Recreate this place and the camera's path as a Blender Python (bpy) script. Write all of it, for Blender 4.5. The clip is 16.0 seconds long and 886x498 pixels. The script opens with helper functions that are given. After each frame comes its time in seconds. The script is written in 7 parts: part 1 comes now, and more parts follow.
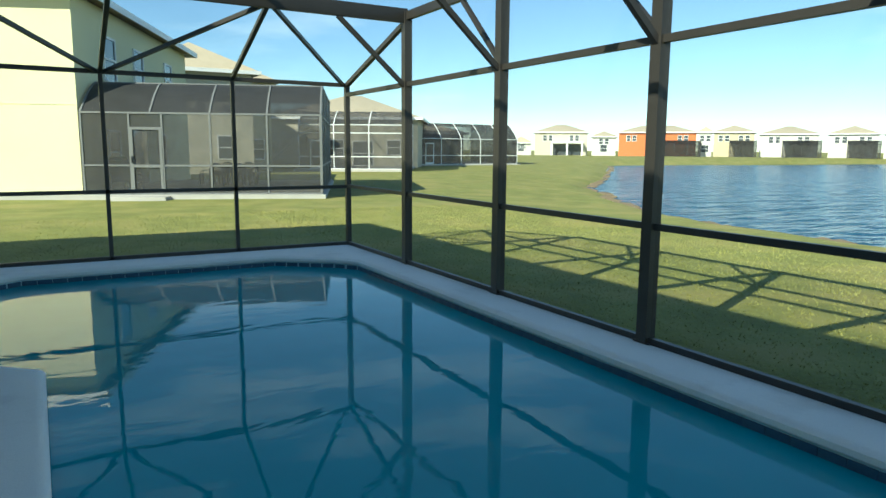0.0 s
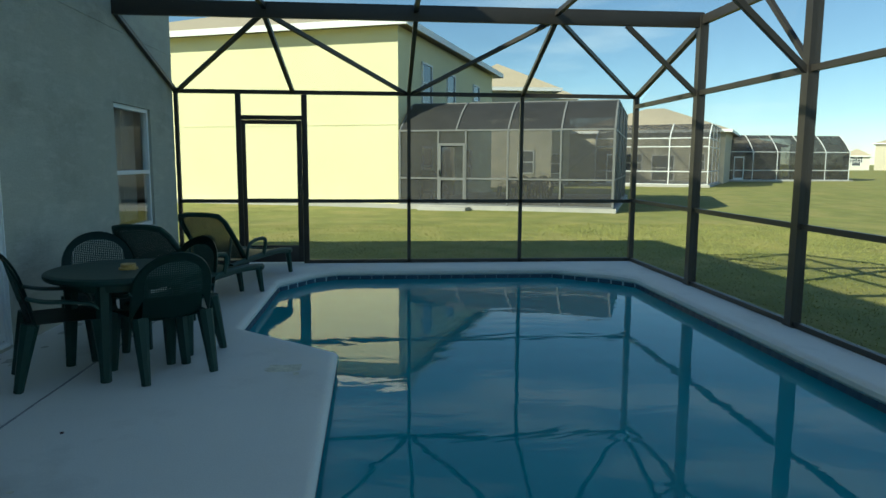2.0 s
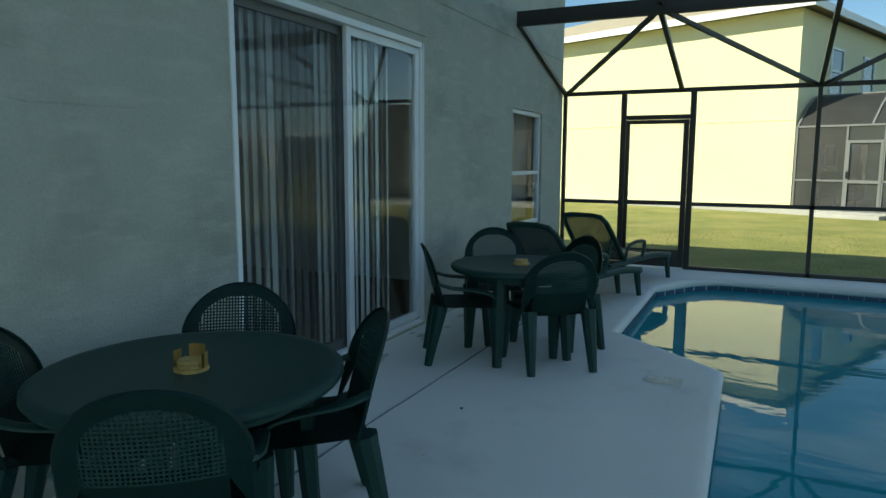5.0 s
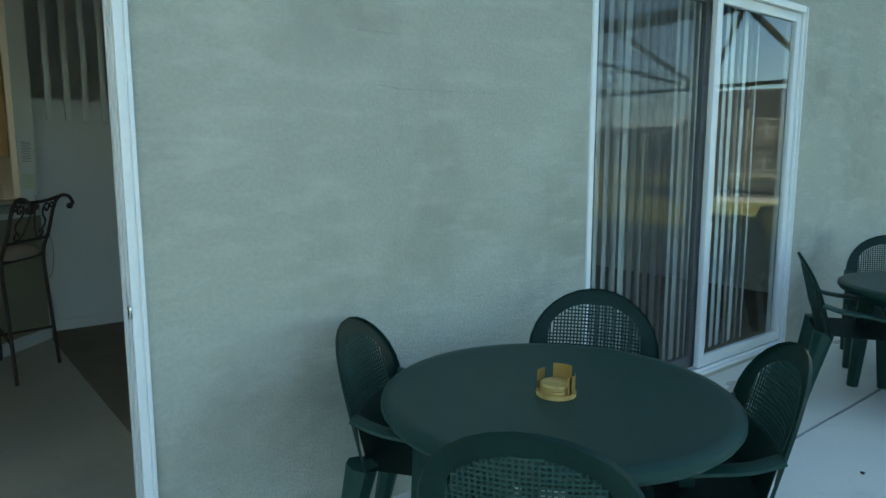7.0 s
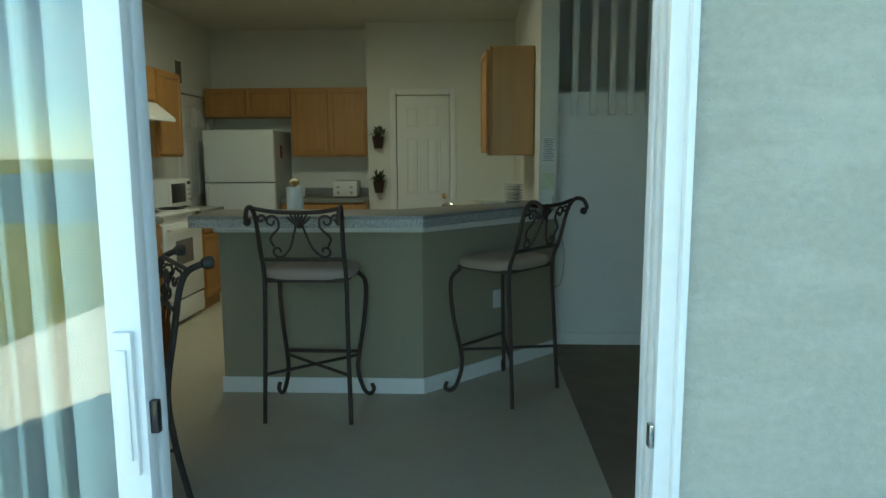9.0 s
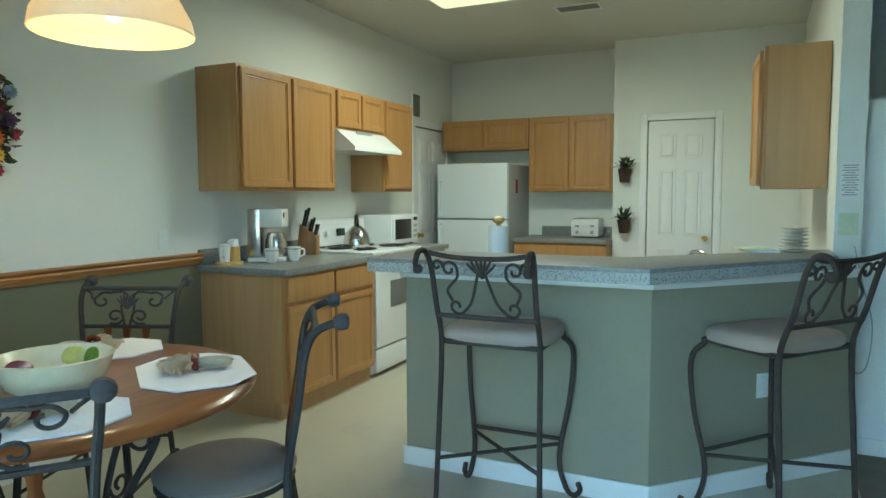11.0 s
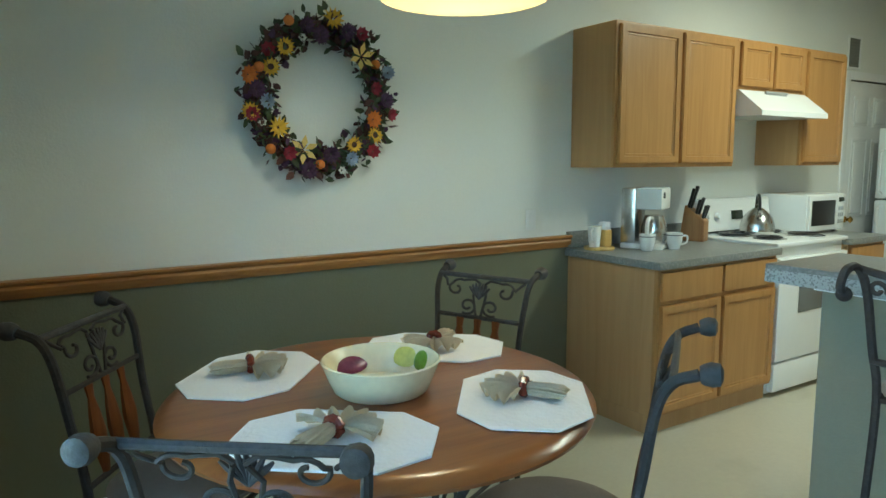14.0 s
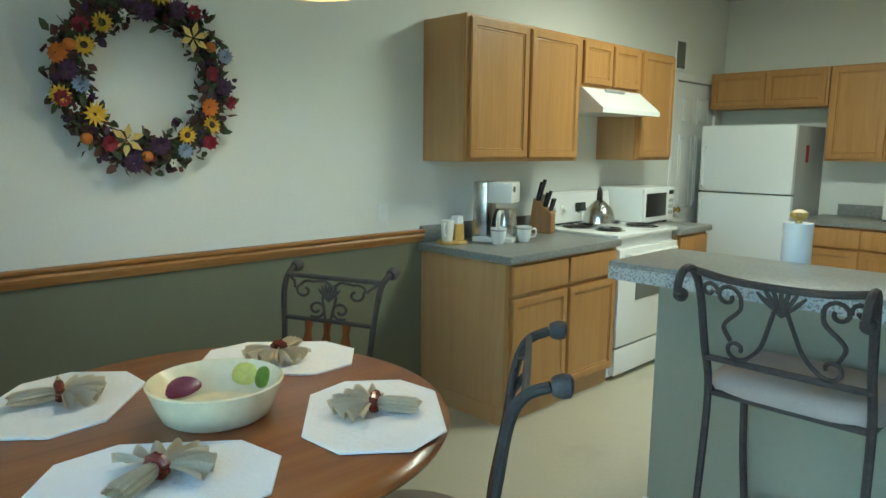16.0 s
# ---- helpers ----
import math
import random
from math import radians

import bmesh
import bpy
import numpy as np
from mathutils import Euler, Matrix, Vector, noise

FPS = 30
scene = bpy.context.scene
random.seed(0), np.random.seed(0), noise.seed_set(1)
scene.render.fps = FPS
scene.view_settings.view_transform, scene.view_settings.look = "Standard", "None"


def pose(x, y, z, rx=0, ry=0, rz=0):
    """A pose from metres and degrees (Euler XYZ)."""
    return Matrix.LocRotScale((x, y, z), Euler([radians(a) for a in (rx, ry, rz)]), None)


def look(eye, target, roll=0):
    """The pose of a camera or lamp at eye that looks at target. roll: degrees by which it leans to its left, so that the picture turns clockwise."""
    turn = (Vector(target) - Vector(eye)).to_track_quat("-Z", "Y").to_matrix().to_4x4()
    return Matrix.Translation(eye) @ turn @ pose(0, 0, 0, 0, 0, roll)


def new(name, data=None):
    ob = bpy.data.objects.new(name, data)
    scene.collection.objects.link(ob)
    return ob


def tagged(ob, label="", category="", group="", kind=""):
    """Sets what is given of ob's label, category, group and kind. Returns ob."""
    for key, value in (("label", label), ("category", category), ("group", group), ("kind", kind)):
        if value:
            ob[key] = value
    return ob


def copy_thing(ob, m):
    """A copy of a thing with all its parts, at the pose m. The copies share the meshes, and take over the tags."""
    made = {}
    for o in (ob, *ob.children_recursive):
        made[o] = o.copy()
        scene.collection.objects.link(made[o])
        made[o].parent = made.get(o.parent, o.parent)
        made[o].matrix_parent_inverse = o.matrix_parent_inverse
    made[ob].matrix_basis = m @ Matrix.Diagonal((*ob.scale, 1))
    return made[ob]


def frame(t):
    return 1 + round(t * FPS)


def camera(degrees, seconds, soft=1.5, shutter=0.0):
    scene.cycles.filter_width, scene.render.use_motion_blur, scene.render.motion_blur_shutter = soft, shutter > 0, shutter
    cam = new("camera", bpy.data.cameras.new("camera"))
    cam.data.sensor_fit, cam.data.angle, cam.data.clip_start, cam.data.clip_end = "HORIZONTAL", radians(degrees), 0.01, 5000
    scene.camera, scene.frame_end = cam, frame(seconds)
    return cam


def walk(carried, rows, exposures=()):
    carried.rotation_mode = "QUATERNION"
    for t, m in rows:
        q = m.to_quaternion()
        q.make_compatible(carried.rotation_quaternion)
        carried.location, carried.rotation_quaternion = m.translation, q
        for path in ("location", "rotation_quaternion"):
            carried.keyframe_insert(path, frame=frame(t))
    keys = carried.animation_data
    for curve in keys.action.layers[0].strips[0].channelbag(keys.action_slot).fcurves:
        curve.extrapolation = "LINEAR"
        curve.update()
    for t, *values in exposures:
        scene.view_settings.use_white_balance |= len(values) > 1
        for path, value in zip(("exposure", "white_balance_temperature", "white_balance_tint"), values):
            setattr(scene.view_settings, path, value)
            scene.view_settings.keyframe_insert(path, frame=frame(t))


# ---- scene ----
# stops and white balance: the camera opens up as it turns into the shade and walks indoors
EXPOSURES = [(0.0, 0.96, 6350, -9), (1.5, 0.68, 6600, -10), (2.5, 0.64, 6550, -8), (5.5, 1.12, 7100, -5), (6.0, 1.3, 7250, -5), (6.5, 1.74, 7200, -6), (7.0, 2.24, 7100, -7),
             (7.5, 2.45, 7150, -8), (8.7, 2.66, 7150, -10), (10.6, 4.32, 6000, -9), (13.5, 4.34, 6000, -9), (16.0, 4.46, 6100, -8)]
cam = camera(66.6, 16.0)
PATH = [  # seconds, eye, target, roll
    (0, (2.681, -0.135, 1.468), (3.662, 1.583, 1.176), 0.4),
    (0.5, (2.769, -0.146, 1.478), (3.581, 1.659, 1.186), 0.1),
    (1, (2.86, -0.162, 1.475), (3.453, 1.726, 1.185), 0.1),
    (1.5, (2.906, -0.168, 1.461), (3.284, 1.777, 1.188), 0.2),
    (2, (2.903, -0.154, 1.453), (3.072, 1.822, 1.198), 0.3),
    (2.5, (2.895, -0.14, 1.456), (2.859, 1.846, 1.218), 0.5),
    (3, (2.88, -0.129, 1.456), (2.679, 1.849, 1.232), 0.2),
    (5.5, (2.651, -0.034, 1.468), (1.627, 1.663, 1.199), 0.3),
    (6, (2.537, -0.003, 1.463), (1.368, 1.596, 1.194), 0.3),
    (6.5, (2.419, 0.046, 1.458), (1.118, 1.54, 1.188), -0.0),
    (7, (2.234, 0.153, 1.451), (0.69, 1.392, 1.169), -0.0),
    (7.5, (2.022, 0.241, 1.436), (0.258, 1.142, 1.161), 0.1),
    (8, (1.712, 0.284, 1.434), (-0.191, 0.834, 1.159), 0.3),
    (8.5, (1.419, 0.323, 1.419), (-0.549, 0.54, 1.138), 0.0),
    (8.7, (1.283, 0.351, 1.417), (-0.696, 0.432, 1.136), -0.1),
    (10.8, (0.277, 0.475, 1.395), (-1.577, -0.26, 1.241), -0.4),
    (11, (0.232, 0.482, 1.393), (-1.578, -0.354, 1.234), -0.2),
    (11.5, (0.1, 0.426, 1.39), (-1.564, -0.671, 1.224), -0.5),
    (12, (0.013, 0.369, 1.39), (-1.475, -0.954, 1.204), -0.9),
    (12.5, (-0.024, 0.343, 1.398), (-1.418, -1.076, 1.188), -0.6),
    (13, (-0.051, 0.301, 1.398), (-1.43, -1.13, 1.171), -0.1),
    (13.5, (-0.139, 0.239, 1.413), (-1.435, -1.265, 1.171), -0.2),
    (14, (-0.267, 0.206, 1.454), (-1.332, -1.468, 1.201), -0.3),
    (14.5, (-0.321, 0.196, 1.489), (-1.217, -1.569, 1.204), -0.4),
    (15, (-0.33, 0.156, 1.492), (-1.275, -1.58, 1.184), 0.1),
    (15.5, (-0.344, 0.137, 1.491), (-1.48, -1.481, 1.19), 0.4),
    (16, (-0.358, 0.126, 1.494), (-1.75, -1.279, 1.199), 0.6),
]
walk(cam, [(t, look(eye, target, roll)) for t, eye, target, roll in PATH], EXPOSURES)

# ---- sky, sun and lamps ----
SUN_TO = Vector((-1.39, -0.58, 1.0)).normalized()
world = bpy.data.worlds.new("world")
scene.world = world
world.use_nodes = True
wn, wl = world.node_tree.nodes, world.node_tree.links
sky = wn.new("ShaderNodeTexSky")
sky.sky_type, sky.sun_disc = "NISHITA", False
sky.sun_elevation = math.asin(SUN_TO.z)
sky.sun_rotation = math.atan2(SUN_TO.x, SUN_TO.y)
sky.air_density, sky.dust_density, sky.ozone_density = 0.88, 0.0, 2.6
# thin cloud streaks high in the sky
tc, mp = wn.new("ShaderNodeTexCoord"), wn.new("ShaderNodeMapping")
mp.inputs["Scale"].default_value = (1.2, 1.2, 7.0)
cl = wn.new("ShaderNodeTexNoise")
cl.inputs["Scale"].default_value, cl.inputs["Detail"].default_value, cl.inputs["Roughness"].default_value = 1.7, 7.0, 0.55
cr = wn.new("ShaderNodeValToRGB")
cr.color_ramp.elements[0].position, cr.color_ramp.elements[1].position = 0.52, 0.78
cm = wn.new("ShaderNodeMix")
cm.data_type = "RGBA"
cm.inputs["B"].default_value = (8.0, 8.9, 9.6, 1)
cs = wn.new("ShaderNodeMath")
cs.operation = "MULTIPLY"
cs.inputs[1].default_value = 0.55
wl.new(tc.outputs["Generated"], mp.inputs["Vector"])
wl.new(mp.outputs[0], cl.inputs["Vector"])
wl.new(cl.outputs[0], cr.inputs[0])
wl.new(cr.outputs[0], cs.inputs[0])
wl.new(cs.outputs[0], cm.inputs["Factor"])
tint = wn.new("ShaderNodeVectorMath")
tint.operation = "MULTIPLY"
tint.inputs[1].default_value = (0.89, 0.98, 1.04)
wl.new(sky.outputs[0], tint.inputs[0])
wl.new(tint.outputs[0], cm.inputs["A"])
wl.new(cm.outputs["Result"], wn["Background"].inputs["Color"])
wn["Background"].inputs["Strength"].default_value = 0.092
sun_data = bpy.data.lights.new("sun", "SUN")
sun_data.energy, sun_data.angle, sun_data.color = 5.0, radians(0.5), (1.0, 0.93, 0.80)
sun = new("sun", sun_data)
sun.matrix_world = look(SUN_TO * 50, (0, 0, 0))

KZ = 0.05          # kitchen floor
CEIL = 2.87
bulb_data = bpy.data.lights.new("pendant_bulb", "POINT")
bulb_data.energy, bulb_data.color, bulb_data.shadow_soft_size = 0.5, (1.0, 0.93, 0.82), 0.06
bulb = new("pendant_bulb_light", bulb_data)
bulb.location = (-1.5, -1.6, 2.06)
fl_data = bpy.data.lights.new("kitchen_tube_light", "AREA")
fl_data.shape, fl_data.size, fl_data.size_y, fl_data.energy, fl_data.color = "RECTANGLE", 0.4, 1.2, 2.3, (1.0, 0.99, 0.86)
fl_lamp = new("kitchen_tube_light", fl_data)
fl_lamp.matrix_world = pose(-4.19, -1.02, 2.735)


# ---- materials ----
def make_mat(name, rgb, rough=0.6, metal=0.0, var=0.12, scale=8.0, fine=60.0, bump=0.0, bump_scale=None, spec=0.5, stretch=(1, 1, 1), stain=None, island=0.0, coat=0.0):
    """Painted or solid surface: base colour with variation at two scales, stains, and fine relief."""
    m = bpy.data.materials.new(name)
    m.use_nodes = True
    n, l = m.node_tree.nodes, m.node_tree.links
    p = n["Principled BSDF"]
    p.inputs["Roughness"].default_value, p.inputs["Metallic"].default_value = rough, metal
    p.inputs["Specular IOR Level"].default_value = spec
    p.inputs["Coat Weight"].default_value = coat
    co, mapping = n.new("ShaderNodeTexCoord"), n.new("ShaderNodeMapping")
    mapping.inputs["Scale"].default_value = stretch
    l.new(co.outputs["Object"], mapping.inputs["Vector"])
    a, b = n.new("ShaderNodeTexNoise"), n.new("ShaderNodeTexNoise")
    for t, s in ((a, scale), (b, fine)):
        t.inputs["Scale"].default_value, t.inputs["Detail"].default_value = s, 5.0
        l.new(mapping.outputs[0], t.inputs["Vector"])
    add = n.new("ShaderNodeMath")
    add.operation = "ADD"
    l.new(a.outputs[0], add.inputs[0])
    l.new(b.outputs[0], add.inputs[1])
    last = add.outputs[0]
    if island:
        geo, mul, ad2 = n.new("ShaderNodeNewGeometry"), n.new("ShaderNodeMath"), n.new("ShaderNodeMath")
        mul.operation, ad2.operation = "MULTIPLY_ADD", "ADD"
        mul.inputs[1].default_value, mul.inputs[2].default_value = island, -island / 2
        l.new(geo.outputs["Random Per Island"], mul.inputs[0])
        l.new(mul.outputs[0], ad2.inputs[0])
        l.new(last, ad2.inputs[1])
        last = ad2.outputs[0]
    rng = n.new("ShaderNodeMapRange")
    rng.inputs["From Min"].default_value, rng.inputs["From Max"].default_value = 0.5, 1.5
    rng.inputs["To Min"].default_value, rng.inputs["To Max"].default_value = 1 - var, 1 + var
    l.new(last, rng.inputs["Value"])
    mix = n.new("ShaderNodeVectorMath")
    mix.operation = "SCALE"
    mix.inputs[0].default_value = rgb
    l.new(rng.outputs[0], mix.inputs["Scale"])
    colour = mix.outputs[0]
    if stain:
        st_rgb, st_scale, st_pos = stain
        s, r, mx = n.new("ShaderNodeTexNoise"), n.new("ShaderNodeValToRGB"), n.new("ShaderNodeMix")
        s.inputs["Scale"].default_value, s.inputs["Detail"].default_value, s.inputs["Roughness"].default_value = st_scale, 6.0, 0.62
        l.new(mapping.outputs[0], s.inputs["Vector"])
        r.color_ramp.elements[0].position, r.color_ramp.elements[1].position = st_pos, min(1.0, st_pos + 0.2)
        mx.data_type = "RGBA"
        l.new(s.outputs[0], r.inputs[0])
        l.new(r.outputs[0], mx.inputs["Factor"])
        l.new(colour, mx.inputs["A"])
        mx.inputs["B"].default_value = (*st_rgb, 1)
        colour = mx.outputs["Result"]
    l.new(colour, p.inputs["Base Color"])
    if bump:
        bp, bn = n.new("ShaderNodeBump"), n.new("ShaderNodeTexNoise")
        bn.inputs["Scale"].default_value, bn.inputs["Detail"].default_value = bump_scale or fine, 4.0
        l.new(co.outputs["Object"], bn.inputs["Vector"])
        bp.inputs["Strength"].default_value, bp.inputs["Distance"].default_value = min(1.0, bump), 0.01
        l.new(bn.outputs[0], bp.inputs["Height"])
        l.new(bp.outputs[0], p.inputs["Normal"])
    return m


def wood_mat(name, rgb, dark, axis="z", rough=0.4, scale=1.0, coat=0.0):
    m = bpy.data.materials.new(name)
    m.use_nodes = True
    n, l = m.node_tree.nodes, m.node_tree.links
    p = n["Principled BSDF"]
    p.inputs["Roughness"].default_value, p.inputs["Coat Weight"].default_value = rough, coat
    p.inputs["Coat Roughness"].default_value = 0.12
    co, mp_ = n.new("ShaderNodeTexCoord"), n.new("ShaderNodeMapping")
    mp_.inputs["Scale"].default_value = {"z": (14 * scale, 14 * scale, 0.8 * scale), "x": (0.8 * scale, 14 * scale, 14 * scale), "y": (14 * scale, 0.8 * scale, 14 * scale)}[axis]
    info = n.new("ShaderNodeObjectInfo")
    off = n.new("ShaderNodeVectorMath")
    off.operation = "ADD"
    l.new(co.outputs["Object"], off.inputs[0])
    l.new(info.outputs["Random"], off.inputs[1])
    l.new(off.outputs[0], mp_.inputs["Vector"])
    a, b = n.new("ShaderNodeTexNoise"), n.new("ShaderNodeTexNoise")
    a.inputs["Scale"].default_value, a.inputs["Detail"].default_value, a.inputs["Distortion"].default_value = 1.6, 6.0, 1.1
    b.inputs["Scale"].default_value, b.inputs["Detail"].default_value = 9.0, 3.0
    l.new(mp_.outputs[0], a.inputs["Vector"])
    l.new(mp_.outputs[0], b.inputs["Vector"])
    mul = n.new("ShaderNodeMath")
    mul.operation = "MULTIPLY_ADD"
    mul.inputs[1].default_value = 0.3
    l.new(b.outputs[0], mul.inputs[0])
    l.new(a.outputs[0], mul.inputs[2])
    r = n.new("ShaderNodeValToRGB")
    r.color_ramp.elements[0].position, r.color_ramp.elements[1].position = 0.42, 0.82
    r.color_ramp.elements[0].color, r.color_ramp.elements[1].color = (*dark, 1), (*rgb, 1)
    l.new(mul.outputs[0], r.inputs[0])
    l.new(r.outputs[0], p.inputs["Base Color"])
    bp = n.new("ShaderNodeBump")
    bp.inputs["Strength"].default_value, bp.inputs["Distance"].default_value = 0.12, 0.003
    l.new(b.outputs[0], bp.inputs["Height"])
    l.new(bp.outputs[0], p.inputs["Normal"])
    return m


def glass_mat(name, rough=0.0, tint=(0.92, 0.96, 0.95)):
    m = bpy.data.materials.new(name)
    m.use_nodes = True
    n, l = m.node_tree.nodes, m.node_tree.links
    n.remove(n["Principled BSDF"])
    gl, tr, lw, mx = n.new("ShaderNodeBsdfGlossy"), n.new("ShaderNodeBsdfTransparent"), n.new("ShaderNodeLayerWeight"), n.new("ShaderNodeMixShader")
    gl.inputs["Roughness"].default_value = rough
    lw.inputs["Blend"].default_value = 0.5
    pw, fr = n.new("ShaderNodeMath"), n.new("ShaderNodeMath")
    pw.operation, fr.operation = "POWER", "MULTIPLY_ADD"
    pw.inputs[1].default_value, fr.inputs[1].default_value, fr.inputs[2].default_value = 4.0, 0.75, 0.075
    l.new(lw.outputs["Facing"], pw.inputs[0])
    l.new(pw.outputs[0], fr.inputs[0])
    tr.inputs["Color"].default_value = (*tint, 1)
    l.new(fr.outputs[0], mx.inputs["Fac"])
    l.new(tr.outputs[0], mx.inputs[1])
    l.new(gl.outputs[0], mx.inputs[2])
    l.new(mx.outputs[0], n["Material Output"].inputs["Surface"])
    return m


def translucent_mat(name, rgb, share_through=0.5, glow=None):
    """Thin vinyl or opal glass: part of the light goes through it."""
    m = make_mat(name, rgb, 0.5, 0, 0.05, 4, 40, island=0.3)
    n, l = m.node_tree.nodes, m.node_tree.links
    p = n["Principled BSDF"]
    if glow:
        p.inputs["Emission Color"].default_value, p.inputs["Emission Strength"].default_value = (*glow[0], 1), glow[1]
    tl, mx = n.new("ShaderNodeBsdfTranslucent"), n.new("ShaderNodeMixShader")
    tl.inputs["Color"].default_value = (*rgb, 1)
    mx.inputs["Fac"].default_value = share_through
    l.new(p.outputs[0], mx.inputs[1])
    l.new(tl.outputs[0], mx.inputs[2])
    l.new(mx.outputs[0], n["Material Output"].inputs["Surface"])
    return m


def screen_mat(name, rgb, opacity):
    """Insect screen: fine dark weave, mostly open."""
    m = bpy.data.materials.new(name)
    m.use_nodes = True
    n, l = m.node_tree.nodes, m.node_tree.links
    p = n["Principled BSDF"]
    p.inputs["Base Color"].default_value, p.inputs["Roughness"].default_value = (*rgb, 1), 0.6
    tr, mx, nz, rg = n.new("ShaderNodeBsdfTransparent"), n.new("ShaderNodeMixShader"), n.new("ShaderNodeTexNoise"), n.new("ShaderNodeMapRange")
    nz.inputs["Scale"].default_value = 1.3
    rg.inputs["To Min"].default_value, rg.inputs["To Max"].default_value = opacity * 0.7, opacity * 1.3
    co = n.new("ShaderNodeTexCoord")
    l.new(co.outputs["Object"], nz.inputs["Vector"])
    l.new(nz.outputs[0], rg.inputs["Value"])
    l.new(rg.outputs[0], mx.inputs["Fac"])
    l.new(tr.outputs[0], mx.inputs[1])
    l.new(p.outputs[0], mx.inputs[2])
    l.new(mx.outputs[0], n["Material Output"].inputs["Surface"])
    return m


def glow_mat(name, rgb, strength):
    m = bpy.data.materials.new(name)
    m.use_nodes = True
    p = m.node_tree.nodes["Principled BSDF"]
    p.inputs["Base Color"].default_value = (0.9, 0.88, 0.8, 1)
    p.inputs["Emission Color"].default_value, p.inputs["Emission Strength"].default_value = (*rgb, 1), strength
    return m


def water_mat(name, rgb, wave, amount, rough=0.02):
    m = make_mat(name, rgb, rough, 0, 0.15, 0.25, 1.2)
    n, l = m.node_tree.nodes, m.node_tree.links
    p = n["Principled BSDF"]
    p.inputs["IOR"].default_value = 1.33
    co, mp_ = n.new("ShaderNodeTexCoord"), n.new("ShaderNodeMapping")
    mp_.inputs["Scale"].default_value = wave
    w1, bp = n.new("ShaderNodeTexNoise"), n.new("ShaderNodeBump")
    w1.inputs["Scale"].default_value, w1.inputs["Detail"].default_value, w1.inputs["Distortion"].default_value = 1.0, 3.0, 0.6
    l.new(co.outputs["Object"], mp_.inputs["Vector"])
    l.new(mp_.outputs[0], w1.inputs["Vector"])
    bp.inputs["Strength"].default_value, bp.inputs["Distance"].default_value = 1.0, amount
    l.new(w1.outputs[0], bp.inputs["Height"])
    l.new(bp.outputs[0], p.inputs["Normal"])
    return m


def speckle_mat(name, rgb, dots, size, rough=0.35):
    m = make_mat(name, rgb, rough, 0, 0.10, 20, 120)
    n, l = m.node_tree.nodes, m.node_tree.links
    p = n["Principled BSDF"]
    old = p.inputs["Base Color"].links[0].from_socket
    v, r, mx = n.new("ShaderNodeTexNoise"), n.new("ShaderNodeValToRGB"), n.new("ShaderNodeMix")
    v.inputs["Scale"].default_value, v.inputs["Detail"].default_value = size, 2.0
    co = n.new("ShaderNodeTexCoord")
    l.new(co.outputs["Object"], v.inputs["Vector"])
    r.color_ramp.elements[0].position, r.color_ramp.elements[1].position = 0.5, 0.62
    mx.data_type = "RGBA"
    mx.inputs["B"].default_value = (*dots, 1)
    l.new(v.outputs[0], r.inputs[0])
    l.new(r.outputs[0], mx.inputs["Factor"])
    l.new(old, mx.inputs["A"])
    l.new(mx.outputs["Result"], p.inputs["Base Color"])
    return m


def stucco_mat(name, rgb, dark, light):
    """Weathered trowelled stucco: dark blotches, pale level streaks left by the trowel, sandy relief."""
    m = make_mat(name, rgb, 0.9, 0, 0.14, 0.9, 60, stretch=(1, 0.9, 1.1), stain=(dark, 1.3, 0.50))
    n, l = m.node_tree.nodes, m.node_tree.links
    p = n["Principled BSDF"]
    old = p.inputs["Base Color"].links[0].from_socket
    co = n.new("ShaderNodeTexCoord")

    def field(stretch, scale, detail, rough=0.6):
        mp_, t = n.new("ShaderNodeMapping"), n.new("ShaderNodeTexNoise")
        mp_.inputs["Scale"].default_value = stretch
        t.inputs["Scale"].default_value, t.inputs["Detail"].default_value, t.inputs["Roughness"].default_value = scale, detail, rough
        l.new(co.outputs["Object"], mp_.inputs["Vector"])
        l.new(mp_.outputs[0], t.inputs["Vector"])
        return t.outputs[0]

    def blend(colour, mask, lo, hi, rgb_, share):
        r, mu, mx = n.new("ShaderNodeValToRGB"), n.new("ShaderNodeMath"), n.new("ShaderNodeMix")
        r.color_ramp.elements[0].position, r.color_ramp.elements[1].position = lo, hi
        mu.operation = "MULTIPLY"
        mu.inputs[1].default_value = share
        mx.data_type = "RGBA"
        mx.inputs["B"].default_value = (*rgb_, 1)
        l.new(mask, r.inputs[0])
        l.new(r.outputs[0], mu.inputs[0])
        l.new(mu.outputs[0], mx.inputs["Factor"])
        l.new(colour, mx.inputs["A"])
        return mx.outputs["Result"]
    streak = field((1, 1, 3.2), 2.6, 7.0, 0.66)
    col = blend(old, streak, 0.50, 0.70, light, 0.55)
    col = blend(col, field((1, 2.2, 0.35), 1.7, 5.0), 0.60, 0.80, dark, 0.6)
    l.new(col, p.inputs["Base Color"])
    grain, lumps, ad = field((1, 1, 1), 75, 4.0), field((1, 1, 2.4), 9.0, 5.0), n.new("ShaderNodeMath")
    ad.operation = "MULTIPLY_ADD"
    ad.inputs[1].default_value = 1.6
    l.new(lumps, ad.inputs[0])
    l.new(grain, ad.inputs[2])
    bp = n.new("ShaderNodeBump")
    bp.inputs["Strength"].default_value, bp.inputs["Distance"].default_value = 0.6, 0.010
    l.new(ad.outputs[0], bp.inputs["Height"])
    l.new(bp.outputs[0], p.inputs["Normal"])
    return m


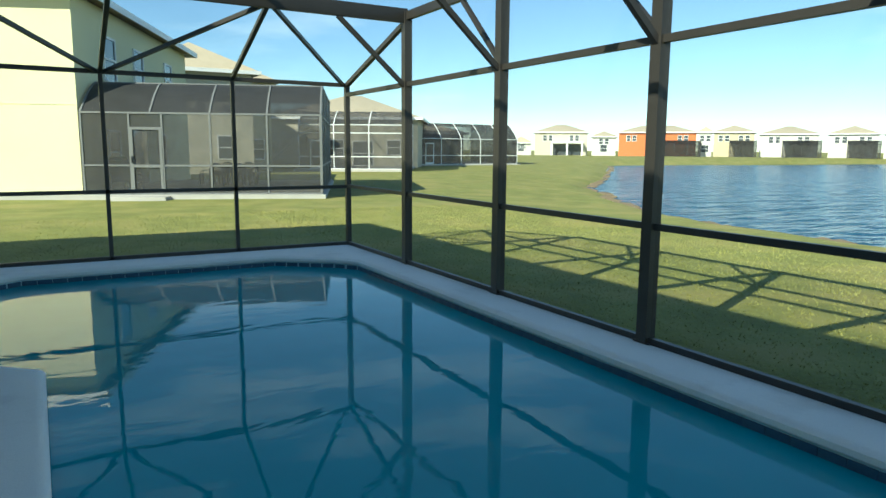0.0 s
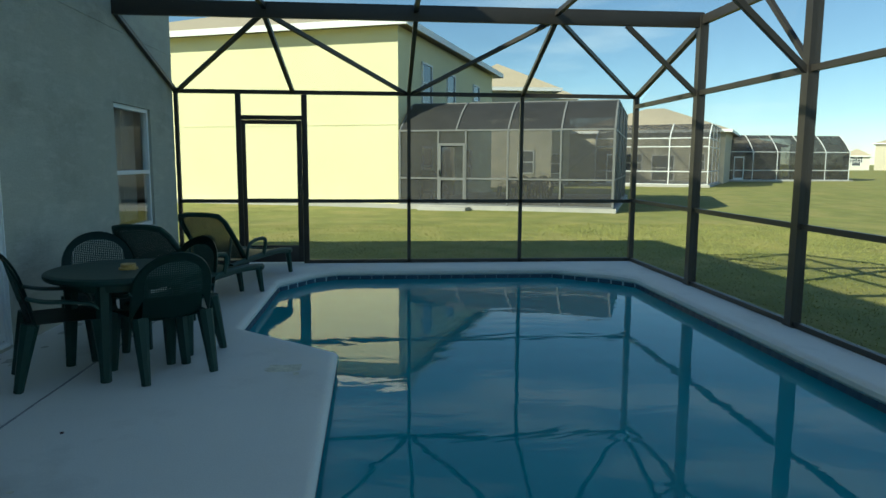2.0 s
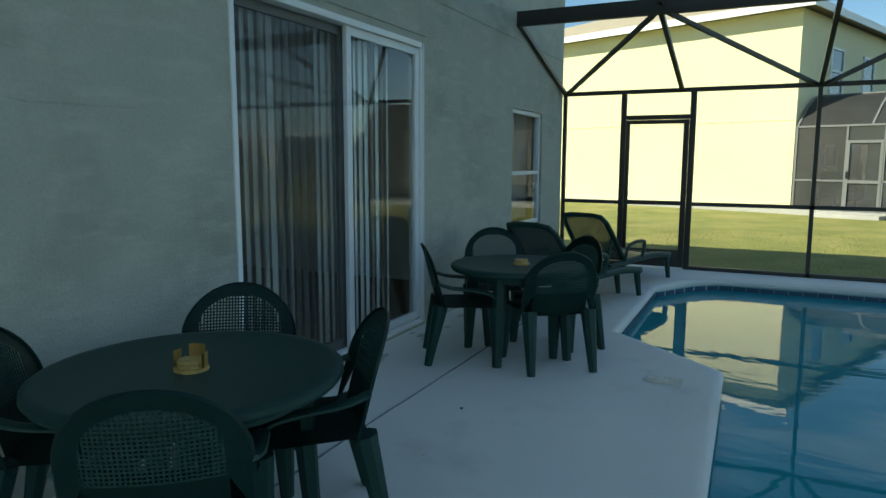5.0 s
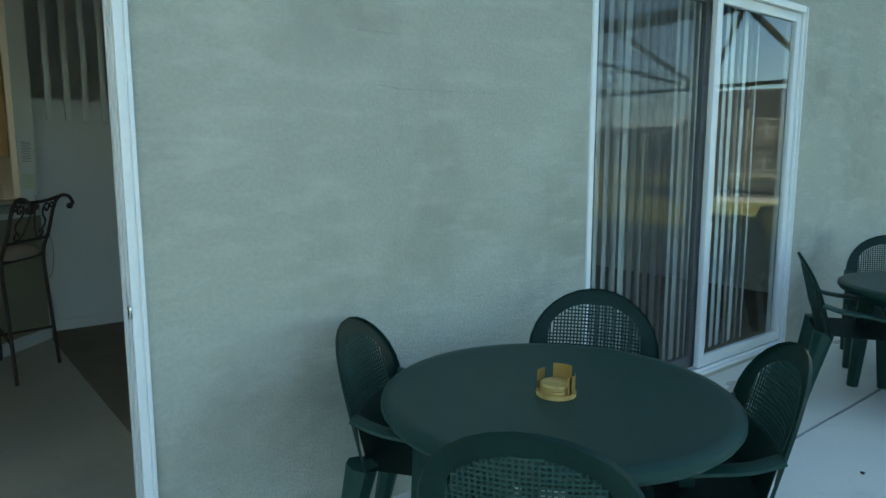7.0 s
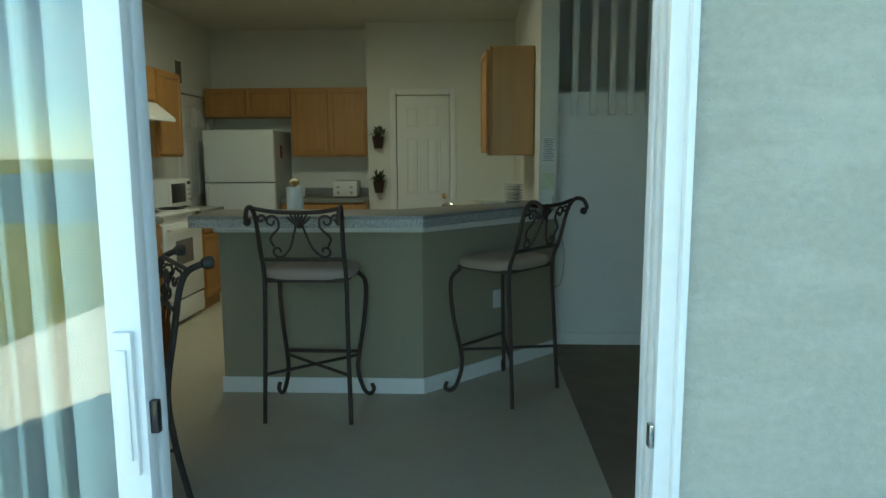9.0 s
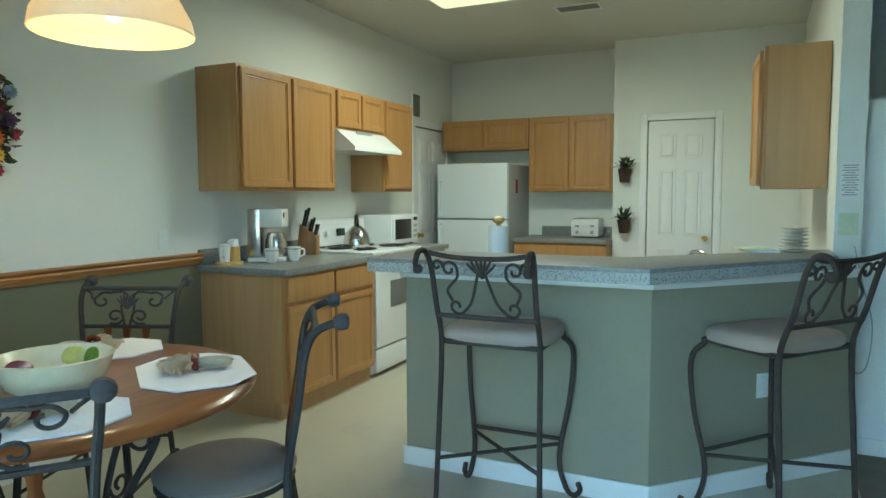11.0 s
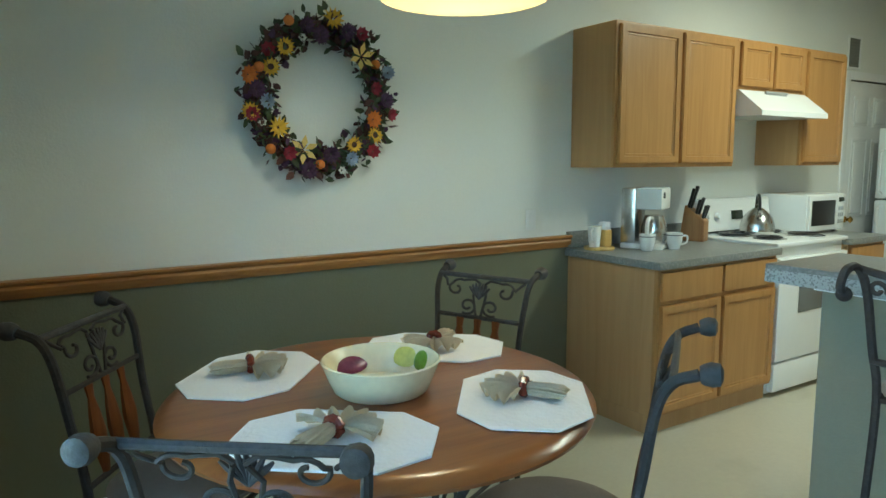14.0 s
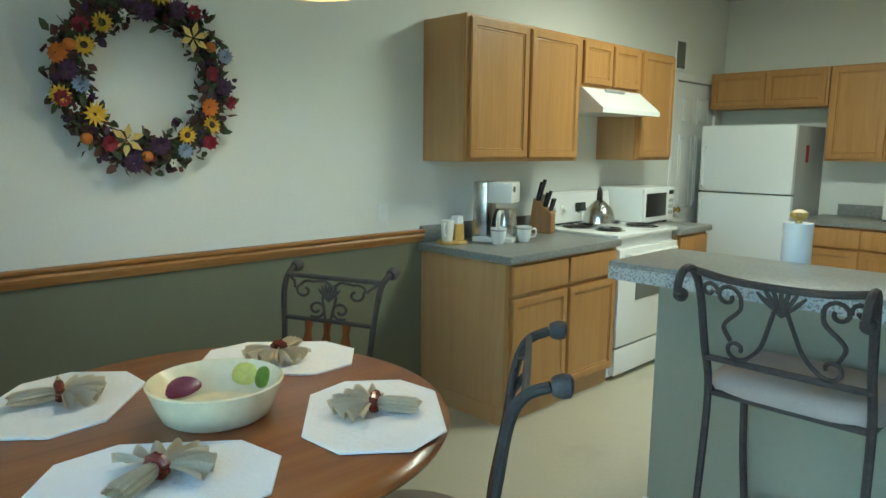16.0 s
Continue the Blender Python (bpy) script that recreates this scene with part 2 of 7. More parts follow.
M = {
    "stucco": stucco_mat("stucco", (0.415, 0.420, 0.360), (0.325, 0.325, 0.275), (0.53, 0.535, 0.47)),
    "stucco_yellow": make_mat("stucco_yellow", (0.72, 0.68, 0.44), 0.9, 0, 0.04, 1.2, 30, 0.25, 40),
    "stucco_cream": make_mat("stucco_cream", (0.52, 0.475, 0.37), 0.9, 0, 0.06, 1.0, 20),
    "stucco_white": make_mat("stucco_white", (0.60, 0.58, 0.52), 0.9, 0, 0.05, 1.0, 20),
    "stucco_orange": make_mat("stucco_orange", (0.60, 0.17, 0.06), 0.9, 0, 0.06, 1.0, 20),
    "stucco_tan": make_mat("stucco_tan", (0.50, 0.44, 0.30), 0.9, 0, 0.06, 1.0, 20),
    "stucco_shade": make_mat("stucco_cream_shaded", (0.42, 0.42, 0.38), 0.9, 0, 0.06, 1.0, 20),
    "roof": make_mat("roof_shingle", (0.46, 0.39, 0.28), 0.95, 0, 0.18, 3.0, 20, 0.4, 15),
    "deck": make_mat("deck_coating", (0.80, 0.775, 0.715), 0.85, 0, 0.07, 1.3, 90, 0.35, 150, stain=((0.63, 0.605, 0.55), 1.1, 0.56)),
    "joint": make_mat("deck_joint", (0.30, 0.30, 0.29), 0.95, 0, 0.4, 12, 60),
    "slab": make_mat("slab_concrete", (0.42, 0.41, 0.38), 0.95, 0, 0.15, 3, 40, 0.3, 60),
    "plaster": make_mat("pool_plaster", (0.45, 0.62, 0.66), 0.8, 0, 0.06, 2, 20),
    "pooltile": make_mat("pool_tile", (0.045, 0.10, 0.15), 0.5, 0, 0.2, 6, 40, spec=0.2),
    "water": water_mat("pool_water", (0.030, 0.285, 0.325), (1.1, 2.2, 1), 0.0024),
    "lake": water_mat("lake_water", (0.02, 0.07, 0.12), (0.5, 1.3, 1), 0.8, 0.2),
    "bronze": make_mat("bronze_aluminium", (0.030, 0.027, 0.024), 0.45, 0.0, 0.2, 6, 60, 0.05),
    "whitealu": make_mat("white_aluminium", (0.76, 0.78, 0.79), 0.4, 0, 0.05, 5, 50),
    "greyalu": make_mat("grey_aluminium", (0.17, 0.175, 0.175), 0.5, 0, 0.08, 5, 50),
    "screen": screen_mat("insect_screen", (0.05, 0.05, 0.05), 0.16),
    "screen_grey": screen_mat("insect_screen_grey", (0.055, 0.055, 0.055), 0.62),
    "screen_roof": screen_mat("insect_screen_dense", (0.028, 0.028, 0.028), 0.95),
    "screen_door": screen_mat("insect_screen_door", (0.06, 0.06, 0.06), 0.34),
    "darkalu": make_mat("dark_grey_aluminium", (0.10, 0.11, 0.115), 0.5, 0, 0.1, 5, 50),
    "screen_far": screen_mat("insect_screen_dark", (0.03, 0.03, 0.03), 0.78),
    "green": make_mat("green_plastic", (0.010, 0.044, 0.036), 0.48, 0, 0.2, 9, 90, 0.08, 200, spec=0.35),
    "greenrim": make_mat("green_plastic_worn", (0.013, 0.050, 0.041), 0.42, 0, 0.25, 14, 90, 0.08, 200, spec=0.4),
    "knifewood": wood_mat("knife_block_wood", (0.36, 0.19, 0.07), (0.26, 0.12, 0.04), "z", 0.45),
    "bamboo": wood_mat("bamboo", (0.62, 0.42, 0.14), (0.42, 0.26, 0.07), "z", 0.45),
    "grass": make_mat("lawn", (0.195, 0.205, 0.048), 0.95, 0, 0.42, 1.1, 22, 1.0, 30, stain=((0.275, 0.242, 0.075), 0.55, 0.46)),
    "blade": make_mat("grass_blade", (0.30, 0.30, 0.085), 0.8, 0, 0.3, 0.9, 10, island=0.5),
    "mud": make_mat("bank_earth", (0.20, 0.15, 0.09), 0.95, 0, 0.3, 3, 30, 0.6, 20),
    "glass": glass_mat("window_glass"),
    "blind": translucent_mat("vinyl_blind", (0.86, 0.86, 0.82), 0.30),
    "curtain": make_mat("curtain", (0.45, 0.45, 0.42), 0.9, 0, 0.15, 6, 40),
    "wallpaint": make_mat("wall_paint", (0.745, 0.755, 0.71), 0.85, 0, 0.025, 1.5, 60, 0.15, 120),
    "ceilpaint": make_mat("ceiling_texture", (0.62, 0.61, 0.55), 0.95, 0, 0.05, 3, 60, 0.6, 90),
    # one sage paint twice: wainscot darkened for shade, bar wall lightened as lit
    "sage": make_mat("sage_paint_shaded", (0.158, 0.158, 0.100), 0.8, 0, 0.05, 1.5, 50, 0.15, 120),
    "sage_lit": make_mat("sage_paint_lit", (0.305, 0.285, 0.205), 0.8, 0, 0.05, 1.5, 50, 0.15, 120),
    "trim": make_mat("white_trim", (0.78, 0.79, 0.78), 0.45, 0, 0.03, 3, 40),
    "vinyl": make_mat("vinyl_floor", (0.50, 0.47, 0.37), 0.42, 0, 0.07, 2.2, 45, 0.05, 60, stain=((0.42, 0.39, 0.30), 2.5, 0.55)),
    "carpet": make_mat("carpet", (0.29, 0.24, 0.18), 1.0, 0, 0.25, 6, 180, 0.9, 260),
    "oak": wood_mat("honey_oak", (0.44, 0.232, 0.078), (0.365, 0.178, 0.054), "z", 0.42),
    "oakx": wood_mat("honey_oak_rail", (0.44, 0.20, 0.060), (0.28, 0.115, 0.030), "x", 0.4),
    "oakside": wood_mat("oak_veneer", (0.48, 0.29, 0.128), (0.415, 0.238, 0.097), "z", 0.5, 0.6),
    "cherry": wood_mat("cherry_table", (0.31, 0.102, 0.024), (0.205, 0.057, 0.012), "x", 0.28, 0.7, 0.35),
    "spindle": wood_mat("spindle_wood", (0.190, 0.058, 0.014), (0.120, 0.033, 0.008), "z", 0.55),
    "counter": speckle_mat("grey_laminate", (0.20, 0.205, 0.195), (0.27, 0.275, 0.26), 90),
    "edge": speckle_mat("granite_edge", (0.42, 0.43, 0.42), (0.20, 0.20, 0.20), 130),
    "appl": make_mat("white_enamel", (0.76, 0.77, 0.75), 0.22, 0, 0.02, 3, 40),
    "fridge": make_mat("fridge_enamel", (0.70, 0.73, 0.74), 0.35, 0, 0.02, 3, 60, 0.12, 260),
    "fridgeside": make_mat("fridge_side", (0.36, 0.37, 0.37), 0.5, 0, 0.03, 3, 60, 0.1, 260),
    "black": make_mat("black_plastic", (0.012, 0.012, 0.013), 0.3, 0, 0.2, 8, 60),
    "darkglass": make_mat("oven_glass", (0.16, 0.165, 0.16), 0.08, 0, 0.05, 4, 30),
    "steel": make_mat("stainless_steel", (0.55, 0.55, 0.54), 0.24, 1.0, 0.06, 5, 60),
    "chrome": make_mat("chrome", (0.75, 0.75, 0.75), 0.1, 1.0, 0.03, 5, 60),
    "brass": make_mat("brass", (0.60, 0.42, 0.16), 0.25, 1.0, 0.08, 8, 60),
    "iron": make_mat("wrought_iron", (0.050, 0.042, 0.037), 0.62, 0.0, 0.4, 18, 90, 0.12, 120, spec=0.25),
    "ironbrown": make_mat("bronzed_iron", (0.058, 0.044, 0.038), 0.62, 0.0, 0.4, 18, 90, 0.12, 120, spec=0.25),
    "ironhi": make_mat("brushed_pewter_iron", (0.066, 0.060, 0.057), 0.58, 0.0, 0.45, 30, 90, 0.18, 140, spec=0.3),
    "seat": make_mat("seat_fabric", (0.42, 0.335, 0.278), 0.95, 0, 0.10, 7, 160, 0.4, 300),
    "seatgrey": make_mat("seat_fabric_grey", (0.30, 0.240, 0.195), 0.95, 0, 0.12, 7, 160, 0.4, 300),
    "linen": make_mat("placemat_cloth", (0.86, 0.86, 0.85), 0.9, 0, 0.04, 12, 140, 0.35, 60),
    "napkin": make_mat("napkin_linen", (0.72, 0.63, 0.47), 0.95, 0, 0.10, 16, 160, 0.4, 200),
    "ring": make_mat("napkin_ring", (0.17, 0.030, 0.016), 0.2, 0, 0.3, 20, 80),
    "ceramic": make_mat("cream_ceramic", (0.77, 0.70, 0.48), 0.25, 0, 0.10, 6, 40),
    "eggplant": make_mat("eggplant_glaze", (0.16, 0.035, 0.085), 0.25, 0, 0.3, 30, 80),
    "leafglaze": make_mat("green_glaze", (0.16, 0.26, 0.03), 0.3, 0, 0.45, 40, 90),
    "pepper": make_mat("yellow_glaze", (0.62, 0.58, 0.15), 0.25, 0, 0.2, 30, 80),
    "mug": make_mat("white_china", (0.76, 0.76, 0.72), 0.2, 0, 0.03, 8, 40),
    "paper": make_mat("white_paper", (0.78, 0.78, 0.77), 0.95, 0, 0.03, 10, 80, 0.1, 120),
    "ink": make_mat("print_ink", (0.26, 0.28, 0.30), 0.9),
    "notecard": make_mat("note_card", (0.62, 0.68, 0.50), 0.9),
    "terracotta": make_mat("dark_pot", (0.045, 0.022, 0.018), 0.7, 0, 0.3, 20, 80),
    "leaf": make_mat("plant_leaf", (0.060, 0.085, 0.035), 0.6, 0, 0.4, 20, 80, island=0.9),
    "leafbrown": make_mat("autumn_leaf", (0.085, 0.035, 0.028), 0.7, 0, 0.4, 20, 80, island=0.9),
    "leafplum": make_mat("plum_petals", (0.070, 0.030, 0.075), 0.7, 0, 0.4, 20, 80, island=0.9),
    "petal_yellow": make_mat("yellow_petal", (0.66, 0.40, 0.035), 0.7, 0, 0.2, 20, 80, island=0.4),
    "petal_orange": make_mat("orange_petal", (0.58, 0.17, 0.025), 0.7, 0, 0.2, 20, 80, island=0.4),
    "petal_red": make_mat("crimson_petal", (0.26, 0.018, 0.035), 0.7, 0, 0.25, 20, 80, island=0.5),
    "petal_blue": make_mat("pale_blue_petal", (0.30, 0.37, 0.50), 0.8, 0, 0.2, 20, 80, island=0.4),
    "petal_white": make_mat("white_petal", (0.72, 0.72, 0.64), 0.8, 0, 0.1, 20, 80),
    "petal_cream": make_mat("cream_lily_petal", (0.68, 0.50, 0.16), 0.8, 0, 0.15, 20, 80, island=0.3),
    "twig": make_mat("vine_twig", (0.085, 0.045, 0.028), 0.9, 0, 0.3, 20, 80),
    "shade_glass": translucent_mat("lamp_shade_glass", (0.86, 0.67, 0.33), 0.6, ((1.0, 0.74, 0.30), 0.008)),
    "shade_out": translucent_mat("lamp_shade_outer", (0.84, 0.78, 0.72), 0.25),
    "bulbglow": glow_mat("bulb_glow", (1.0, 0.90, 0.66), 0.3),
    "tube": glow_mat("tube_diffuser", (1.0, 0.95, 0.58), 0.045),
    "vent": make_mat("vent_grille", (0.20, 0.20, 0.18), 0.6),
    "darkroom": make_mat("stair_wall_paint", (0.78, 0.79, 0.78), 0.9, 0, 0.05, 2, 40),
    "led": make_mat("display", (0.02, 0.03, 0.02), 0.2),
    "window_dark": make_mat("far_window_glass", (0.06, 0.07, 0.08), 0.1, 0, 0.1, 2, 10),
}


M["spindle"].node_tree.nodes["Principled BSDF"].inputs["Specular IOR Level"].default_value = 0.15


# ---- mesh helpers ----
def bx(bm, lo, hi, bevel=0.0, m=None):
    """A box between two corners, with chamfered edges."""
    r = bmesh.ops.create_cube(bm, size=1)
    vs = r["verts"]
    for v in vs:
        v.co = Vector([lo[i] if v.co[i] < 0 else hi[i] for i in range(3)])
    if bevel:
        es = list({e for v in vs for e in v.link_edges})
        r = bmesh.ops.bevel(bm, geom=es, offset=bevel, segments=2, affect="EDGES", profile=0.6)
        vs = list({v for f in r["faces"] for v in f.verts} | {v for v in vs if v.is_valid})
    if m is not None:
        bmesh.ops.transform(bm, matrix=m, verts=vs)
    return vs


def sweep(bm, pts, r, seg=8, flat=1.0, up=(0, 0, 1), caps=True):
    """A rounded bar along a line of points; r may be one radius or one for each point; flat squeezes it across 'up'."""
    pts = [Vector(p) for p in pts]
    rs = [r] * len(pts) if isinstance(r, (int, float)) else list(r)
    rings, ref = [], Vector(up)
    for i, p in enumerate(pts):
        d = (pts[min(i + 1, len(pts) - 1)] - pts[max(i - 1, 0)])
        d = d.normalized() if d.length > 1e-9 else Vector((0, 0, 1))
        side = d.cross(ref)
        if side.length < 1e-3:
            side = d.cross(Vector((1, 0, 0)) if abs(d.x) < 0.9 else Vector((0, 1, 0)))
        side.normalize()
        nrm = side.cross(d).normalized()
        ref = nrm
        rings.append([bm.verts.new(p + (side * math.cos(a) + nrm * math.sin(a) * flat) * rs[i]) for a in (2 * math.pi * (k + 0.5) / seg for k in range(seg))])
    for a, b in zip(rings, rings[1:]):
        for k in range(seg):
            bm.faces.new((a[k], a[(k + 1) % seg], b[(k + 1) % seg], b[k]))
    if caps:
        bm.faces.new(rings[0][::-1])
        bm.faces.new(rings[-1])


def bar(bm, p, q, w, h=None):
    """A square-section bar from p to q."""
    sweep(bm, (p, q), w / math.sqrt(2), 4, (h or w) / w)


def lathe(bm, profile, seg=32, c=(0, 0, 0), sx=1.0, sy=1.0):
    """A turned body: profile of (radius, height)."""
    rings = []
    for r, z in profile:
        if r < 1e-6:
            rings.append([bm.verts.new((c[0], c[1], c[2] + z))])
        else:
            rings.append([bm.verts.new((c[0] + r * sx * math.cos(2 * math.pi * k / seg), c[1] + r * sy * math.sin(2 * math.pi * k / seg), c[2] + z)) for k in range(seg)])
    for a, b in zip(rings, rings[1:]):
        for k in range(seg):
            j = (k + 1) % seg
            if len(a) == 1 and len(b) == 1:
                continue
            if len(a) == 1:
                bm.faces.new((a[0], b[j], b[k]))
            elif len(b) == 1:
                bm.faces.new((a[k], a[j], b[0]))
            else:
                bm.faces.new((a[k], a[j], b[j], b[k]))


def shell(bm, grid, thick):
    """A curved plate from rows of points."""
    vs = [[bm.verts.new(p) for p in row] for row in grid]
    fs = []
    for a, b in zip(vs, vs[1:]):
        for k in range(len(a) - 1):
            fs.append(bm.faces.new((a[k], a[k + 1], b[k + 1], b[k])))
    bmesh.ops.solidify(bm, geom=fs, thickness=thick)


def prism(bm, outline, z0, z1, bevel=0.0):
    """An upright slab over a flat outline."""
    lo = [bm.verts.new((x, y, z0)) for x, y in outline]
    f = bm.faces.new(lo)
    f.normal_update()
    if f.normal.z > 0:
        f.normal_flip()
    r = bmesh.ops.extrude_face_region(bm, geom=[f])
    top = [v for v in r["geom"] if isinstance(v, bmesh.types.BMVert)]
    for v in top:
        v.co.z = z1
    if bevel:
        es = [e for v in top for e in v.link_edges if e.other_vert(v) in top]
        bmesh.ops.bevel(bm, geom=list(set(es)), offset=bevel, segments=2, affect="EDGES", profile=0.6)


def mesh_of(name, bm, mat, sharp=38):
    me = bpy.data.meshes.new(name)
    bmesh.ops.recalc_face_normals(bm, faces=bm.faces[:])
    bm.to_mesh(me)
    bm.free()
    me.materials.append(M[mat] if isinstance(mat, str) else mat)
    me.shade_smooth()
    me.set_sharp_from_angle(angle=radians(sharp))
    return me


def part(name, bm, mat, parent, label=""):
    ob = new(name, mesh_of(name, bm, mat))
    ob.parent = parent
    if label:
        ob["label"] = label
    return ob


def share(name, me, parent, m, label=""):
    """One more piece on a mesh that other pieces share."""
    ob = new(name, me)
    ob.parent = parent
    ob.matrix_basis = m
    if label:
        ob["label"] = label
    return ob


def thing(name, label, category, m=None, group="", kind=""):
    ob = new(name)
    ob.empty_display_size = 0.1
    if m is not None:
        ob.matrix_basis = m
    return tagged(ob, label, category, group, kind)


def solid(name, bm, mat, label, category, kind="", m=None, group=""):
    ob = new(name, mesh_of(name, bm, mat))
    if m is not None:
        ob.matrix_basis = m
    return tagged(ob, label, category, group, kind)


def B():
    return bmesh.new()


def boxed(lo, hi, bevel=0.0):
    b = B()
    bx(b, lo, hi, bevel)
    return b


def curl(cx, cz, r0, r1, a0, a1, n=14):
    """Points of a flat spiral in the x-z plane."""
    return [(cx + (r0 + (r1 - r0) * i / n) * math.cos(radians(a0 + (a1 - a0) * i / n)), cz + (r0 + (r1 - r0) * i / n) * math.sin(radians(a0 + (a1 - a0) * i / n))) for i in range(n + 1)]


def smooth_line(keys, n=8):
    """A soft curve through a few points (Catmull-Rom)."""
    k = [Vector(p) for p in keys]
    k = [2 * k[0] - k[1]] + k + [2 * k[-1] - k[-2]]
    out = []
    for i in range(1, len(k) - 2):
        p0, p1, p2, p3 = k[i - 1:i + 3]
        for j in range(n):
            t = j / n
            out.append(0.5 * ((2 * p1) + (p2 - p0) * t + (2 * p0 - 5 * p1 + 4 * p2 - p3) * t * t + (3 * p1 - p0 - 3 * p2 + p3) * t ** 3))
    return out + [k[-2]]


def facing(x, y, z, dx, dy):
    """Pose of a thing at x, y whose front (+y) looks along dx, dy."""
    return pose(x, y, z, 0, 0, math.degrees(math.atan2(-dx, dy)))


# ---- ground, lake and lawn ----
SHORE = [(17.2, -30), (17.3, 7.2), (17.6, 10.9), (18.9, 14.9), (23.6, 22.3), (27.5, 27.8), (36.0, 35.5), (60, 60), (66, 68), (95, 68), (135, 64), (180, 30), (180, -60), (60, -60)]


def lake_side(x, y):
    """Signed distance to the shore line, negative over the water."""
    inside, best = False, 1e9
    for (x1, y1), (x2, y2) in zip(SHORE, SHORE[1:] + SHORE[:1]):
        if (y1 > y) != (y2 > y) and x < (x2 - x1) * (y - y1) / (y2 - y1) + x1:
            inside = not inside
        dx, dy = x2 - x1, y2 - y1
        t = max(0, min(1, ((x - x1) * dx + (y - y1) * dy) / (dx * dx + dy * dy)))
        best = min(best, math.hypot(x - x1 - t * dx, y - y1 - t * dy))
    return -best if inside else best


def ground_z(x, y):
    if -8.9 < x < 6.5 and -2.95 < y < 9.6:
        return -0.4
    d = lake_side(x, y) + 0.5 * noise.noise((x * 0.35, y * 0.35, 0.0))
    if d < 0:
        return -0.58 - min(1.2, -d * 0.6)
    bank = min(1.0, d / 0.8)
    z = -0.58 + 0.26 * bank + 0.20 * min(1.0, d / 7.0)
    far = math.hypot(x, y)
    if far > 60:
        z += 0.5 * min(1.0, (far - 60) / 60)
    if 12 < far:
        z += 0.05 * noise.noise((x * 0.12, y * 0.12, 3.0)) * min(1, (far - 12) / 10)
    return z


def axis_steps(lo, hi, fine_lo, fine_hi, step):
    out = list(np.arange(fine_lo, fine_hi + 1e-6, step))
    s, v = step, fine_hi
    while v < hi:
        s *= 1.13
        v += s
        out.append(v)
    s, v = step, fine_lo
    while v > lo:
        s *= 1.13
        v -= s
        out.insert(0, v)
    return out


gx, gy = axis_steps(-900, 1500, -2, 34, 0.6), axis_steps(-900, 1600, -4, 36, 0.6)
gverts = [(x, y, ground_z(x, y)) for y in gy for x in gx]
hole = lambda x, y: -8.5 < x < 6.2 and -2.9 < y < 9.1
gfaces = []
for j in range(len(gy) - 1):
    for i in range(len(gx) - 1):
        if hole(gx[i], gy[j]) and hole(gx[i + 1], gy[j + 1]):
            continue
        gfaces.append((j * len(gx) + i, j * len(gx) + i + 1, (j + 1) * len(gx) + i + 1, (j + 1) * len(gx) + i))
gme = bpy.data.meshes.new("ground")
gme.from_pydata(gverts, [], gfaces)
gme.materials.append(M["grass"])
gme.shade_smooth()
tagged(new("ground", gme), "mown green lawn sloping to a lake", "lawn", kind="structure")

b = B()
lk = [bm_v for bm_v in (b.verts.new((x, y, -0.56)) for x, y in [(14, -60), (14, 4), (15, 40), (50, 75), (140, 75), (190, 40), (190, -70)])]
b.faces.new(lk)
solid("water", b, "lake", "rippled blue lake behind the lawn", "lake", "structure")

# earth bank along the near shore
b = B()
bank = []
for (x1, y1), (x2, y2) in zip(SHORE[1:8], SHORE[2:9]):
    for k in range(6):
        t = k / 6
        bank.append((x1 + (x2 - x1) * t, y1 + (y2 - y1) * t))
for (x1, y1), (x2, y2) in zip(bank, bank[1:]):
    for k in range(3):
        t = (k + random.random()) / 3
        x, y = x1 + (x2 - x1) * t + random.uniform(-0.25, 0.35), y1 + (y2 - y1) * t + random.uniform(-0.3, 0.3)
        r = random.uniform(0.15, 0.4)
        bmesh.ops.create_icosphere(b, subdivisions=1, radius=r, matrix=Matrix.Translation((x, y, -0.57)) @ Matrix.Diagonal((1, 1, 0.35, 1)))
solid("bank_clods", b, "mud", "brown earth clods along the lake's edge", "bank", "stuff")

# blades of grass on the near lawn
bv, bf = [], []
rng = np.random.default_rng(7)
for k in range(60000):
    if k % 3 == 0:
        x, y = rng.uniform(-0.5, 13), rng.uniform(9.8, 17)
    else:
        x, y = rng.uniform(6.75, 14.5), rng.uniform(0.5, 17)
    z = ground_z(x, y)
    a, h, w = rng.uniform(0, 6.28), rng.uniform(0.010, 0.026), rng.uniform(0.006, 0.012)
    lx, ly = rng.uniform(-0.03, 0.03, 2)
    i = len(bv)
    bv += [(x - w * math.cos(a), y - w * math.sin(a), z - 0.005), (x + w * math.cos(a), y + w * math.sin(a), z - 0.005), (x + lx, y + ly, z + h)]
    bf.append((i, i + 1, i + 2))
gb = bpy.data.meshes.new("grass")
gb.from_pydata(bv, [], bf)
gb.materials.append(M["blade"])
tagged(new("grass", gb), "short green and straw-coloured grass blades", "grass", kind="stuff")

# ---- pool deck and pool ----
POOL = [(6.08, 0.75), (6.08, 8.12), (5.86, 8.42), (5.2, 8.93), (2.25, 8.93), (1.98, 8.72), (1.61, 8.1), (1.63, 5.74), (2.53, 4.93), (2.62, 0.75)]
POOL_WATER = -0.13


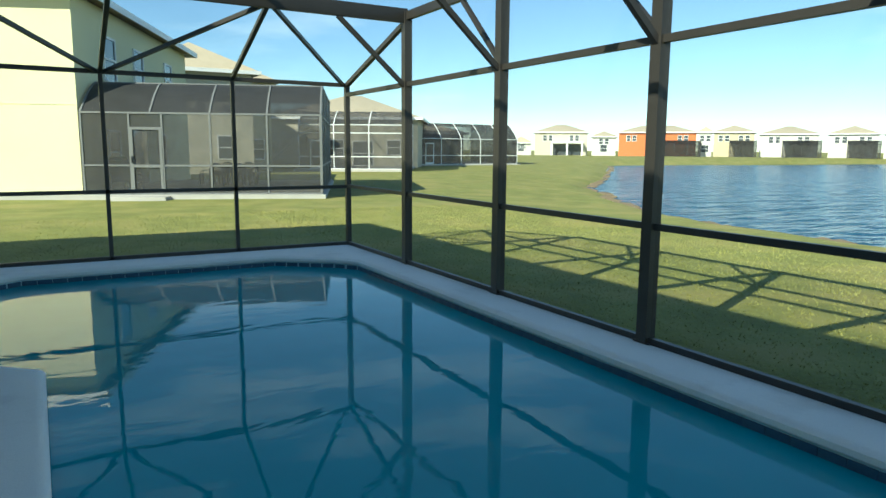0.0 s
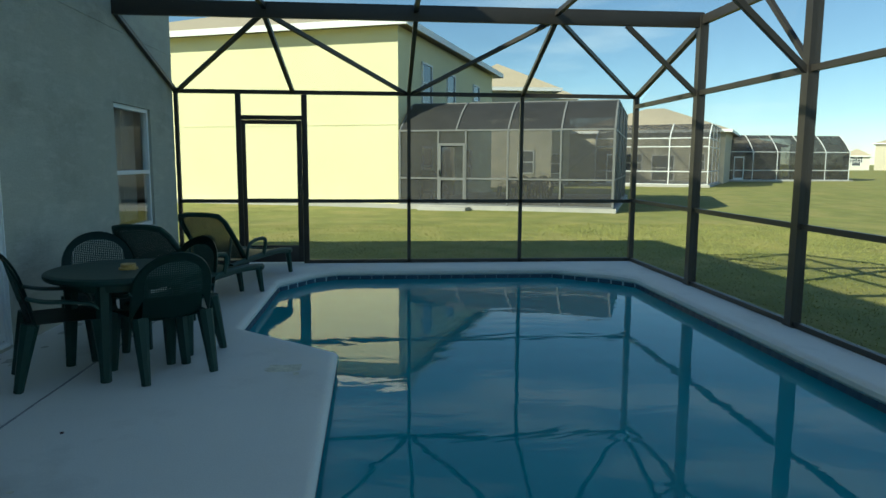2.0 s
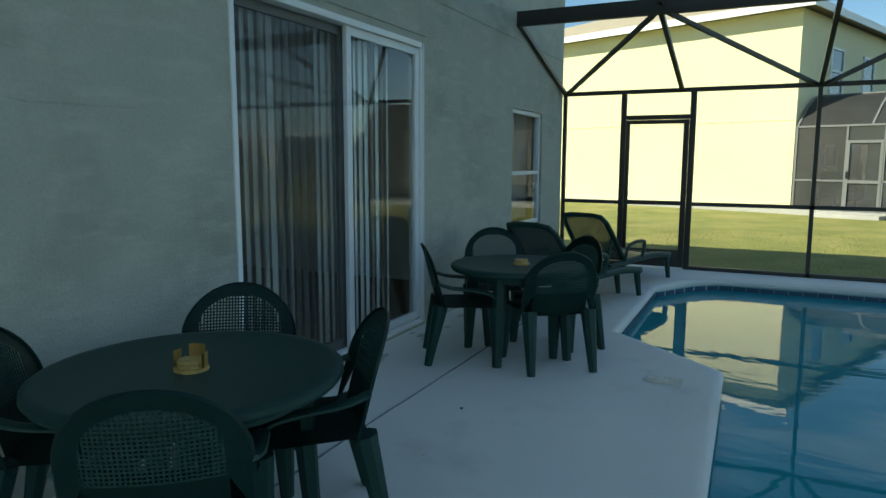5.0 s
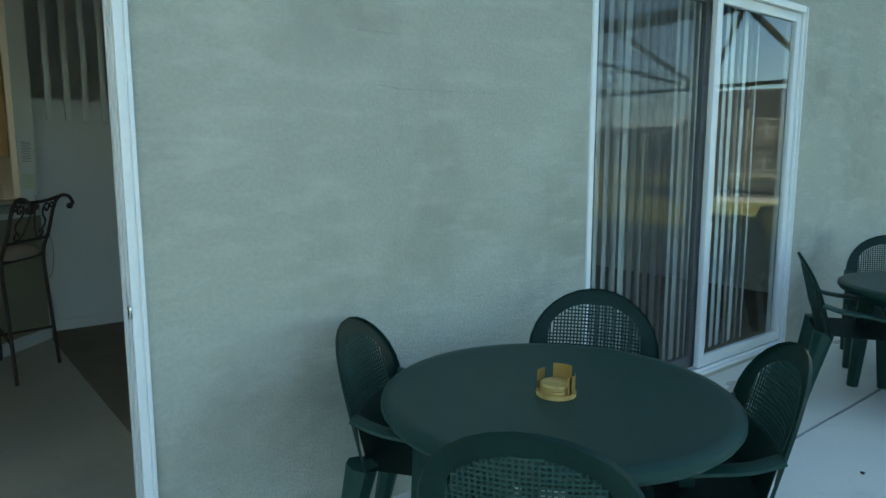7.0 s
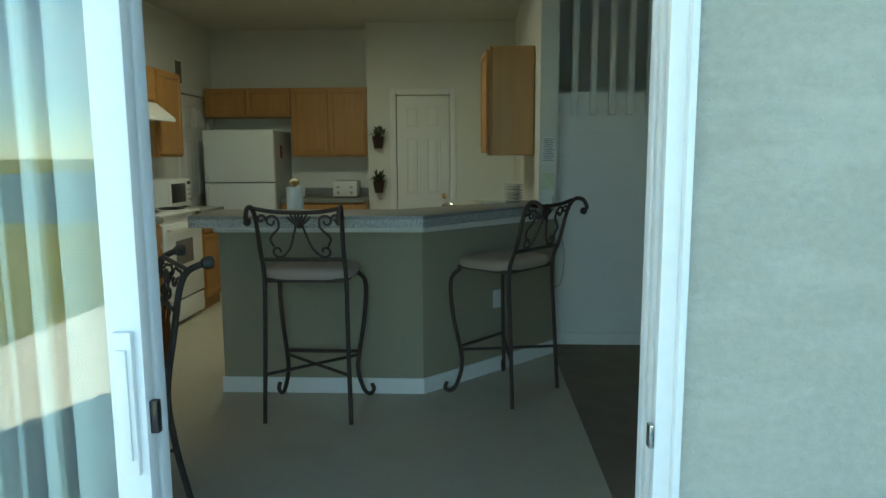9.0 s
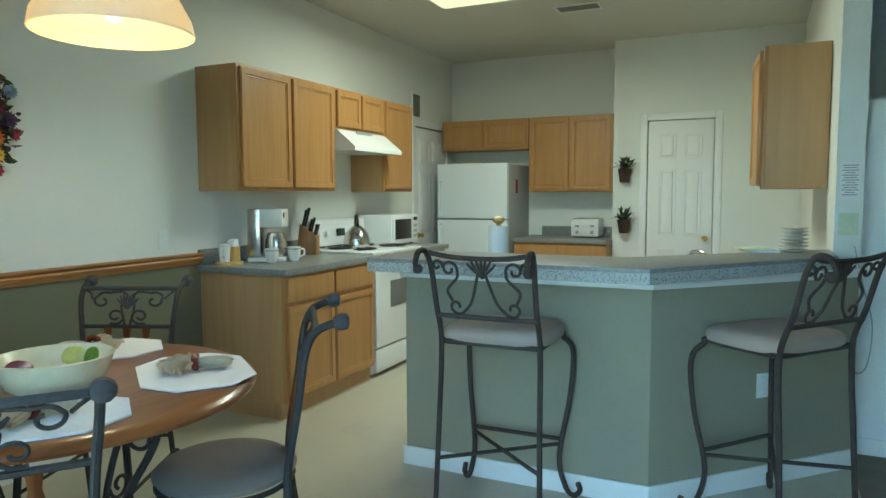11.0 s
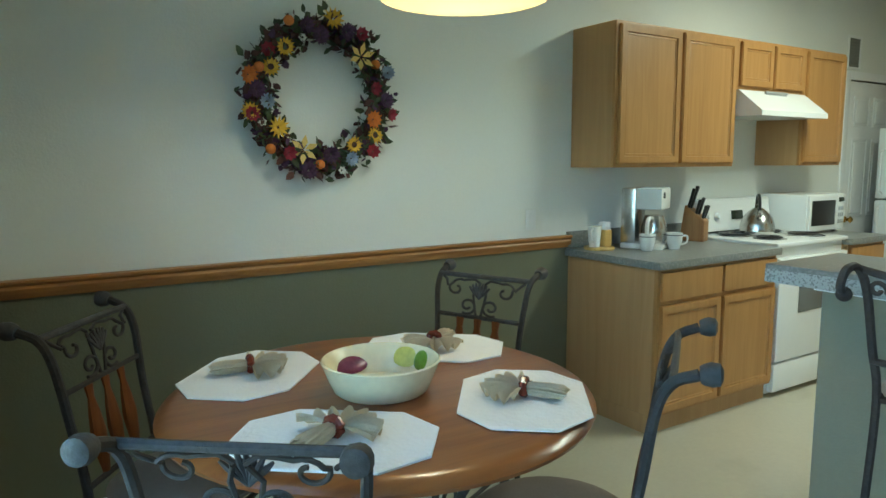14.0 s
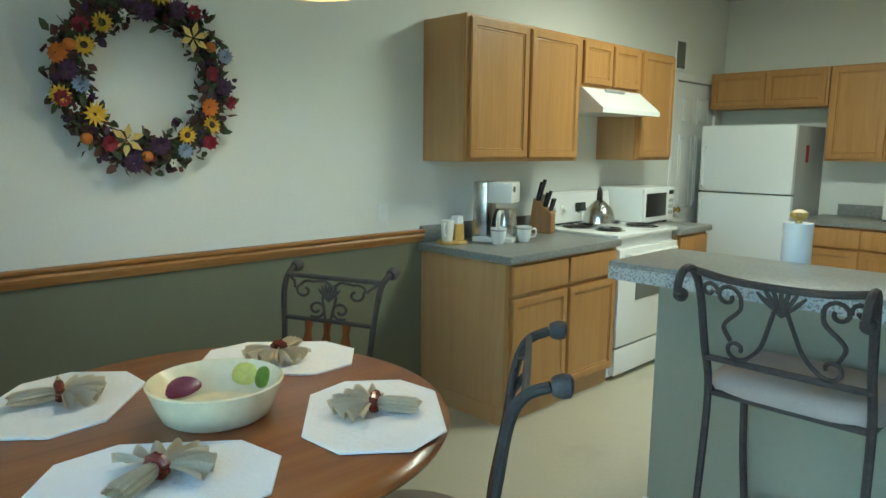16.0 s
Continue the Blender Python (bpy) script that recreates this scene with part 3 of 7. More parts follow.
def offset(poly, d):
    out = []
    for i in range(len(poly)):
        p0, p1, p2 = Vector(poly[i - 1]), Vector(poly[i]), Vector(poly[(i + 1) % len(poly)])
        e1, e2 = (p1 - p0).normalized(), (p2 - p1).normalized()
        n1, n2 = Vector((e1.y, -e1.x)), Vector((e2.y, -e2.x))
        q = (n1 + n2).normalized()
        out.append(tuple(p1 + q * (d / max(0.3, q.dot(n1)))))
    return out


COPE = offset(POOL, 0.30)
b = B()
outer = [b.verts.new((x, y, 0)) for x, y in [(0.0, -3.2), (6.72, -3.2), (6.72, 9.77), (0.0, 9.77)]]
inner = [b.verts.new((x, y, 0)) for x, y in COPE]
es = [b.edges.new((v[i], v[(i + 1) % len(v)])) for v in (outer, inner) for i in range(len(v))]
bmesh.ops.triangle_fill(b, use_beauty=True, edges=es)
for i in range(4):
    p, q = outer[i], outer[(i + 1) % 4]
    lo = [b.verts.new((v.co.x, v.co.y, -0.3)) for v in (p, q)]
    b.faces.new((p, q, lo[1], lo[0]))
solid("floor_patio", b, "deck", "pale grey spray-coated concrete pool deck", "pool deck", "structure")

b = B()
prof = [(0.30, 0.0), (0.06, 0.012), (0.025, 0.006), (0.0, -0.02), (0.0, -0.055), (0.02, -0.07)]
rings = [[b.verts.new((x, y, z)) for x, y in offset(POOL, d)] for d, z in prof]
for r1, r2 in zip(rings, rings[1:]):
    for k in range(len(POOL)):
        j = (k + 1) % len(POOL)
        b.faces.new((r1[k], r1[j], r2[j], r2[k]))
solid("coping", b, "deck", "rounded pale grey coping along the pool's edge", "pool coping", "structure")

b = B()
rings = [[b.verts.new((x, y, z)) for x, y in offset(POOL, d)] for d, z in [(0.02, -0.07), (0.02, -0.26), (0.025, -0.26), (0.02, -1.5)]]
for r1, r2 in zip(rings, rings[1:]):
    for k in range(len(POOL)):
        j = (k + 1) % len(POOL)
        b.faces.new((r1[k], r1[j], r2[j], r2[k]))
b.faces.new(rings[-1])
pool = solid("pool_basin", b, "plaster", "pale blue plastered swimming pool basin", "pool", "structure")
tile = mesh_of("tile", boxed((-0.0757, -0.004, -0.072), (0.0757, 0.004, 0.072), 0.002), "pooltile")
ring_in = offset(POOL, 0.012)
for k in range(len(POOL)):
    p, q = Vector(ring_in[k]), Vector(ring_in[(k + 1) % len(POOL)])
    n_t = max(1, int((q - p).length / 0.152))
    for i in range(n_t):
        c = p + (q - p) * ((i + 0.5) / n_t)
        share("tile", tile, pool, pose(c.x, c.y, -0.15, 0, 0, math.degrees(math.atan2(q.y - p.y, q.x - p.x))))
b = B()
b.faces.new([b.verts.new((x, y, POOL_WATER)) for x, y in offset(POOL, 0.018)])
solid("water_pool", b, "water", "still blue swimming pool water with faint ripples", "pool water", "structure")

# long crack-like joint in the deck beside the house
b = B()
pts = [(0.80 + 0.02 * noise.noise((k * 0.4, 0, 0)), -1.0 + k * 0.25, 0.0025) for k in range(42)]
sweep(b, pts, [0.008 + 0.009 * abs(noise.noise((k * 0.9, 4, 1))) for k in range(42)], 4, 0.3)
solid("trim_deck_joint", b, "joint", "dark dirty expansion joint in the pool deck", "joint", "structure")
b = B()
for cx, cy, r in ((2.2, 4.55, 0.16), (2.32, 4.42, 0.07), (0.55, 2.75, 0.05), (0.62, 2.6, 0.03), (1.25, 2.8, 0.02)):
    vs = [b.verts.new((cx + r * (1 + 0.45 * noise.noise((k * 0.61, cx * 3, cy))) * math.cos(k * 0.2094), cy + 0.6 * r * (1 + 0.45 * noise.noise((k * 0.61, cx * 3, cy))) * math.sin(k * 0.2094), 0.003)) for k in range(30)]
    b.faces.new(vs)
solid("trim_deck_stain", b, make_mat("rust_stain", (0.74, 0.70, 0.56), 0.9, 0, 0.3, 9, 40), "faint yellowish stains on the pool deck", "stain", "structure")
# dirt washed up along the foot of the house wall, and fallen bits
b = B()
rd = random.Random(5)
for k in range(26):
    cx, cy, r_ = 0.05 + abs(rd.gauss(0, 0.16)), rd.uniform(0.9, 7.4), rd.uniform(0.012, 0.06)
    vs = [b.verts.new((cx + r_ * rd.uniform(0.5, 1.1) * math.cos(j * 0.698), cy + 1.8 * r_ * rd.uniform(0.5, 1.1) * math.sin(j * 0.698), 0.0018 + 0.00002 * k)) for j in range(9)]
    b.faces.new(vs)
solid("dirt", b, make_mat("wall_foot_dirt", (0.54, 0.515, 0.45), 0.95, 0, 0.35, 14, 70), "brownish dirt along the foot of the house wall", "dirt", "stuff")
for x, y, a_, ln in ((1.166, 3.469, 20, 0.016),):
    b = B()
    shell(b, [[(-0.4 * ln, -ln, 0.001), (0.4 * ln, -ln, 0.001)], [(-0.7 * ln, 0, 0.007), (0.7 * ln, 0, 0.007)], [(-0.2 * ln, ln, 0.002), (0.2 * ln, ln, 0.002)]], 0.001)
    solid("dead_leaf", b, "terracotta", "small dark dry leaf lying on the pool deck", "leaf", m=pose(x, y, 0.001, 0, 0, a_))

# ---- house: outer wall, roof ----
CRACKS = [[(1.53, 1.908), (1.76, 1.91)], [(1.58, 1.71), (1.77, 1.70), (2.32, 1.712)]]


def wall_crack(keys):
    b = B()
    pts = []
    for (y0, z0), (y1, z1) in zip(keys, keys[1:]):
        for k in range(8):
            t = k / 8
            pts.append((0.001, y0 + (y1 - y0) * t, z0 + (z1 - z0) * t + 0.006 * noise.noise((y0 * 9 + k, z0, 0))))
    sweep(b, pts, [0.002 + 0.0025 * abs(noise.noise((k * 0.7, 1, 2))) for k in range(len(pts))], 4, 0.4)
    solid("trim_stucco_crack", b, "joint", "fine dark crack in the stucco wall", "crack", "structure")



SL_K, SL_A, WIN = (-1.35, 0.73), (2.89, 5.22), (7.49, 8.63)
b = B()
for y0, y1, z0, z1 in ((-2.95, SL_K[0], -0.3, 5.6), (SL_K[0], SL_K[1], 2.46, 5.6), (SL_K[0], SL_K[1], -0.3, 0.03), (SL_K[1], SL_A[0], -0.3, 5.6),
                       (SL_A[0], SL_A[1], 2.46, 5.6), (SL_A[0], SL_A[1], -0.3, 0.03), (SL_A[1], WIN[0], -0.3, 5.6), (WIN[0], WIN[1], -0.3, 0.66),
                       (WIN[0], WIN[1], 2.08, 5.6), (WIN[1], 9.56, -0.3, 5.6)):
    bx(b, (-0.085, y0, z0), (0, y1, z1))
wall_e = solid("wall_east", b, "stucco", "weathered grey-green stucco house wall", "wall", "structure")
b = B()
bx(b, (-0.004, 5.22, 2.86), (0.006, 9.56, 2.885))
bx(b, (-0.004, SL_A[0] - 0.06, 2.52), (0.012, SL_A[1] + 0.06, 2.535))
solid("trim_stucco_joint", b, "stucco", "horizontal stucco control joint", "trim", "structure")
b = B()
bx(b, (-9, -2.95, -0.3), (-8.85, 9.56, 5.6))
bx(b, (-8.85, 9.41, -0.3), (-0.15, 9.56, 5.6))
bx(b, (-8.85, -2.95, -0.3), (-0.086, -2.80, 5.6))
solid("wall_outer", b, "stucco", "grey-green stucco outer walls of the house", "wall", "structure")
b = B()
ev = [(-9.35, -3.3), (0.38, -3.3), (0.38, 9.92), (-9.35, 9.92)]
lo = [b.verts.new((x, y, 5.58)) for x, y in ev]
hi = [b.verts.new((x, y, 5.72)) for x, y in ev]
rd = [b.verts.new((-4.48, 1.0, 7.4)), b.verts.new((-4.48, 5.1, 7.4))]
b.faces.new(lo)
for k in range(4):
    b.faces.new((lo[k], lo[(k + 1) % 4], hi[(k + 1) % 4], hi[k]))
b.faces.new((hi[0], hi[1], rd[0]))
b.faces.new((hi[1], hi[2], rd[1], rd[0]))
b.faces.new((hi[2], hi[3], rd[1]))
b.faces.new((hi[3], hi[0], rd[0], rd[1]))
solid("roof_house", b, "roof", "tan shingled hip roof of the house", "roof", "structure")

for keys in CRACKS:
    wall_crack(keys)

# ---- pool screen enclosure ----
FX, FY = 6.56, 9.61
EAVE, BEAM, RAIL, MID = 2.41, 3.09, 0.895, 2.27
cage = thing("pool_enclosure", "dark bronze aluminium pool enclosure with insect screens", "screen enclosure")


def cage_bar(name, p, q, w, h=None):
    b = B()
    bar(b, p, q, w, h)
    return part(name, b, "bronze", cage)


RIGHT = [7.60, 5.52, 3.49, 1.45, -0.6, -2.7]
for x in (0.03, 3.24, 4.87):
    cage_bar("post", (x, FY, 0), (x, FY, EAVE), 0.05)
cage_bar("corner_post", (FX, FY, 0), (FX, FY, EAVE), 0.07)
for y in RIGHT:
    cage_bar("post", (FX, y, 0), (FX, y, BEAM + 0.05), 0.10)
    b = B()
    bx(b, (FX - 0.05, y - 0.08, 0), (FX + 0.05, y + 0.08, 0.012))
    part("foot_plate", b, "bronze", cage)
for x0, x1 in ((0.03, 0.84), (1.80, 3.24), (3.24, 4.87), (4.87, FX)):
    cage_bar("sill_rail", (x0, FY, 0.025), (x1, FY, 0.025), 0.05)
    cage_bar("chair_rail", (x0, FY, RAIL), (x1, FY, RAIL), 0.05)
cage_bar("eave_beam", (0, FY, EAVE), (FX, FY, EAVE), 0.055)
prev = FY
for y in RIGHT:
    for z, w, nm in ((0.025, 0.05, "sill_rail"), (RAIL + 0.01, 0.05, "chair_rail"), (MID, 0.055, "upper_rail")):
        cage_bar(nm, (FX, prev, z), (FX, y, z), w)
    prev = y
cage_bar("top_rail", (FX, RIGHT[0], BEAM), (FX, RIGHT[-1], BEAM), 0.06, 0.10)
for k, y in enumerate(RIGHT):
    b = B()
    bx(b, (0.0, y - 0.03, BEAM - 0.085), (FX, y + 0.03, BEAM + 0.085), 0.006)
    part("roof_beam", b, "bronze", cage)
    cage_bar("knee_brace", (FX, y, 2.22), (FX - 0.9, y, BEAM - 0.08), 0.05)
    if k:
        cage_bar("wall_brace", (FX, y, 2.30), (FX, y + 0.75, BEAM - 0.05), 0.045)
for x in (1.6, 3.25, 4.84):
    prev = RIGHT[0]
    for y in RIGHT[1:]:
        cage_bar("purlin", (x, prev, BEAM + 0.03), (x, y, BEAM + 0.03), 0.05)
        prev = y
MB = (RIGHT[0], BEAM - 0.06)
for x0, x1, w in ((0.03, 0.03, 0.05), (1.62, 1.6, 0.05), (3.24, 3.25, 0.05), (4.87, 4.83, 0.05), (FX, FX, 0.06), (0.05, 1.55, 0.045), (3.2, 1.66, 0.045), (3.28, 4.78, 0.045), (6.5, 4.9, 0.045)):
    cage_bar("mansard_strut", (x0, FY, EAVE), (x1, MB[0], MB[1]), w)


def pane(name, pts, mat, parent):
    b = B()
    b.faces.new([b.verts.new(p) for p in pts])
    return part(name, b, mat, parent)


xs = [0.03, 0.84, 1.80, 3.24, 4.87, FX]
for x0, x1 in zip(xs, xs[1:]):
    for z0, z1 in ((0.04, RAIL), (RAIL, EAVE)):
        if (x0, x1) == (0.84, 1.80):
            continue
        pane("screen", [(x0, FY, z0), (x1, FY, z0), (x1, FY, z1), (x0, FY, z1)], "screen", cage)
pane("screen", [(0.84, FY, 2.09), (1.80, FY, 2.09), (1.80, FY, EAVE), (0.84, FY, EAVE)], "screen", cage)
ys = [FY] + RIGHT
for y0, y1 in zip(ys, ys[1:]):
    for z0, z1 in ((0.04, RAIL), (RAIL, MID), (MID, BEAM)):
        if y0 == FY and z1 == BEAM:
            pane("screen", [(FX, y0, MID), (FX, y1, MID), (FX, y1, BEAM)], "screen", cage)
        else:
            pane("screen", [(FX, y0, z0), (FX, y1, z0), (FX, y1, z1), (FX, y0, z1)], "screen", cage)
pane("screen", [(0, FY, EAVE), (FX, FY, EAVE), (FX, RIGHT[0], BEAM), (0, RIGHT[0], BEAM)], "screen", cage)
for y0, y1 in zip(RIGHT, RIGHT[1:]):
    pane("screen", [(0, y0, BEAM + 0.06), (FX, y0, BEAM + 0.06), (FX, y1, BEAM + 0.06), (0, y1, BEAM + 0.06)], "screen", cage)
pane("screen", [(0, -2.7, 0), (FX, -2.7, 0), (FX, -2.7, BEAM), (0, -2.7, BEAM)], "screen", cage)

# screen door in the end wall
sdoor = thing("screen_door", "dark bronze screen door with a solid kick plate", "door", pose(0, FY, 0))
for nm, lo, hi in (("jamb", (0.83, -0.03, 0), (0.90, 0.03, EAVE - 0.03)), ("jamb", (1.735, -0.03, 0), (1.81, 0.03, EAVE - 0.03)), ("door_head", (0.90, -0.03, 2.03), (1.735, 0.03, 2.09)),
                   ("stile", (0.905, -0.02, 0.02), (0.955, 0.015, 2.025)), ("stile", (1.66, -0.02, 0.02), (1.73, 0.015, 2.025)), ("top_rail", (0.955, -0.02, 1.97), (1.66, 0.015, 2.025)),
                   ("middle_rail", (0.955, -0.02, 0.87), (1.66, 0.015, 0.93)), ("kick_plate", (0.955, -0.012, 0.02), (1.66, 0.008, 0.26))):
    part(nm, boxed(lo, hi, 0.004), "bronze", sdoor)
pane("screen", [(0.955, 0, 0.26), (1.66, 0, 0.26), (1.66, 0, 1.97), (0.955, 0, 1.97)], "screen", sdoor)
b = B()
sweep(b, [(1.695, -0.02, 1.0), (1.695, -0.06, 1.0), (1.695, -0.06, 1.12), (1.695, -0.02, 1.12)], 0.009, 8)
part("handle", b, "black", sdoor)


# ---- neighbouring houses ----
def window(parent, c, w, h, ax, out, mat="window_dark", frame_mat="trim"):
    """A framed window on a wall; ax is the wall's run axis, out the way that it faces."""
    x, y, z = c
    b, g = B(), B()
    t = 0.07
    for dx0, dx1, z0, z1 in ((-w / 2, w / 2, -h / 2, -h / 2 + t), (-w / 2, w / 2, h / 2 - t, h / 2), (-w / 2, -w / 2 + t, -h / 2, h / 2), (w / 2 - t, w / 2, -h / 2, h / 2), (-w / 2, w / 2, -t / 2, t / 2)):
        if ax == "x":
            bx(b, (x + dx0, y - 0.02, z + z0), (x + dx1, y + 0.06 * out, z + z1) if out > 0 else (x + dx1, y + 0.02, z + z1))
        else:
            bx(b, (x - 0.02, y + dx0, z + z0), (x + 0.06, y + dx1, z + z1))
    if ax == "x":
        bx(g, (x - w / 2 + 0.02, y - 0.012, z - h / 2 + 0.02), (x + w / 2 - 0.02, y + 0.012, z + h / 2 - 0.02))
    else:
        bx(g, (x - 0.015, y - w / 2 + 0.02, z - h / 2 + 0.02), (x + 0.02, y + w / 2 - 0.02, z + h / 2 - 0.02))
    wo = part("window", b, frame_mat, parent)
    part("window_pane", g, mat, wo)


def hip_roof(parent, x0, y0, x1, y1, z, rise, over=0.45, mat="roof"):
    x0, y0, x1, y1 = x0 - over, y0 - over, x1 + over, y1 + over
    b = B()
    lo = [b.verts.new(p) for p in ((x0, y0, z + 0.02), (x1, y0, z + 0.02), (x1, y1, z + 0.02), (x0, y1, z + 0.02))]
    hw = min(x1 - x0, y1 - y0) / 2
    if x1 - x0 > y1 - y0:
        r = [b.verts.new((x0 + hw, (y0 + y1) / 2, z + rise)), b.verts.new((x1 - hw, (y0 + y1) / 2, z + rise))]
        b.faces.new((lo[0], lo[1], r[1], r[0]))
        b.faces.new((lo[1], lo[2], r[1]))
        b.faces.new((lo[2], lo[3], r[0], r[1]))
        b.faces.new((lo[3], lo[0], r[0]))
    else:
        r = [b.verts.new(((x0 + x1) / 2, y0 + hw, z + rise)), b.verts.new(((x0 + x1) / 2, y1 - hw, z + rise))]
        b.faces.new((lo[0], lo[1], r[0]))
        b.faces.new((lo[1], lo[2], r[1], r[0]))
        b.faces.new((lo[2], lo[3], r[1]))
        b.faces.new((lo[3], lo[0], r[0], r[1]))
    b.faces.new(lo[::-1])
    part("roof", b, mat, parent)
    b = B()
    t = 0.05
    for lo_, hi_ in (((x0, y0 - t, z - 0.16), (x1, y0, z + 0.06)), ((x0, y1, z - 0.16), (x1, y1 + t, z + 0.06)), ((x0 - t, y0 - t, z - 0.16), (x0, y1 + t, z + 0.06)), ((x1, y0 - t, z - 0.16), (x1 + t, y1 + t, z + 0.06))):
        bx(b, lo_, hi_)
    part("fascia", b, "trim", parent)


def block(parent, lo, hi, mat):
    return part("wall", boxed(lo, hi), mat, parent)


NB = pose(3.35, 23.25, 0, 0, 0, -22)
nb = thing("yellow_house", "two-storey pale yellow stucco house next door", "house", NB)
block(nb, (-16.0, 0, -0.3), (0, 14.0, 6.0), "stucco_yellow")
hip_roof(nb, -16.0, 0, 0, 14.0, 6.1, 2.4)
part("slab", boxed((-16, -0.2, -0.3), (0.25, 0.01, 0.02)), "slab", nb)
for y, z in ((3.0, 4.4), (6.2, 4.4), (10.5, 4.4), (3.0, 1.3), (9.0, 1.3)):
    window(nb, (0.01, y, z), 1.2, 1.5, "y", 1)
b = B()
bx(b, (-16, -0.015, 2.72), (0.01, 0.0, 2.75))
part("stucco_band", b, "stucco_yellow", nb)


def arch_cage(name, label, x0, x1, y0, y1, wall_h, top_h, frame_mat, n, lattice=True, w=0.06, screen="screen_far", door_at=None, m=None, rails=None):
    """A neighbour's pool enclosure: upright screen walls below a rounded mansard."""
    c = thing(name, label, "screen enclosure", m)
    prof = [(0.0, 0.0), (0.0, wall_h)] + [(1.6 * math.sin(radians(a)) ** 1 * 1.0 if a else 0.0, wall_h + (top_h - wall_h) * math.sin(radians(a)) ** 0.8) for a in (0, 22, 45, 68, 90)][1:]
    for k in range(n + 1):
        x = x0 + (x1 - x0) * k / n
        b = B()
        sweep(b, [(x, y0 + d, z) for d, z in prof] + [(x, y1, top_h)], w / 1.41, 4)
        part("rib", b, frame_mat, c)
    for z in rails or (0.05, 0.9, wall_h):
        nm = "sill_rail" if z < 0.1 else "chair_rail" if z < 1 else "eave_rail"
        b = B()
        bar(b, (x0, y0, z), (x1, y0, z), w)
        part(nm, b, frame_mat, c)
        b = B()
        bar(b, (x1, y0, z), (x1, y1, z), w)
        part(nm, b, frame_mat, c)
    for k in range(1, 4):
        y = y0 + (y1 - y0) * k / 3
        b = B()
        bar(b, (x1, y, 0), (x1, y, top_h if y - y0 > 1.6 else wall_h), w)
        part("post", b, frame_mat, c)
    b = B()
    rows = [[(x, y0 + d, z) for x in (x0, x1)] for d, z in prof] + [[(x0, y1, top_h), (x1, y1, top_h)]]
    vs = [[b.verts.new(p) for p in r] for r in rows]
    for r1, r2 in zip(vs, vs[1:]):
        b.faces.new((r1[0], r1[1], r2[1], r2[0]))
    part("screen", b, screen, c)
    pane("screen", [(x1, y0 + d, z) for d, z in prof] + [(x1, y1, top_h), (x1, y1, 0)], screen, c)
    pane("screen", [(x0, y0 + d, z) for d, z in prof] + [(x0, y1, top_h), (x0, y1, 0)], screen, c)
    if door_at is not None:
        d = B()
        for lo, hi in (((door_at, y0 - 0.05, 0.02), (door_at + 0.07, y0 + 0.05, 2.08)), ((door_at + 0.85, y0 - 0.05, 0.02), (door_at + 0.92, y0 + 0.05, 2.08)),
                       ((door_at + 0.07, y0 - 0.05, 1.99), (door_at + 0.85, y0 + 0.05, 2.08)), ((door_at + 0.07, y0 - 0.05, 0.85), (door_at + 0.85, y0 + 0.05, 0.93)),
                       ((door_at + 0.07, y0 - 0.05, 0.02), (door_at + 0.85, y0 + 0.05, 0.25))):
            bx(d, lo, hi)
        part("screen_door", d, frame_mat, c)
    part("slab", boxed((x0 - 0.3, y0 - 0.35, -0.3), (x1 + 0.2, y1, 0.04)), "slab", c)
    return c


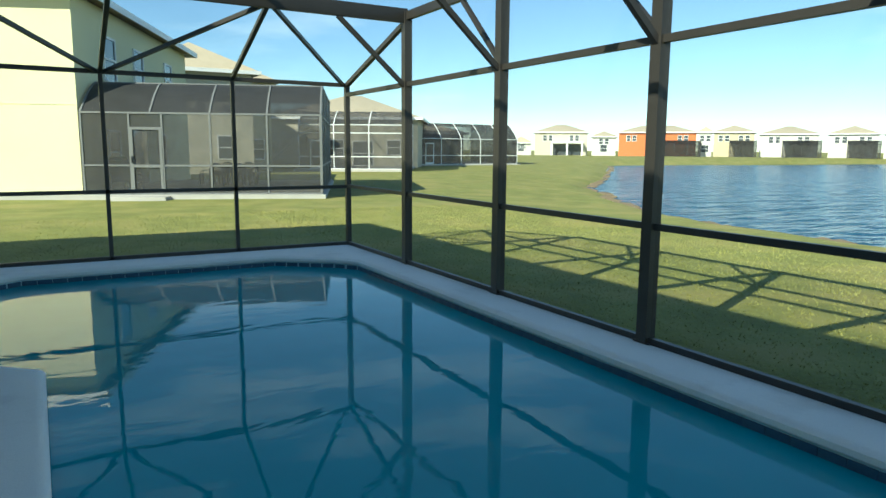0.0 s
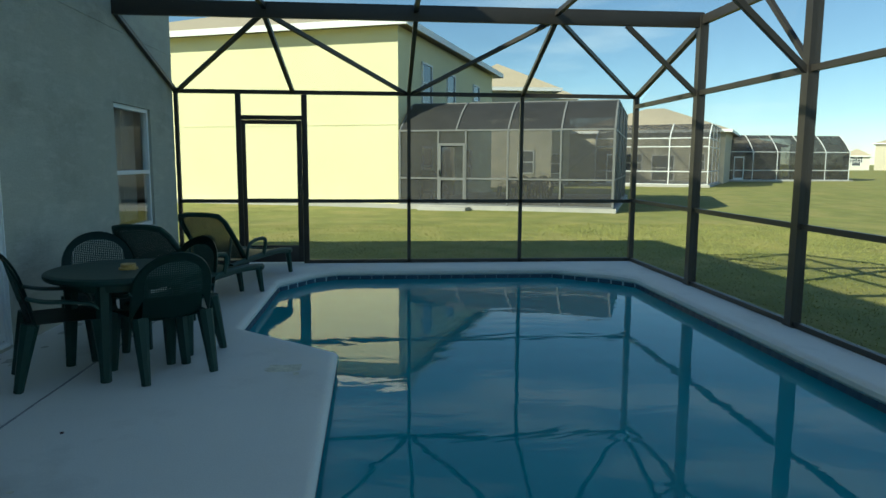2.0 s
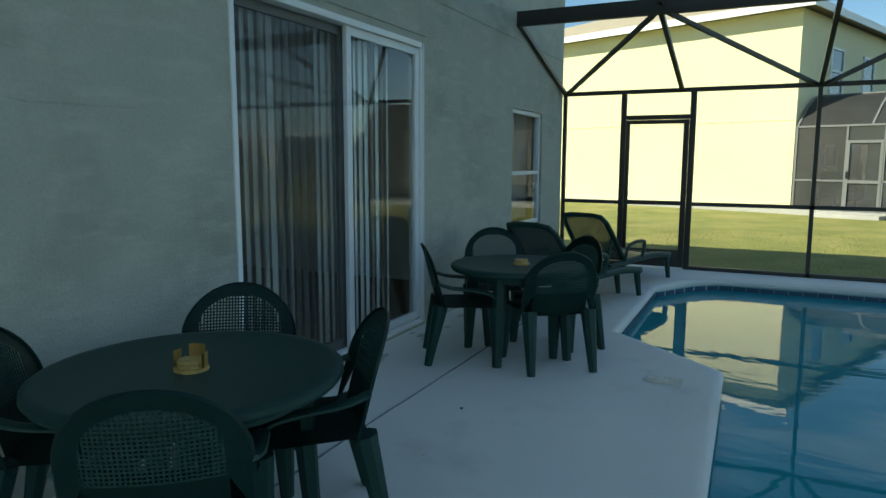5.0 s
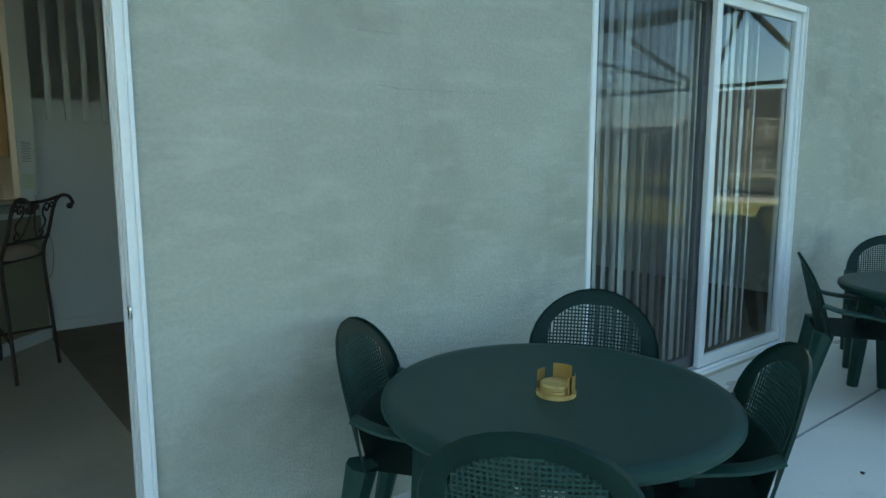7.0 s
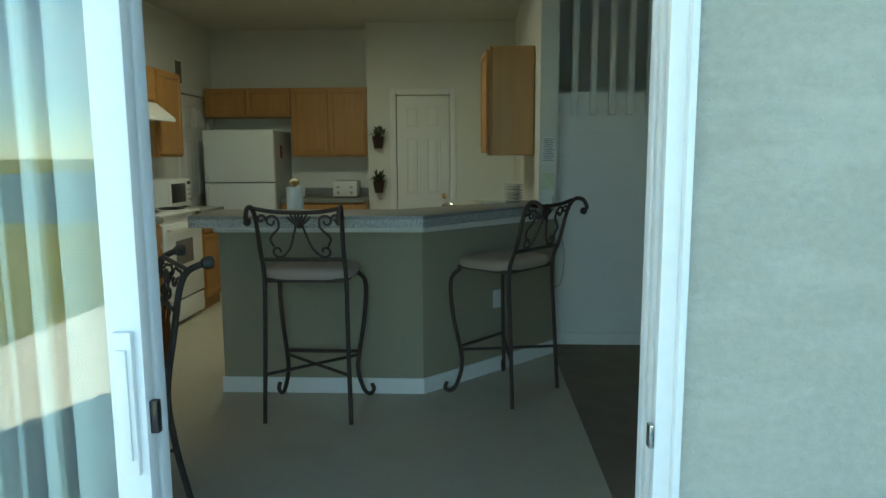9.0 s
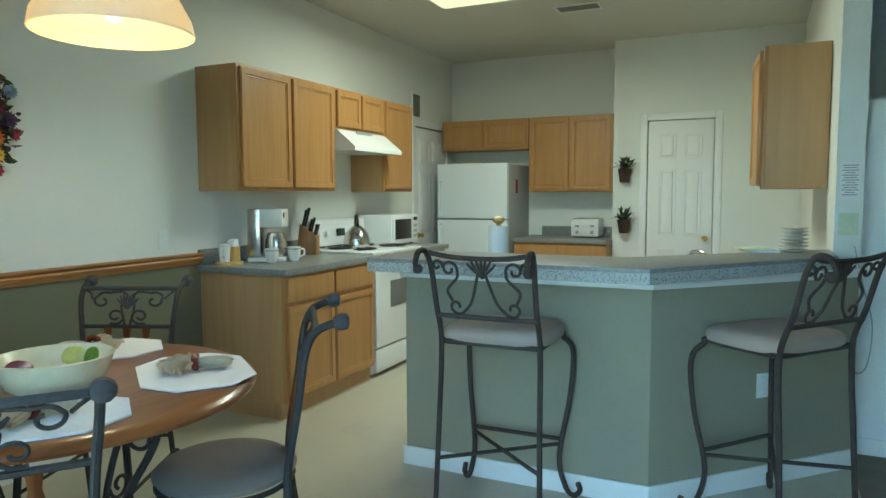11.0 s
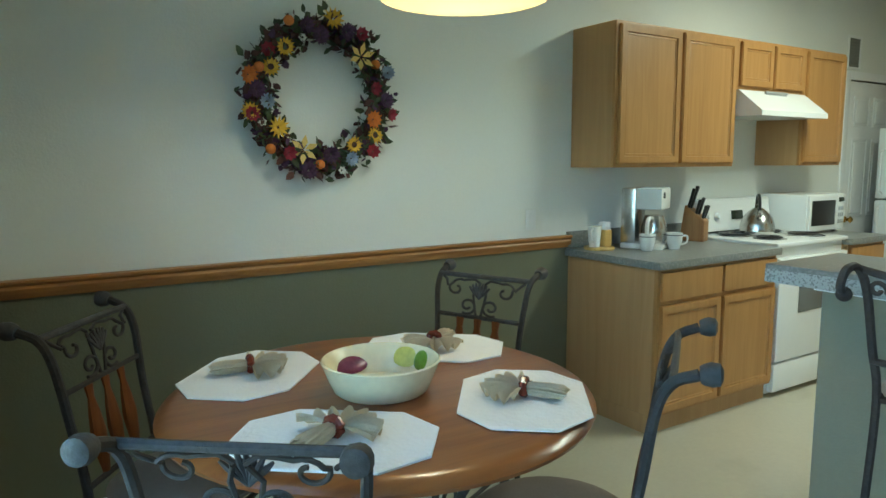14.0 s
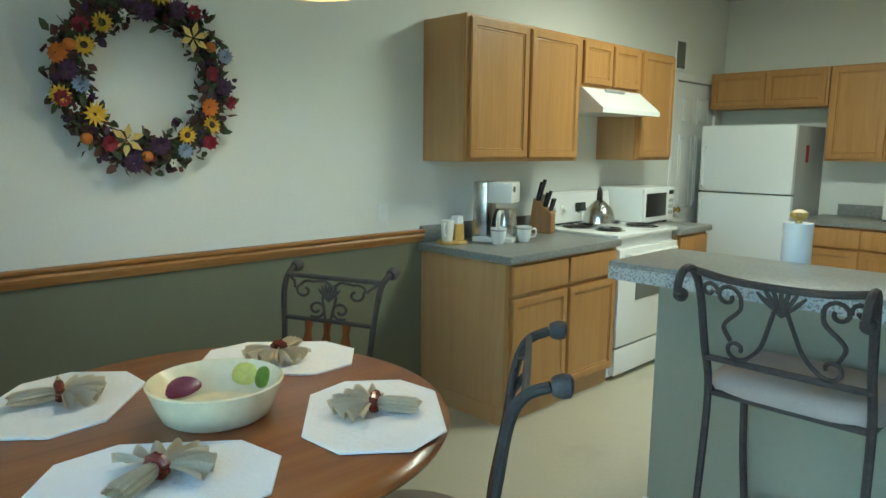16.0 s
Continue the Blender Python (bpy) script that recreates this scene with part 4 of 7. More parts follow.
def mansard_cage(name, label, m, posts, ribs, depth, wall_h, top_h, run, door):
    """The yellow house's pool enclosure: upright screens, a sloping front roof and a flat top."""
    c = thing(name, label, "screen enclosure", m)
    x0, x1, w = posts[0], posts[-1], 0.055
    prof = [(0.0, wall_h), (run * 0.45, wall_h + (top_h - wall_h) * 0.58), (run * 0.8, wall_h + (top_h - wall_h) * 0.9), (run, top_h)]

    def stick(nm, p, q, width=w):
        b = B()
        bar(b, p, q, width)
        part(nm, b, "greyalu", c)
    for x in posts:
        stick("post", (x, 0, 0.04), (x, 0, wall_h), 0.075 if x == x1 else w)
    for x in ribs:
        b = B()
        sweep(b, [(x, d, z) for d, z in prof] + [(x, depth, top_h)], w / 1.41, 4)
        part("rib", b, "greyalu", c)
    for z, nm in ((0.06, "sill_rail"), (0.92, "chair_rail"), (wall_h, "eave_rail")):
        stick(nm, (x0, 0, z), (x1, 0, z))
        stick(nm, (x1, 0, z), (x1, depth, z))
    stick("ridge_rail", (x0, run, top_h), (x1, run, top_h))
    for y in (2.6, 5.2, 7.8):
        stick("post", (x1, y, 0.04), (x1, y, top_h))
    stick("cable_brace", (x1, 0.02, wall_h - 0.05), (x1 - 2.6, 0.02, 0.1), 0.02)
    pane("screen", [(x0, 0, 0.04), (x1, 0, 0.04), (x1, 0, wall_h), (x0, 0, wall_h)], "screen_grey", c)
    b = B()
    vs = [[b.verts.new((x, d, z)) for x in (x0, x1)] for d, z in prof + [(depth, top_h)]]
    for r1, r2 in zip(vs, vs[1:]):
        b.faces.new((r1[0], r1[1], r2[1], r2[0]))
    part("roof_screen", b, "screen_roof", c)
    pane("screen", [(x1, d, z) for d, z in [(0.0, 0.0)] + prof + [(depth, top_h), (depth, 0)]], "screen_roof", c)
    a, e = door
    d = B()
    for lo, hi in (((a + 0.02, -0.04, 0.05), (a + 0.09, 0.04, 2.08)), ((e - 0.09, -0.04, 0.05), (e - 0.02, 0.04, 2.08)), ((a + 0.09, -0.04, 2.0), (e - 0.09, 0.04, 2.08)),
                   ((a + 0.09, -0.04, 0.86), (e - 0.09, 0.04, 0.94)), ((a + 0.09, -0.03, 0.05), (e - 0.09, 0.03, 0.16))):
        bx(d, lo, hi)
    dr = part("screen_door", d, "greyalu", c)
    part("handle", boxed((a + 0.03, -0.07, 1.0), (a + 0.07, -0.042, 1.2), 0.005), "black", dr)
    part("slab", boxed((x0 - 0.1, -0.16, -0.3), (x1 + 0.12, depth, 0.035)), "slab", c)
    part("doorstep", boxed((a - 0.5, -0.75, -0.3), (e + 0.2, -0.165, 0.0), 0.02), "slab", c)
    return c


mansard_cage("neighbour_enclosure", "grey-framed screened pool enclosure of the yellow house", NB @ pose(0, -0.15, 0), (0.12, 1.49, 2.44, 3.85, 5.56, 7.2), (0.12, 2.1, 3.85, 5.56, 7.2), 10.0, 2.5, 3.5, 1.5, (1.49, 2.44))
part("sliding_door", boxed((0.005, 4.6, 0.05), (0.05, 6.8, 2.1), 0.01), "window_dark", nb)
h2 = thing("cream_house", "two-storey cream stucco house behind the screened enclosure", "house")
block(h2, (7.4, 43.5, -0.3), (13.7, 56.0, 6.1), "stucco_cream")
hip_roof(h2, 7.4, 43.5, 13.7, 56.0, 6.15, 2.0)
block(h2, (9.0, 46.5, -0.3), (15.7, 58.0, 5.9), "stucco_cream")
hip_roof(h2, 9.0, 46.5, 15.7, 58.0, 5.95, 2.1)
window(h2, (12.0, 43.48, 1.5), 1.1, 1.5, "x", -1)
for x, z in ((14.7, 1.4), (14.7, 4.3)):
    window(h2, (x, 46.48, z), 1.0, 1.4, "x", -1)
WE = pose(24.2, 43.2, 0, 0, 0, -31)
arch_cage("white_enclosure", "white-framed screened pool enclosure with arched roof", -7.5, 0.0, 0.0, 9.0, 3.15, 4.15, "whitealu", 3, screen="screen_grey", door_at=-6.7, m=WE, rails=(0.05, 0.92, 2.58, 3.15))
h3 = thing("tan_roof_house", "cream stucco house with a tan hip roof", "house", WE)
block(h3, (-12.0, 9.05, -0.3), (0.4, 20.0, 4.0), "stucco_cream")
hip_roof(h3, -12.0, 9.05, 0.4, 20.0, 4.05, 2.2)
for x, w_, h_, z in ((-6.5, 1.4, 1.5, 1.5), (-4.2, 1.8, 2.1, 1.1), (-1.6, 1.2, 1.3, 1.6)):
    window(h3, (x, 9.03, z), w_, h_, "x", -1)
arch_cage("white_enclosure", "white-framed screened pool enclosure near the lake", 32.8, 44.0, 57.0, 66.0, 2.5, 4.0, "whitealu", 5, door_at=33.3)
h4 = thing("tan_roof_house", "cream stucco house near the lake", "house")
# shaded copy of the cream stucco: the shade is put into the wall colour
block(h4, (30.0, 66.0, -0.3), (43.0, 78.0, 3.2), "stucco_shade")
hip_roof(h4, 30.0, 66.0, 43.0, 78.0, 3.3, 2.2)


# houses across the lake, turned to face the water
def far_house(name, label, az0, az1, dist, wall_mat, h=5.6, rise=1.9, wins=3, porch=False, dark_cage=False):
    a = (az0 + az1) / 2
    w = 2 * dist * math.tan(radians((az1 - az0) / 2))
    hs = thing(name, label, "house", pose(2.7 + dist * math.sin(radians(a)), dist * math.cos(radians(a)), 0.45, 0, 0, -a))
    block(hs, (-w / 2, 0, -0.6), (w / 2, 9, h), wall_mat)
    hip_roof(hs, -w / 2, 0, w / 2, 9, h, rise, 0.4)
    for k in range(wins):
        x = -w / 2 + w * (k + 0.5) / wins
        window(hs, (x - 0.6, -0.03, h * 0.74), 0.9, 1.3, "x", -1)
        window(hs, (x + 0.6, -0.03, h * 0.74), 0.9, 1.3, "x", -1)
        if not porch and not dark_cage:
            window(hs, (x, -0.03, 1.5), 1.5, 1.6, "x", -1)
    if porch:
        part("porch_roof", boxed((-w * 0.18, -2.4, 2.5), (w * 0.42, 0, 2.8)), "trim", hs)
        for x in (-w * 0.17, w * 0.12, w * 0.40):
            part("porch_column", boxed((x - 0.18, -2.3, -0.5), (x + 0.18, -1.95, 2.5)), "trim", hs)
        part("porch_opening", boxed((-w * 0.15, -0.06, 0), (w * 0.38, 0.02, 2.3)), "window_dark", hs)
    if dark_cage:
        b = B()
        rows = [[(x, y, z) for x in (-w * 0.1, w * 0.55)] for y, z in ((-4, -0.5), (-4, 2.2), (-3, 3.0), (0, 3.2))]
        shell(b, rows, 0.04)
        part("screen_enclosure", b, "screen_far", hs)
        for k in range(5):
            x = -w * 0.1 + w * 0.65 * k / 4
            b = B()
            sweep(b, [(x, y, z) for y, z in ((-4.04, -0.5), (-4.04, 2.2), (-3.03, 3.04), (0, 3.24))], 0.06, 4)
            part("rib", b, "bronze", hs)
    return hs


AZ = lambda px: 29.7 + math.degrees(math.atan((px - 784) / 1193))
for nm, lab, p0, p1, mat, h, rise, wins, porch, dk in (
        ("white_house", "low white house across the lake", 903, 938, "stucco_white", 2.6, 1.4, 1, False, False),
        ("cream_house", "two-storey cream house with a porch across the lake", 944, 1036, "stucco_cream", 4.9, 1.7, 2, True, False),
        ("white_house", "white two-storey house across the lake", 1044, 1086, "stucco_white", 4.0, 1.2, 1, False, False),
        ("orange_house", "orange-red stucco house across the lake", 1091, 1226, "stucco_orange", 4.9, 1.5, 3, False, True),
        ("white_house", "narrow white house across the lake", 1230, 1254, "stucco_white", 4.9, 1.2, 1, False, False),
        ("tan_house", "tan two-storey house across the lake", 1257, 1328, "stucco_tan", 4.9, 1.5, 2, False, True),
        ("white_house", "white house with a dark screened pool across the lake", 1338, 1440, "stucco_white", 4.5, 1.6, 2, False, True),
        ("white_house", "white house with a dark screened pool across the lake", 1458, 1545, "stucco_white", 4.5, 1.6, 2, False, True),
        ("white_house", "white house with a dark screened pool across the lake", 1556, 1650, "stucco_white", 4.5, 1.6, 2, False, True)):
    far_house(nm, lab, AZ(p0), AZ(p1), 150.0, mat, h, rise, wins, porch, dk)


# ---- house interior: shell ----
WY, FXW, PX = -2.67, -6.85, -6.5      # wreath wall, fridge wall, pantry wall
b = B()
bx(b, (-8.85, -2.9, -0.25), (-0.086, 0.95, KZ))
solid("floor", b, "vinyl", "beige sheet vinyl kitchen floor", "floor", "structure")
b = B()
bx(b, (-8.85, 0.95, -0.25), (-0.086, 7.0, KZ + 0.004))
solid("floor_carpet", b, "carpet", "brown carpet of the living room", "carpet", "structure")
b = B()
bx(b, (-8.85, -2.9, CEIL), (-0.086, 7.1, CEIL + 0.12))
solid("ceiling", b, "ceilpaint", "off-white textured ceiling", "ceiling", "structure")
DX = (-6.68, -5.92)
b = B()
for x0, x1, z0, z1 in ((-0.086, DX[1], KZ - 0.1, CEIL), (DX[1], DX[0], 2.10, CEIL), (DX[0], FXW - 0.12, KZ - 0.1, CEIL)):
    bx(b, (min(x0, x1), WY - 0.12, z0), (max(x0, x1), WY, z1))
solid("wall_south", b, "wallpaint", "off-white painted kitchen wall", "wall", "structure")
b = B()
bx(b, (FXW - 0.12, WY, KZ - 0.1), (FXW, -0.79, CEIL))
solid("wall_west", b, "wallpaint", "off-white wall behind the refrigerator", "wall", "structure")
PD = (-0.47, 0.13)
b = B()
bx(b, (PX - 0.12, -0.79, KZ - 0.1), (PX, PD[0], CEIL))
bx(b, (PX - 0.12, PD[0], 2.10), (PX, PD[1], CEIL))
bx(b, (PX - 0.12, PD[1], KZ - 0.1), (PX, 0.84, CEIL))
bx(b, (FXW, -0.79, KZ - 0.1), (PX - 0.12, -0.67, CEIL))
bx(b, (FXW, -0.67, KZ - 0.1), (FXW + 0.1, 0.84, CEIL))
solid("wall_pantry", b, "wallpaint", "off-white pantry wall", "wall", "structure")
b = B()
bx(b, (FXW, 0.84, KZ - 0.1), (-3.6, 0.96, CEIL))
solid("wall_north", b, "wallpaint", "off-white wall between kitchen and hall", "wall", "structure")
# inner lining of the outer wall
b = B()
for y0, y1, z0, z1 in ((WY, SL_K[0], KZ, CEIL), (SL_K[0], SL_K[1], 2.47, CEIL), (SL_K[1], SL_A[0], KZ, CEIL), (SL_A[0], SL_A[1], 2.47, CEIL), (SL_A[1], 7.0, KZ, CEIL)):
    bx(b, (-0.10, y0, z0), (-0.0855, y1, z1))
solid("wall_east_lining", b, "wallpaint", "off-white painted inner face of the outer wall", "wall", "structure")
b = B()
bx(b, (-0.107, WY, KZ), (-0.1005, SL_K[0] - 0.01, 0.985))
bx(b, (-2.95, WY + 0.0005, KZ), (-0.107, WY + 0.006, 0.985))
solid("wall_south_wainscot", b, "sage", "sage green paint below the chair rail, darkened for shade", "wall", "structure")
# hall side: stair wall with spindles, closing walls
b = B()
bx(b, (-3.87, 0.96, KZ), (-3.75, 7.0, 1.60))
bx(b, (-3.87, 0.96, 1.60), (-3.765, 7.0, 1.86))
bx(b, (-3.79, 0.96, 1.585), (-3.735, 7.0, 1.615))
solid("wall_stair", b, "trim", "white panelled stair wall below wooden spindles", "wall", "structure")
b = B()
bx(b, (-4.75, 0.96, KZ), (-4.65, 7.0, CEIL))
bx(b, (-4.65, 6.9, KZ), (-0.10, 7.0, CEIL))
solid("wall_stair_back", b, "darkroom", "grey painted wall behind the stairs", "wall", "structure")
rail = thing("stair_railing", "white square wooden stair spindles on the stair wall", "railing", pose(-3.735, 0, 0))
sp_me = mesh_of("spindle", boxed((-0.02, -0.021, 1.70), (0.02, 0.021, CEIL), 0.004), "trim")
for k in range(14):
    share("spindle", sp_me, rail, pose(0, 1.09 + 0.128 * k, 0))
b = B()
bx(b, (-3.76, 0.965, 2.78), (-3.70, 3.2, CEIL), 0.004)
solid("trim_stair_header", b, "trim", "white header above the stair spindles", "trim", "structure")

# chair rail: moulded oak
b = B()
prof = [(0.0, 0.972), (0.012, 0.972), (0.016, 0.985), (0.022, 0.990), (0.026, 1.008), (0.020, 1.018), (0.034, 1.030), (0.034, 1.040), (0.0, 1.042)]
rows = [[(x, WY + 0.006 + d, z) for d, z in prof] for x in (-2.95, -0.11)] 
vs = [[b.verts.new(p) for p in r] for r in rows]
for k in range(len(prof) - 1):
    b.faces.new((vs[0][k], vs[0][k + 1], vs[1][k + 1], vs[1][k]))
b.faces.new(vs[0])
solid("trim_chair_rail", b, "oakx", "honey oak chair rail along the dining wall", "chair rail", "structure")
b = B()
rows = [[(-0.107 - d, y, z) for d, z in prof] for y in (WY + 0.01, SL_K[0] - 0.03)]
vs = [[b.verts.new(p) for p in r] for r in rows]
for k in range(len(prof) - 1):
    b.faces.new((vs[0][k], vs[0][k + 1], vs[1][k + 1], vs[1][k]))
b.faces.new(vs[1])
solid("trim_chair_rail_return", b, "oakx", "honey oak chair rail beside the sliding door", "chair rail", "structure")
b = B()
bx(b, (-2.95, WY + 0.006, KZ), (-0.124, WY + 0.02, KZ + 0.09), 0.003)
bx(b, (-3.75, 0.97, KZ), (-3.737, 3.2, KZ + 0.09), 0.003)
bx(b, (-0.124, WY + 0.02, KZ), (-0.108, SL_K[0] - 0.05, KZ + 0.09), 0.003)
bx(b, (PX, PD[1] + 0.09, KZ), (PX + 0.013, 0.83, KZ + 0.09), 0.003)
solid("baseboard", b, "trim", "white baseboard", "baseboard", "structure")

# ---- bar ----
bar_th = thing("breakfast_bar", "sage green half wall with a granite-look laminate bar top", "bar counter")
dirv, nrm = Vector((-0.711, 0.703)), Vector((0.703, 0.711))
pc = Vector((-2.69, 0.10))
pe = pc + dirv * 1.21
b = B()
ou = [(-2.69, -1.07), tuple(pc), tuple(pe), tuple(pe - nrm * 0.12), (-2.81, 0.05), (-2.81, -1.07)]
prism(b, ou, KZ, 1.035)
part("half_wall", b, "sage_lit", bar_th)
b = B()
t = 0.013
c2 = pc + Vector((t, t * 0.41))
bb = [(-2.69 + t, -1.07 - t), tuple(c2), tuple(pe + nrm * t), tuple(pe + nrm * 0.0005), (pc.x + 0.0005, pc.y), (-2.6895, -1.07 - t)]
prism(b, bb, KZ, KZ + 0.092, 0.003)
part("baseboard", b, "trim", bar_th, "white baseboard of the bar")
b = B()
ct = pc + Vector((0.022, 0.009))
tt = [(-2.668, -1.09), tuple(ct), tuple(pe + nrm * 0.022), tuple(pe + nrm * 0.0005), (pc.x + 0.0005, pc.y), (-2.6895, -1.09)]
prism(b, tt, 0.995, 1.0345, 0.003)
part("cove_trim", b, "trim", bar_th, "white trim under the bar top")
a0 = pc + nrm * 0.20
s0 = (-2.43 - a0.x) / dirv.x
oc = a0 + dirv * s0
oe = a0 + dirv * 1.11
ie = pc - nrm * 0.25
top = [(-2.43, -1.13), tuple(oc), (oe.x, 0.838), (-3.78, 0.838), tuple(ie + dirv * 0.12), (-2.90, -0.06), (-2.90, -1.13)]
b = B()
prism(b, top, 1.090, 1.108, 0.004)
part("bar_top", b, "counter", bar_th, "grey laminate bar top")
b = B()
inset = [(-2.4285, -1.1315), (oc.x + 0.0015, oc.y), (oe.x, 0.8375), (-3.779, 0.8375), tuple(ie + dirv * 0.12), (-2.9, -0.06), (-2.9015, -1.1315)]
prism(b, inset, 1.045, 1.0895)
part("edge_band", b, "edge", bar_th, "speckled granite-look edge band")
b = B()
bx(b, (-0.035, -0.004, -0.057), (0.035, 0.0, 0.057), 0.002)
bx(b, (-0.016, -0.007, 0.012), (0.016, -0.0041, 0.042), 0.003)
bx(b, (-0.016, -0.007, -0.042), (0.016, -0.0041, -0.012), 0.003)
outlet_me = mesh_of("outlet", b, "trim")
ow = new("outlet", outlet_me)
po = pc + dirv * 0.62 + nrm * 0.001
ow.matrix_basis = pose(po.x, po.y, 0.52, 0, 0, math.degrees(math.atan2(nrm.y, nrm.x)) + 90)
tagged(ow, "white electrical outlet on the green bar wall", "outlet")
ow = new("outlet", outlet_me)
ow.matrix_basis = pose(-2.67, WY + 0.0005, 1.14, 0, 0, 180)
tagged(ow, "white wall outlet above the chair rail", "outlet")
ow = new("outlet", outlet_me)
ow.matrix_basis = pose(-0.1075, -1.95, 0.40, 0, 0, -90)
tagged(ow, "white wall outlet on the green wainscot", "outlet")
# lower sink counter behind the bar
sink = thing("sink_cabinet", "honey oak sink cabinet behind the bar", "cabinet")
low = [(-2.905, -1.07), (-2.905, -0.06), tuple(ie + dirv * 0.13), (-3.80, 0.835), (-4.55, 0.835), (-4.40, 0.62), (-3.52, -0.30), (-3.52, -1.07)]
b = B()
prism(b, low, KZ + 0.1, 0.92)
part("carcass", b, "oakside", sink)
b = B()
prism(b, low, 0.921, 0.96, 0.004)
part("worktop", b, "counter", sink, "grey laminate worktop")
fauc = thing("faucet", "chrome kitchen faucet with a low spout behind the bar", "faucet", pose(-3.42, 0.30, 0.961, 0, 0, 130))
b = B()
bx(b, (-0.10, -0.025, 0), (0.10, 0.025, 0.02), 0.006)
part("base_plate", b, "chrome", fauc)
b = B()
sweep(b, smooth_line([(0, 0, 0.01), (0, 0.0, 0.07), (0, 0.07, 0.125), (0, 0.16, 0.13), (0, 0.20, 0.105)], 5), 0.012, 10)
part("spout", b, "chrome", fauc)
for s in (-1, 1):
    b = B()
    lathe(b, [(0.022, 0.02), (0.018, 0.07), (0.024, 0.10), (0.024, 0.12), (0, 0.125)], 12, (0.085 * s, 0, 0))
    part("handle", b, "chrome", fauc)


# ---- sliding doors, window ----
def sliding_door(name, label, y0, y1, mid, open_to=None):
    """White aluminium sliding glass door; the front panel can stand open."""
    d = thing(name, label, "sliding door", kind="structure")
    z0, z1 = 0.03, 2.46
    b = B()
    bx(b, (-0.12, y0, z0), (0.012, y0 + 0.035, z1), 0.003)
    part("jamb", b, "whitealu", d)
    b = B()
    for x, w in ((-0.12, 0.030), (-0.072, 0.024), (-0.026, 0.022)):
        bx(b, (x, y1 - 0.04, z0), (x + w, y1 - 0.012, z1), 0.002)
    bx(b, (-0.12, y1 - 0.012, z0), (0.012, y1, z1), 0.002)
    jb = part("jamb", b, "whitealu", d)
    # black strips at the groove bottoms stand in for the shade there
    for x, w in ((-0.0895, 0.017), (-0.0475, 0.021)):
        part("groove_shade", boxed((x, y1 - 0.030, z0 + 0.002), (x + w, y1 - 0.0125, z1 - 0.002)), "black", jb)
    b = B()
    bx(b, (-0.12, y0 + 0.035, z1 - 0.045), (0.012, y1 - 0.04, z1), 0.003)
    part("head_rail", b, "whitealu", d)
    b = B()
    bx(b, (-0.12, y0 + 0.035, z0), (0.012, y1 - 0.04, z0 + 0.02), 0.002)
    for x in (-0.115, -0.065, -0.015):
        bx(b, (x, y0 + 0.035, z0 + 0.02), (x + 0.006, y1 - 0.04, z0 + 0.04))
    part("sill_track", b, "whitealu", d)

    def panel(pname, a, c, x, mat="whitealu", screened=False):
        f = B()
        w = 0.062
        for lo, hi in (((x, a, z0 + 0.04), (x + 0.035, a + w, z1 - 0.047)), ((x, c - w, z0 + 0.04), (x + 0.035, c, z1 - 0.047)),
                       ((x, a + w, z0 + 0.04), (x + 0.035, c - w, z0 + 0.04 + 0.07)), ((x, a + w, z1 - 0.107), (x + 0.035, c - w, z1 - 0.047))):
            bx(f, lo, hi, 0.003)
        po_ = part(pname, f, mat, d)
        g = B()
        g.faces.new([g.verts.new((x + 0.017, yy, zz)) for yy, zz in ((a + w, z0 + 0.11), (c - w, z0 + 0.11), (c - w, z1 - 0.107), (a + w, z1 - 0.107))])
        part("glass_pane", g, "glass", po_).visible_shadow = False
        if screened:
            pane("insect_screen", [(x + 0.034, yy, zz) for yy, zz in ((a + w, z0 + 0.11), (c - w, z0 + 0.11), (c - w, z1 - 0.107), (a + w, z1 - 0.107))], "screen_door", po_)
        return po_
    return d, panel


dA, panelA = sliding_door("door_living", "closed white-framed sliding glass patio door", SL_A[0], SL_A[1], 4.06)
panelA("screened_panel", SL_A[0] + 0.035, 4.12, -0.115, "darkalu", True)
panelA("sliding_panel", 4.08, SL_A[1] - 0.04, -0.055)
dK, panelK = sliding_door("door_kitchen", "white-framed sliding glass door standing open to the kitchen", SL_K[0], SL_K[1], -0.2)
panelK("fixed_panel", SL_K[0] + 0.035, -0.19, -0.115)
pk = panelK("sliding_panel", -1.25, -0.185, -0.06)
b = B()
bx(b, (-0.0245, -0.232, 0.86), (-0.012, -0.198, 1.12), 0.004)
bx(b, (-0.012, -0.224, 0.89), (-0.006, -0.206, 1.09), 0.002)
part("pull_handle", b, "trim", pk)
b = B()
bx(b, (-0.05, -0.185, 0.93), (-0.035, -0.170, 0.99), 0.002)
part("latch_hook", b, "black", pk)
b = B()
bx(b, (-0.02, SL_K[1] - 0.05, 0.93), (0.0, SL_K[1] - 0.041, 0.97), 0.002)
part("strike", b, "steel", dK)

win = thing("window_1", "white single-hung window with a pale curtain behind", "window", kind="structure")
b = B()
for lo, hi in (((-0.10, WIN[0], 0.66), (-0.03, WIN[0] + 0.05, 2.08)), ((-0.10, WIN[1] - 0.05, 0.66), (-0.03, WIN[1], 2.08)), ((-0.10, WIN[0] + 0.05, 2.03), (-0.03, WIN[1] - 0.05, 2.08)), ((-0.10, WIN[0] + 0.05, 0.66), (-0.03, WIN[1] - 0.05, 0.71))):
    bx(b, lo, hi, 0.003)
wf = part("window_frame", b, "whitealu", win)
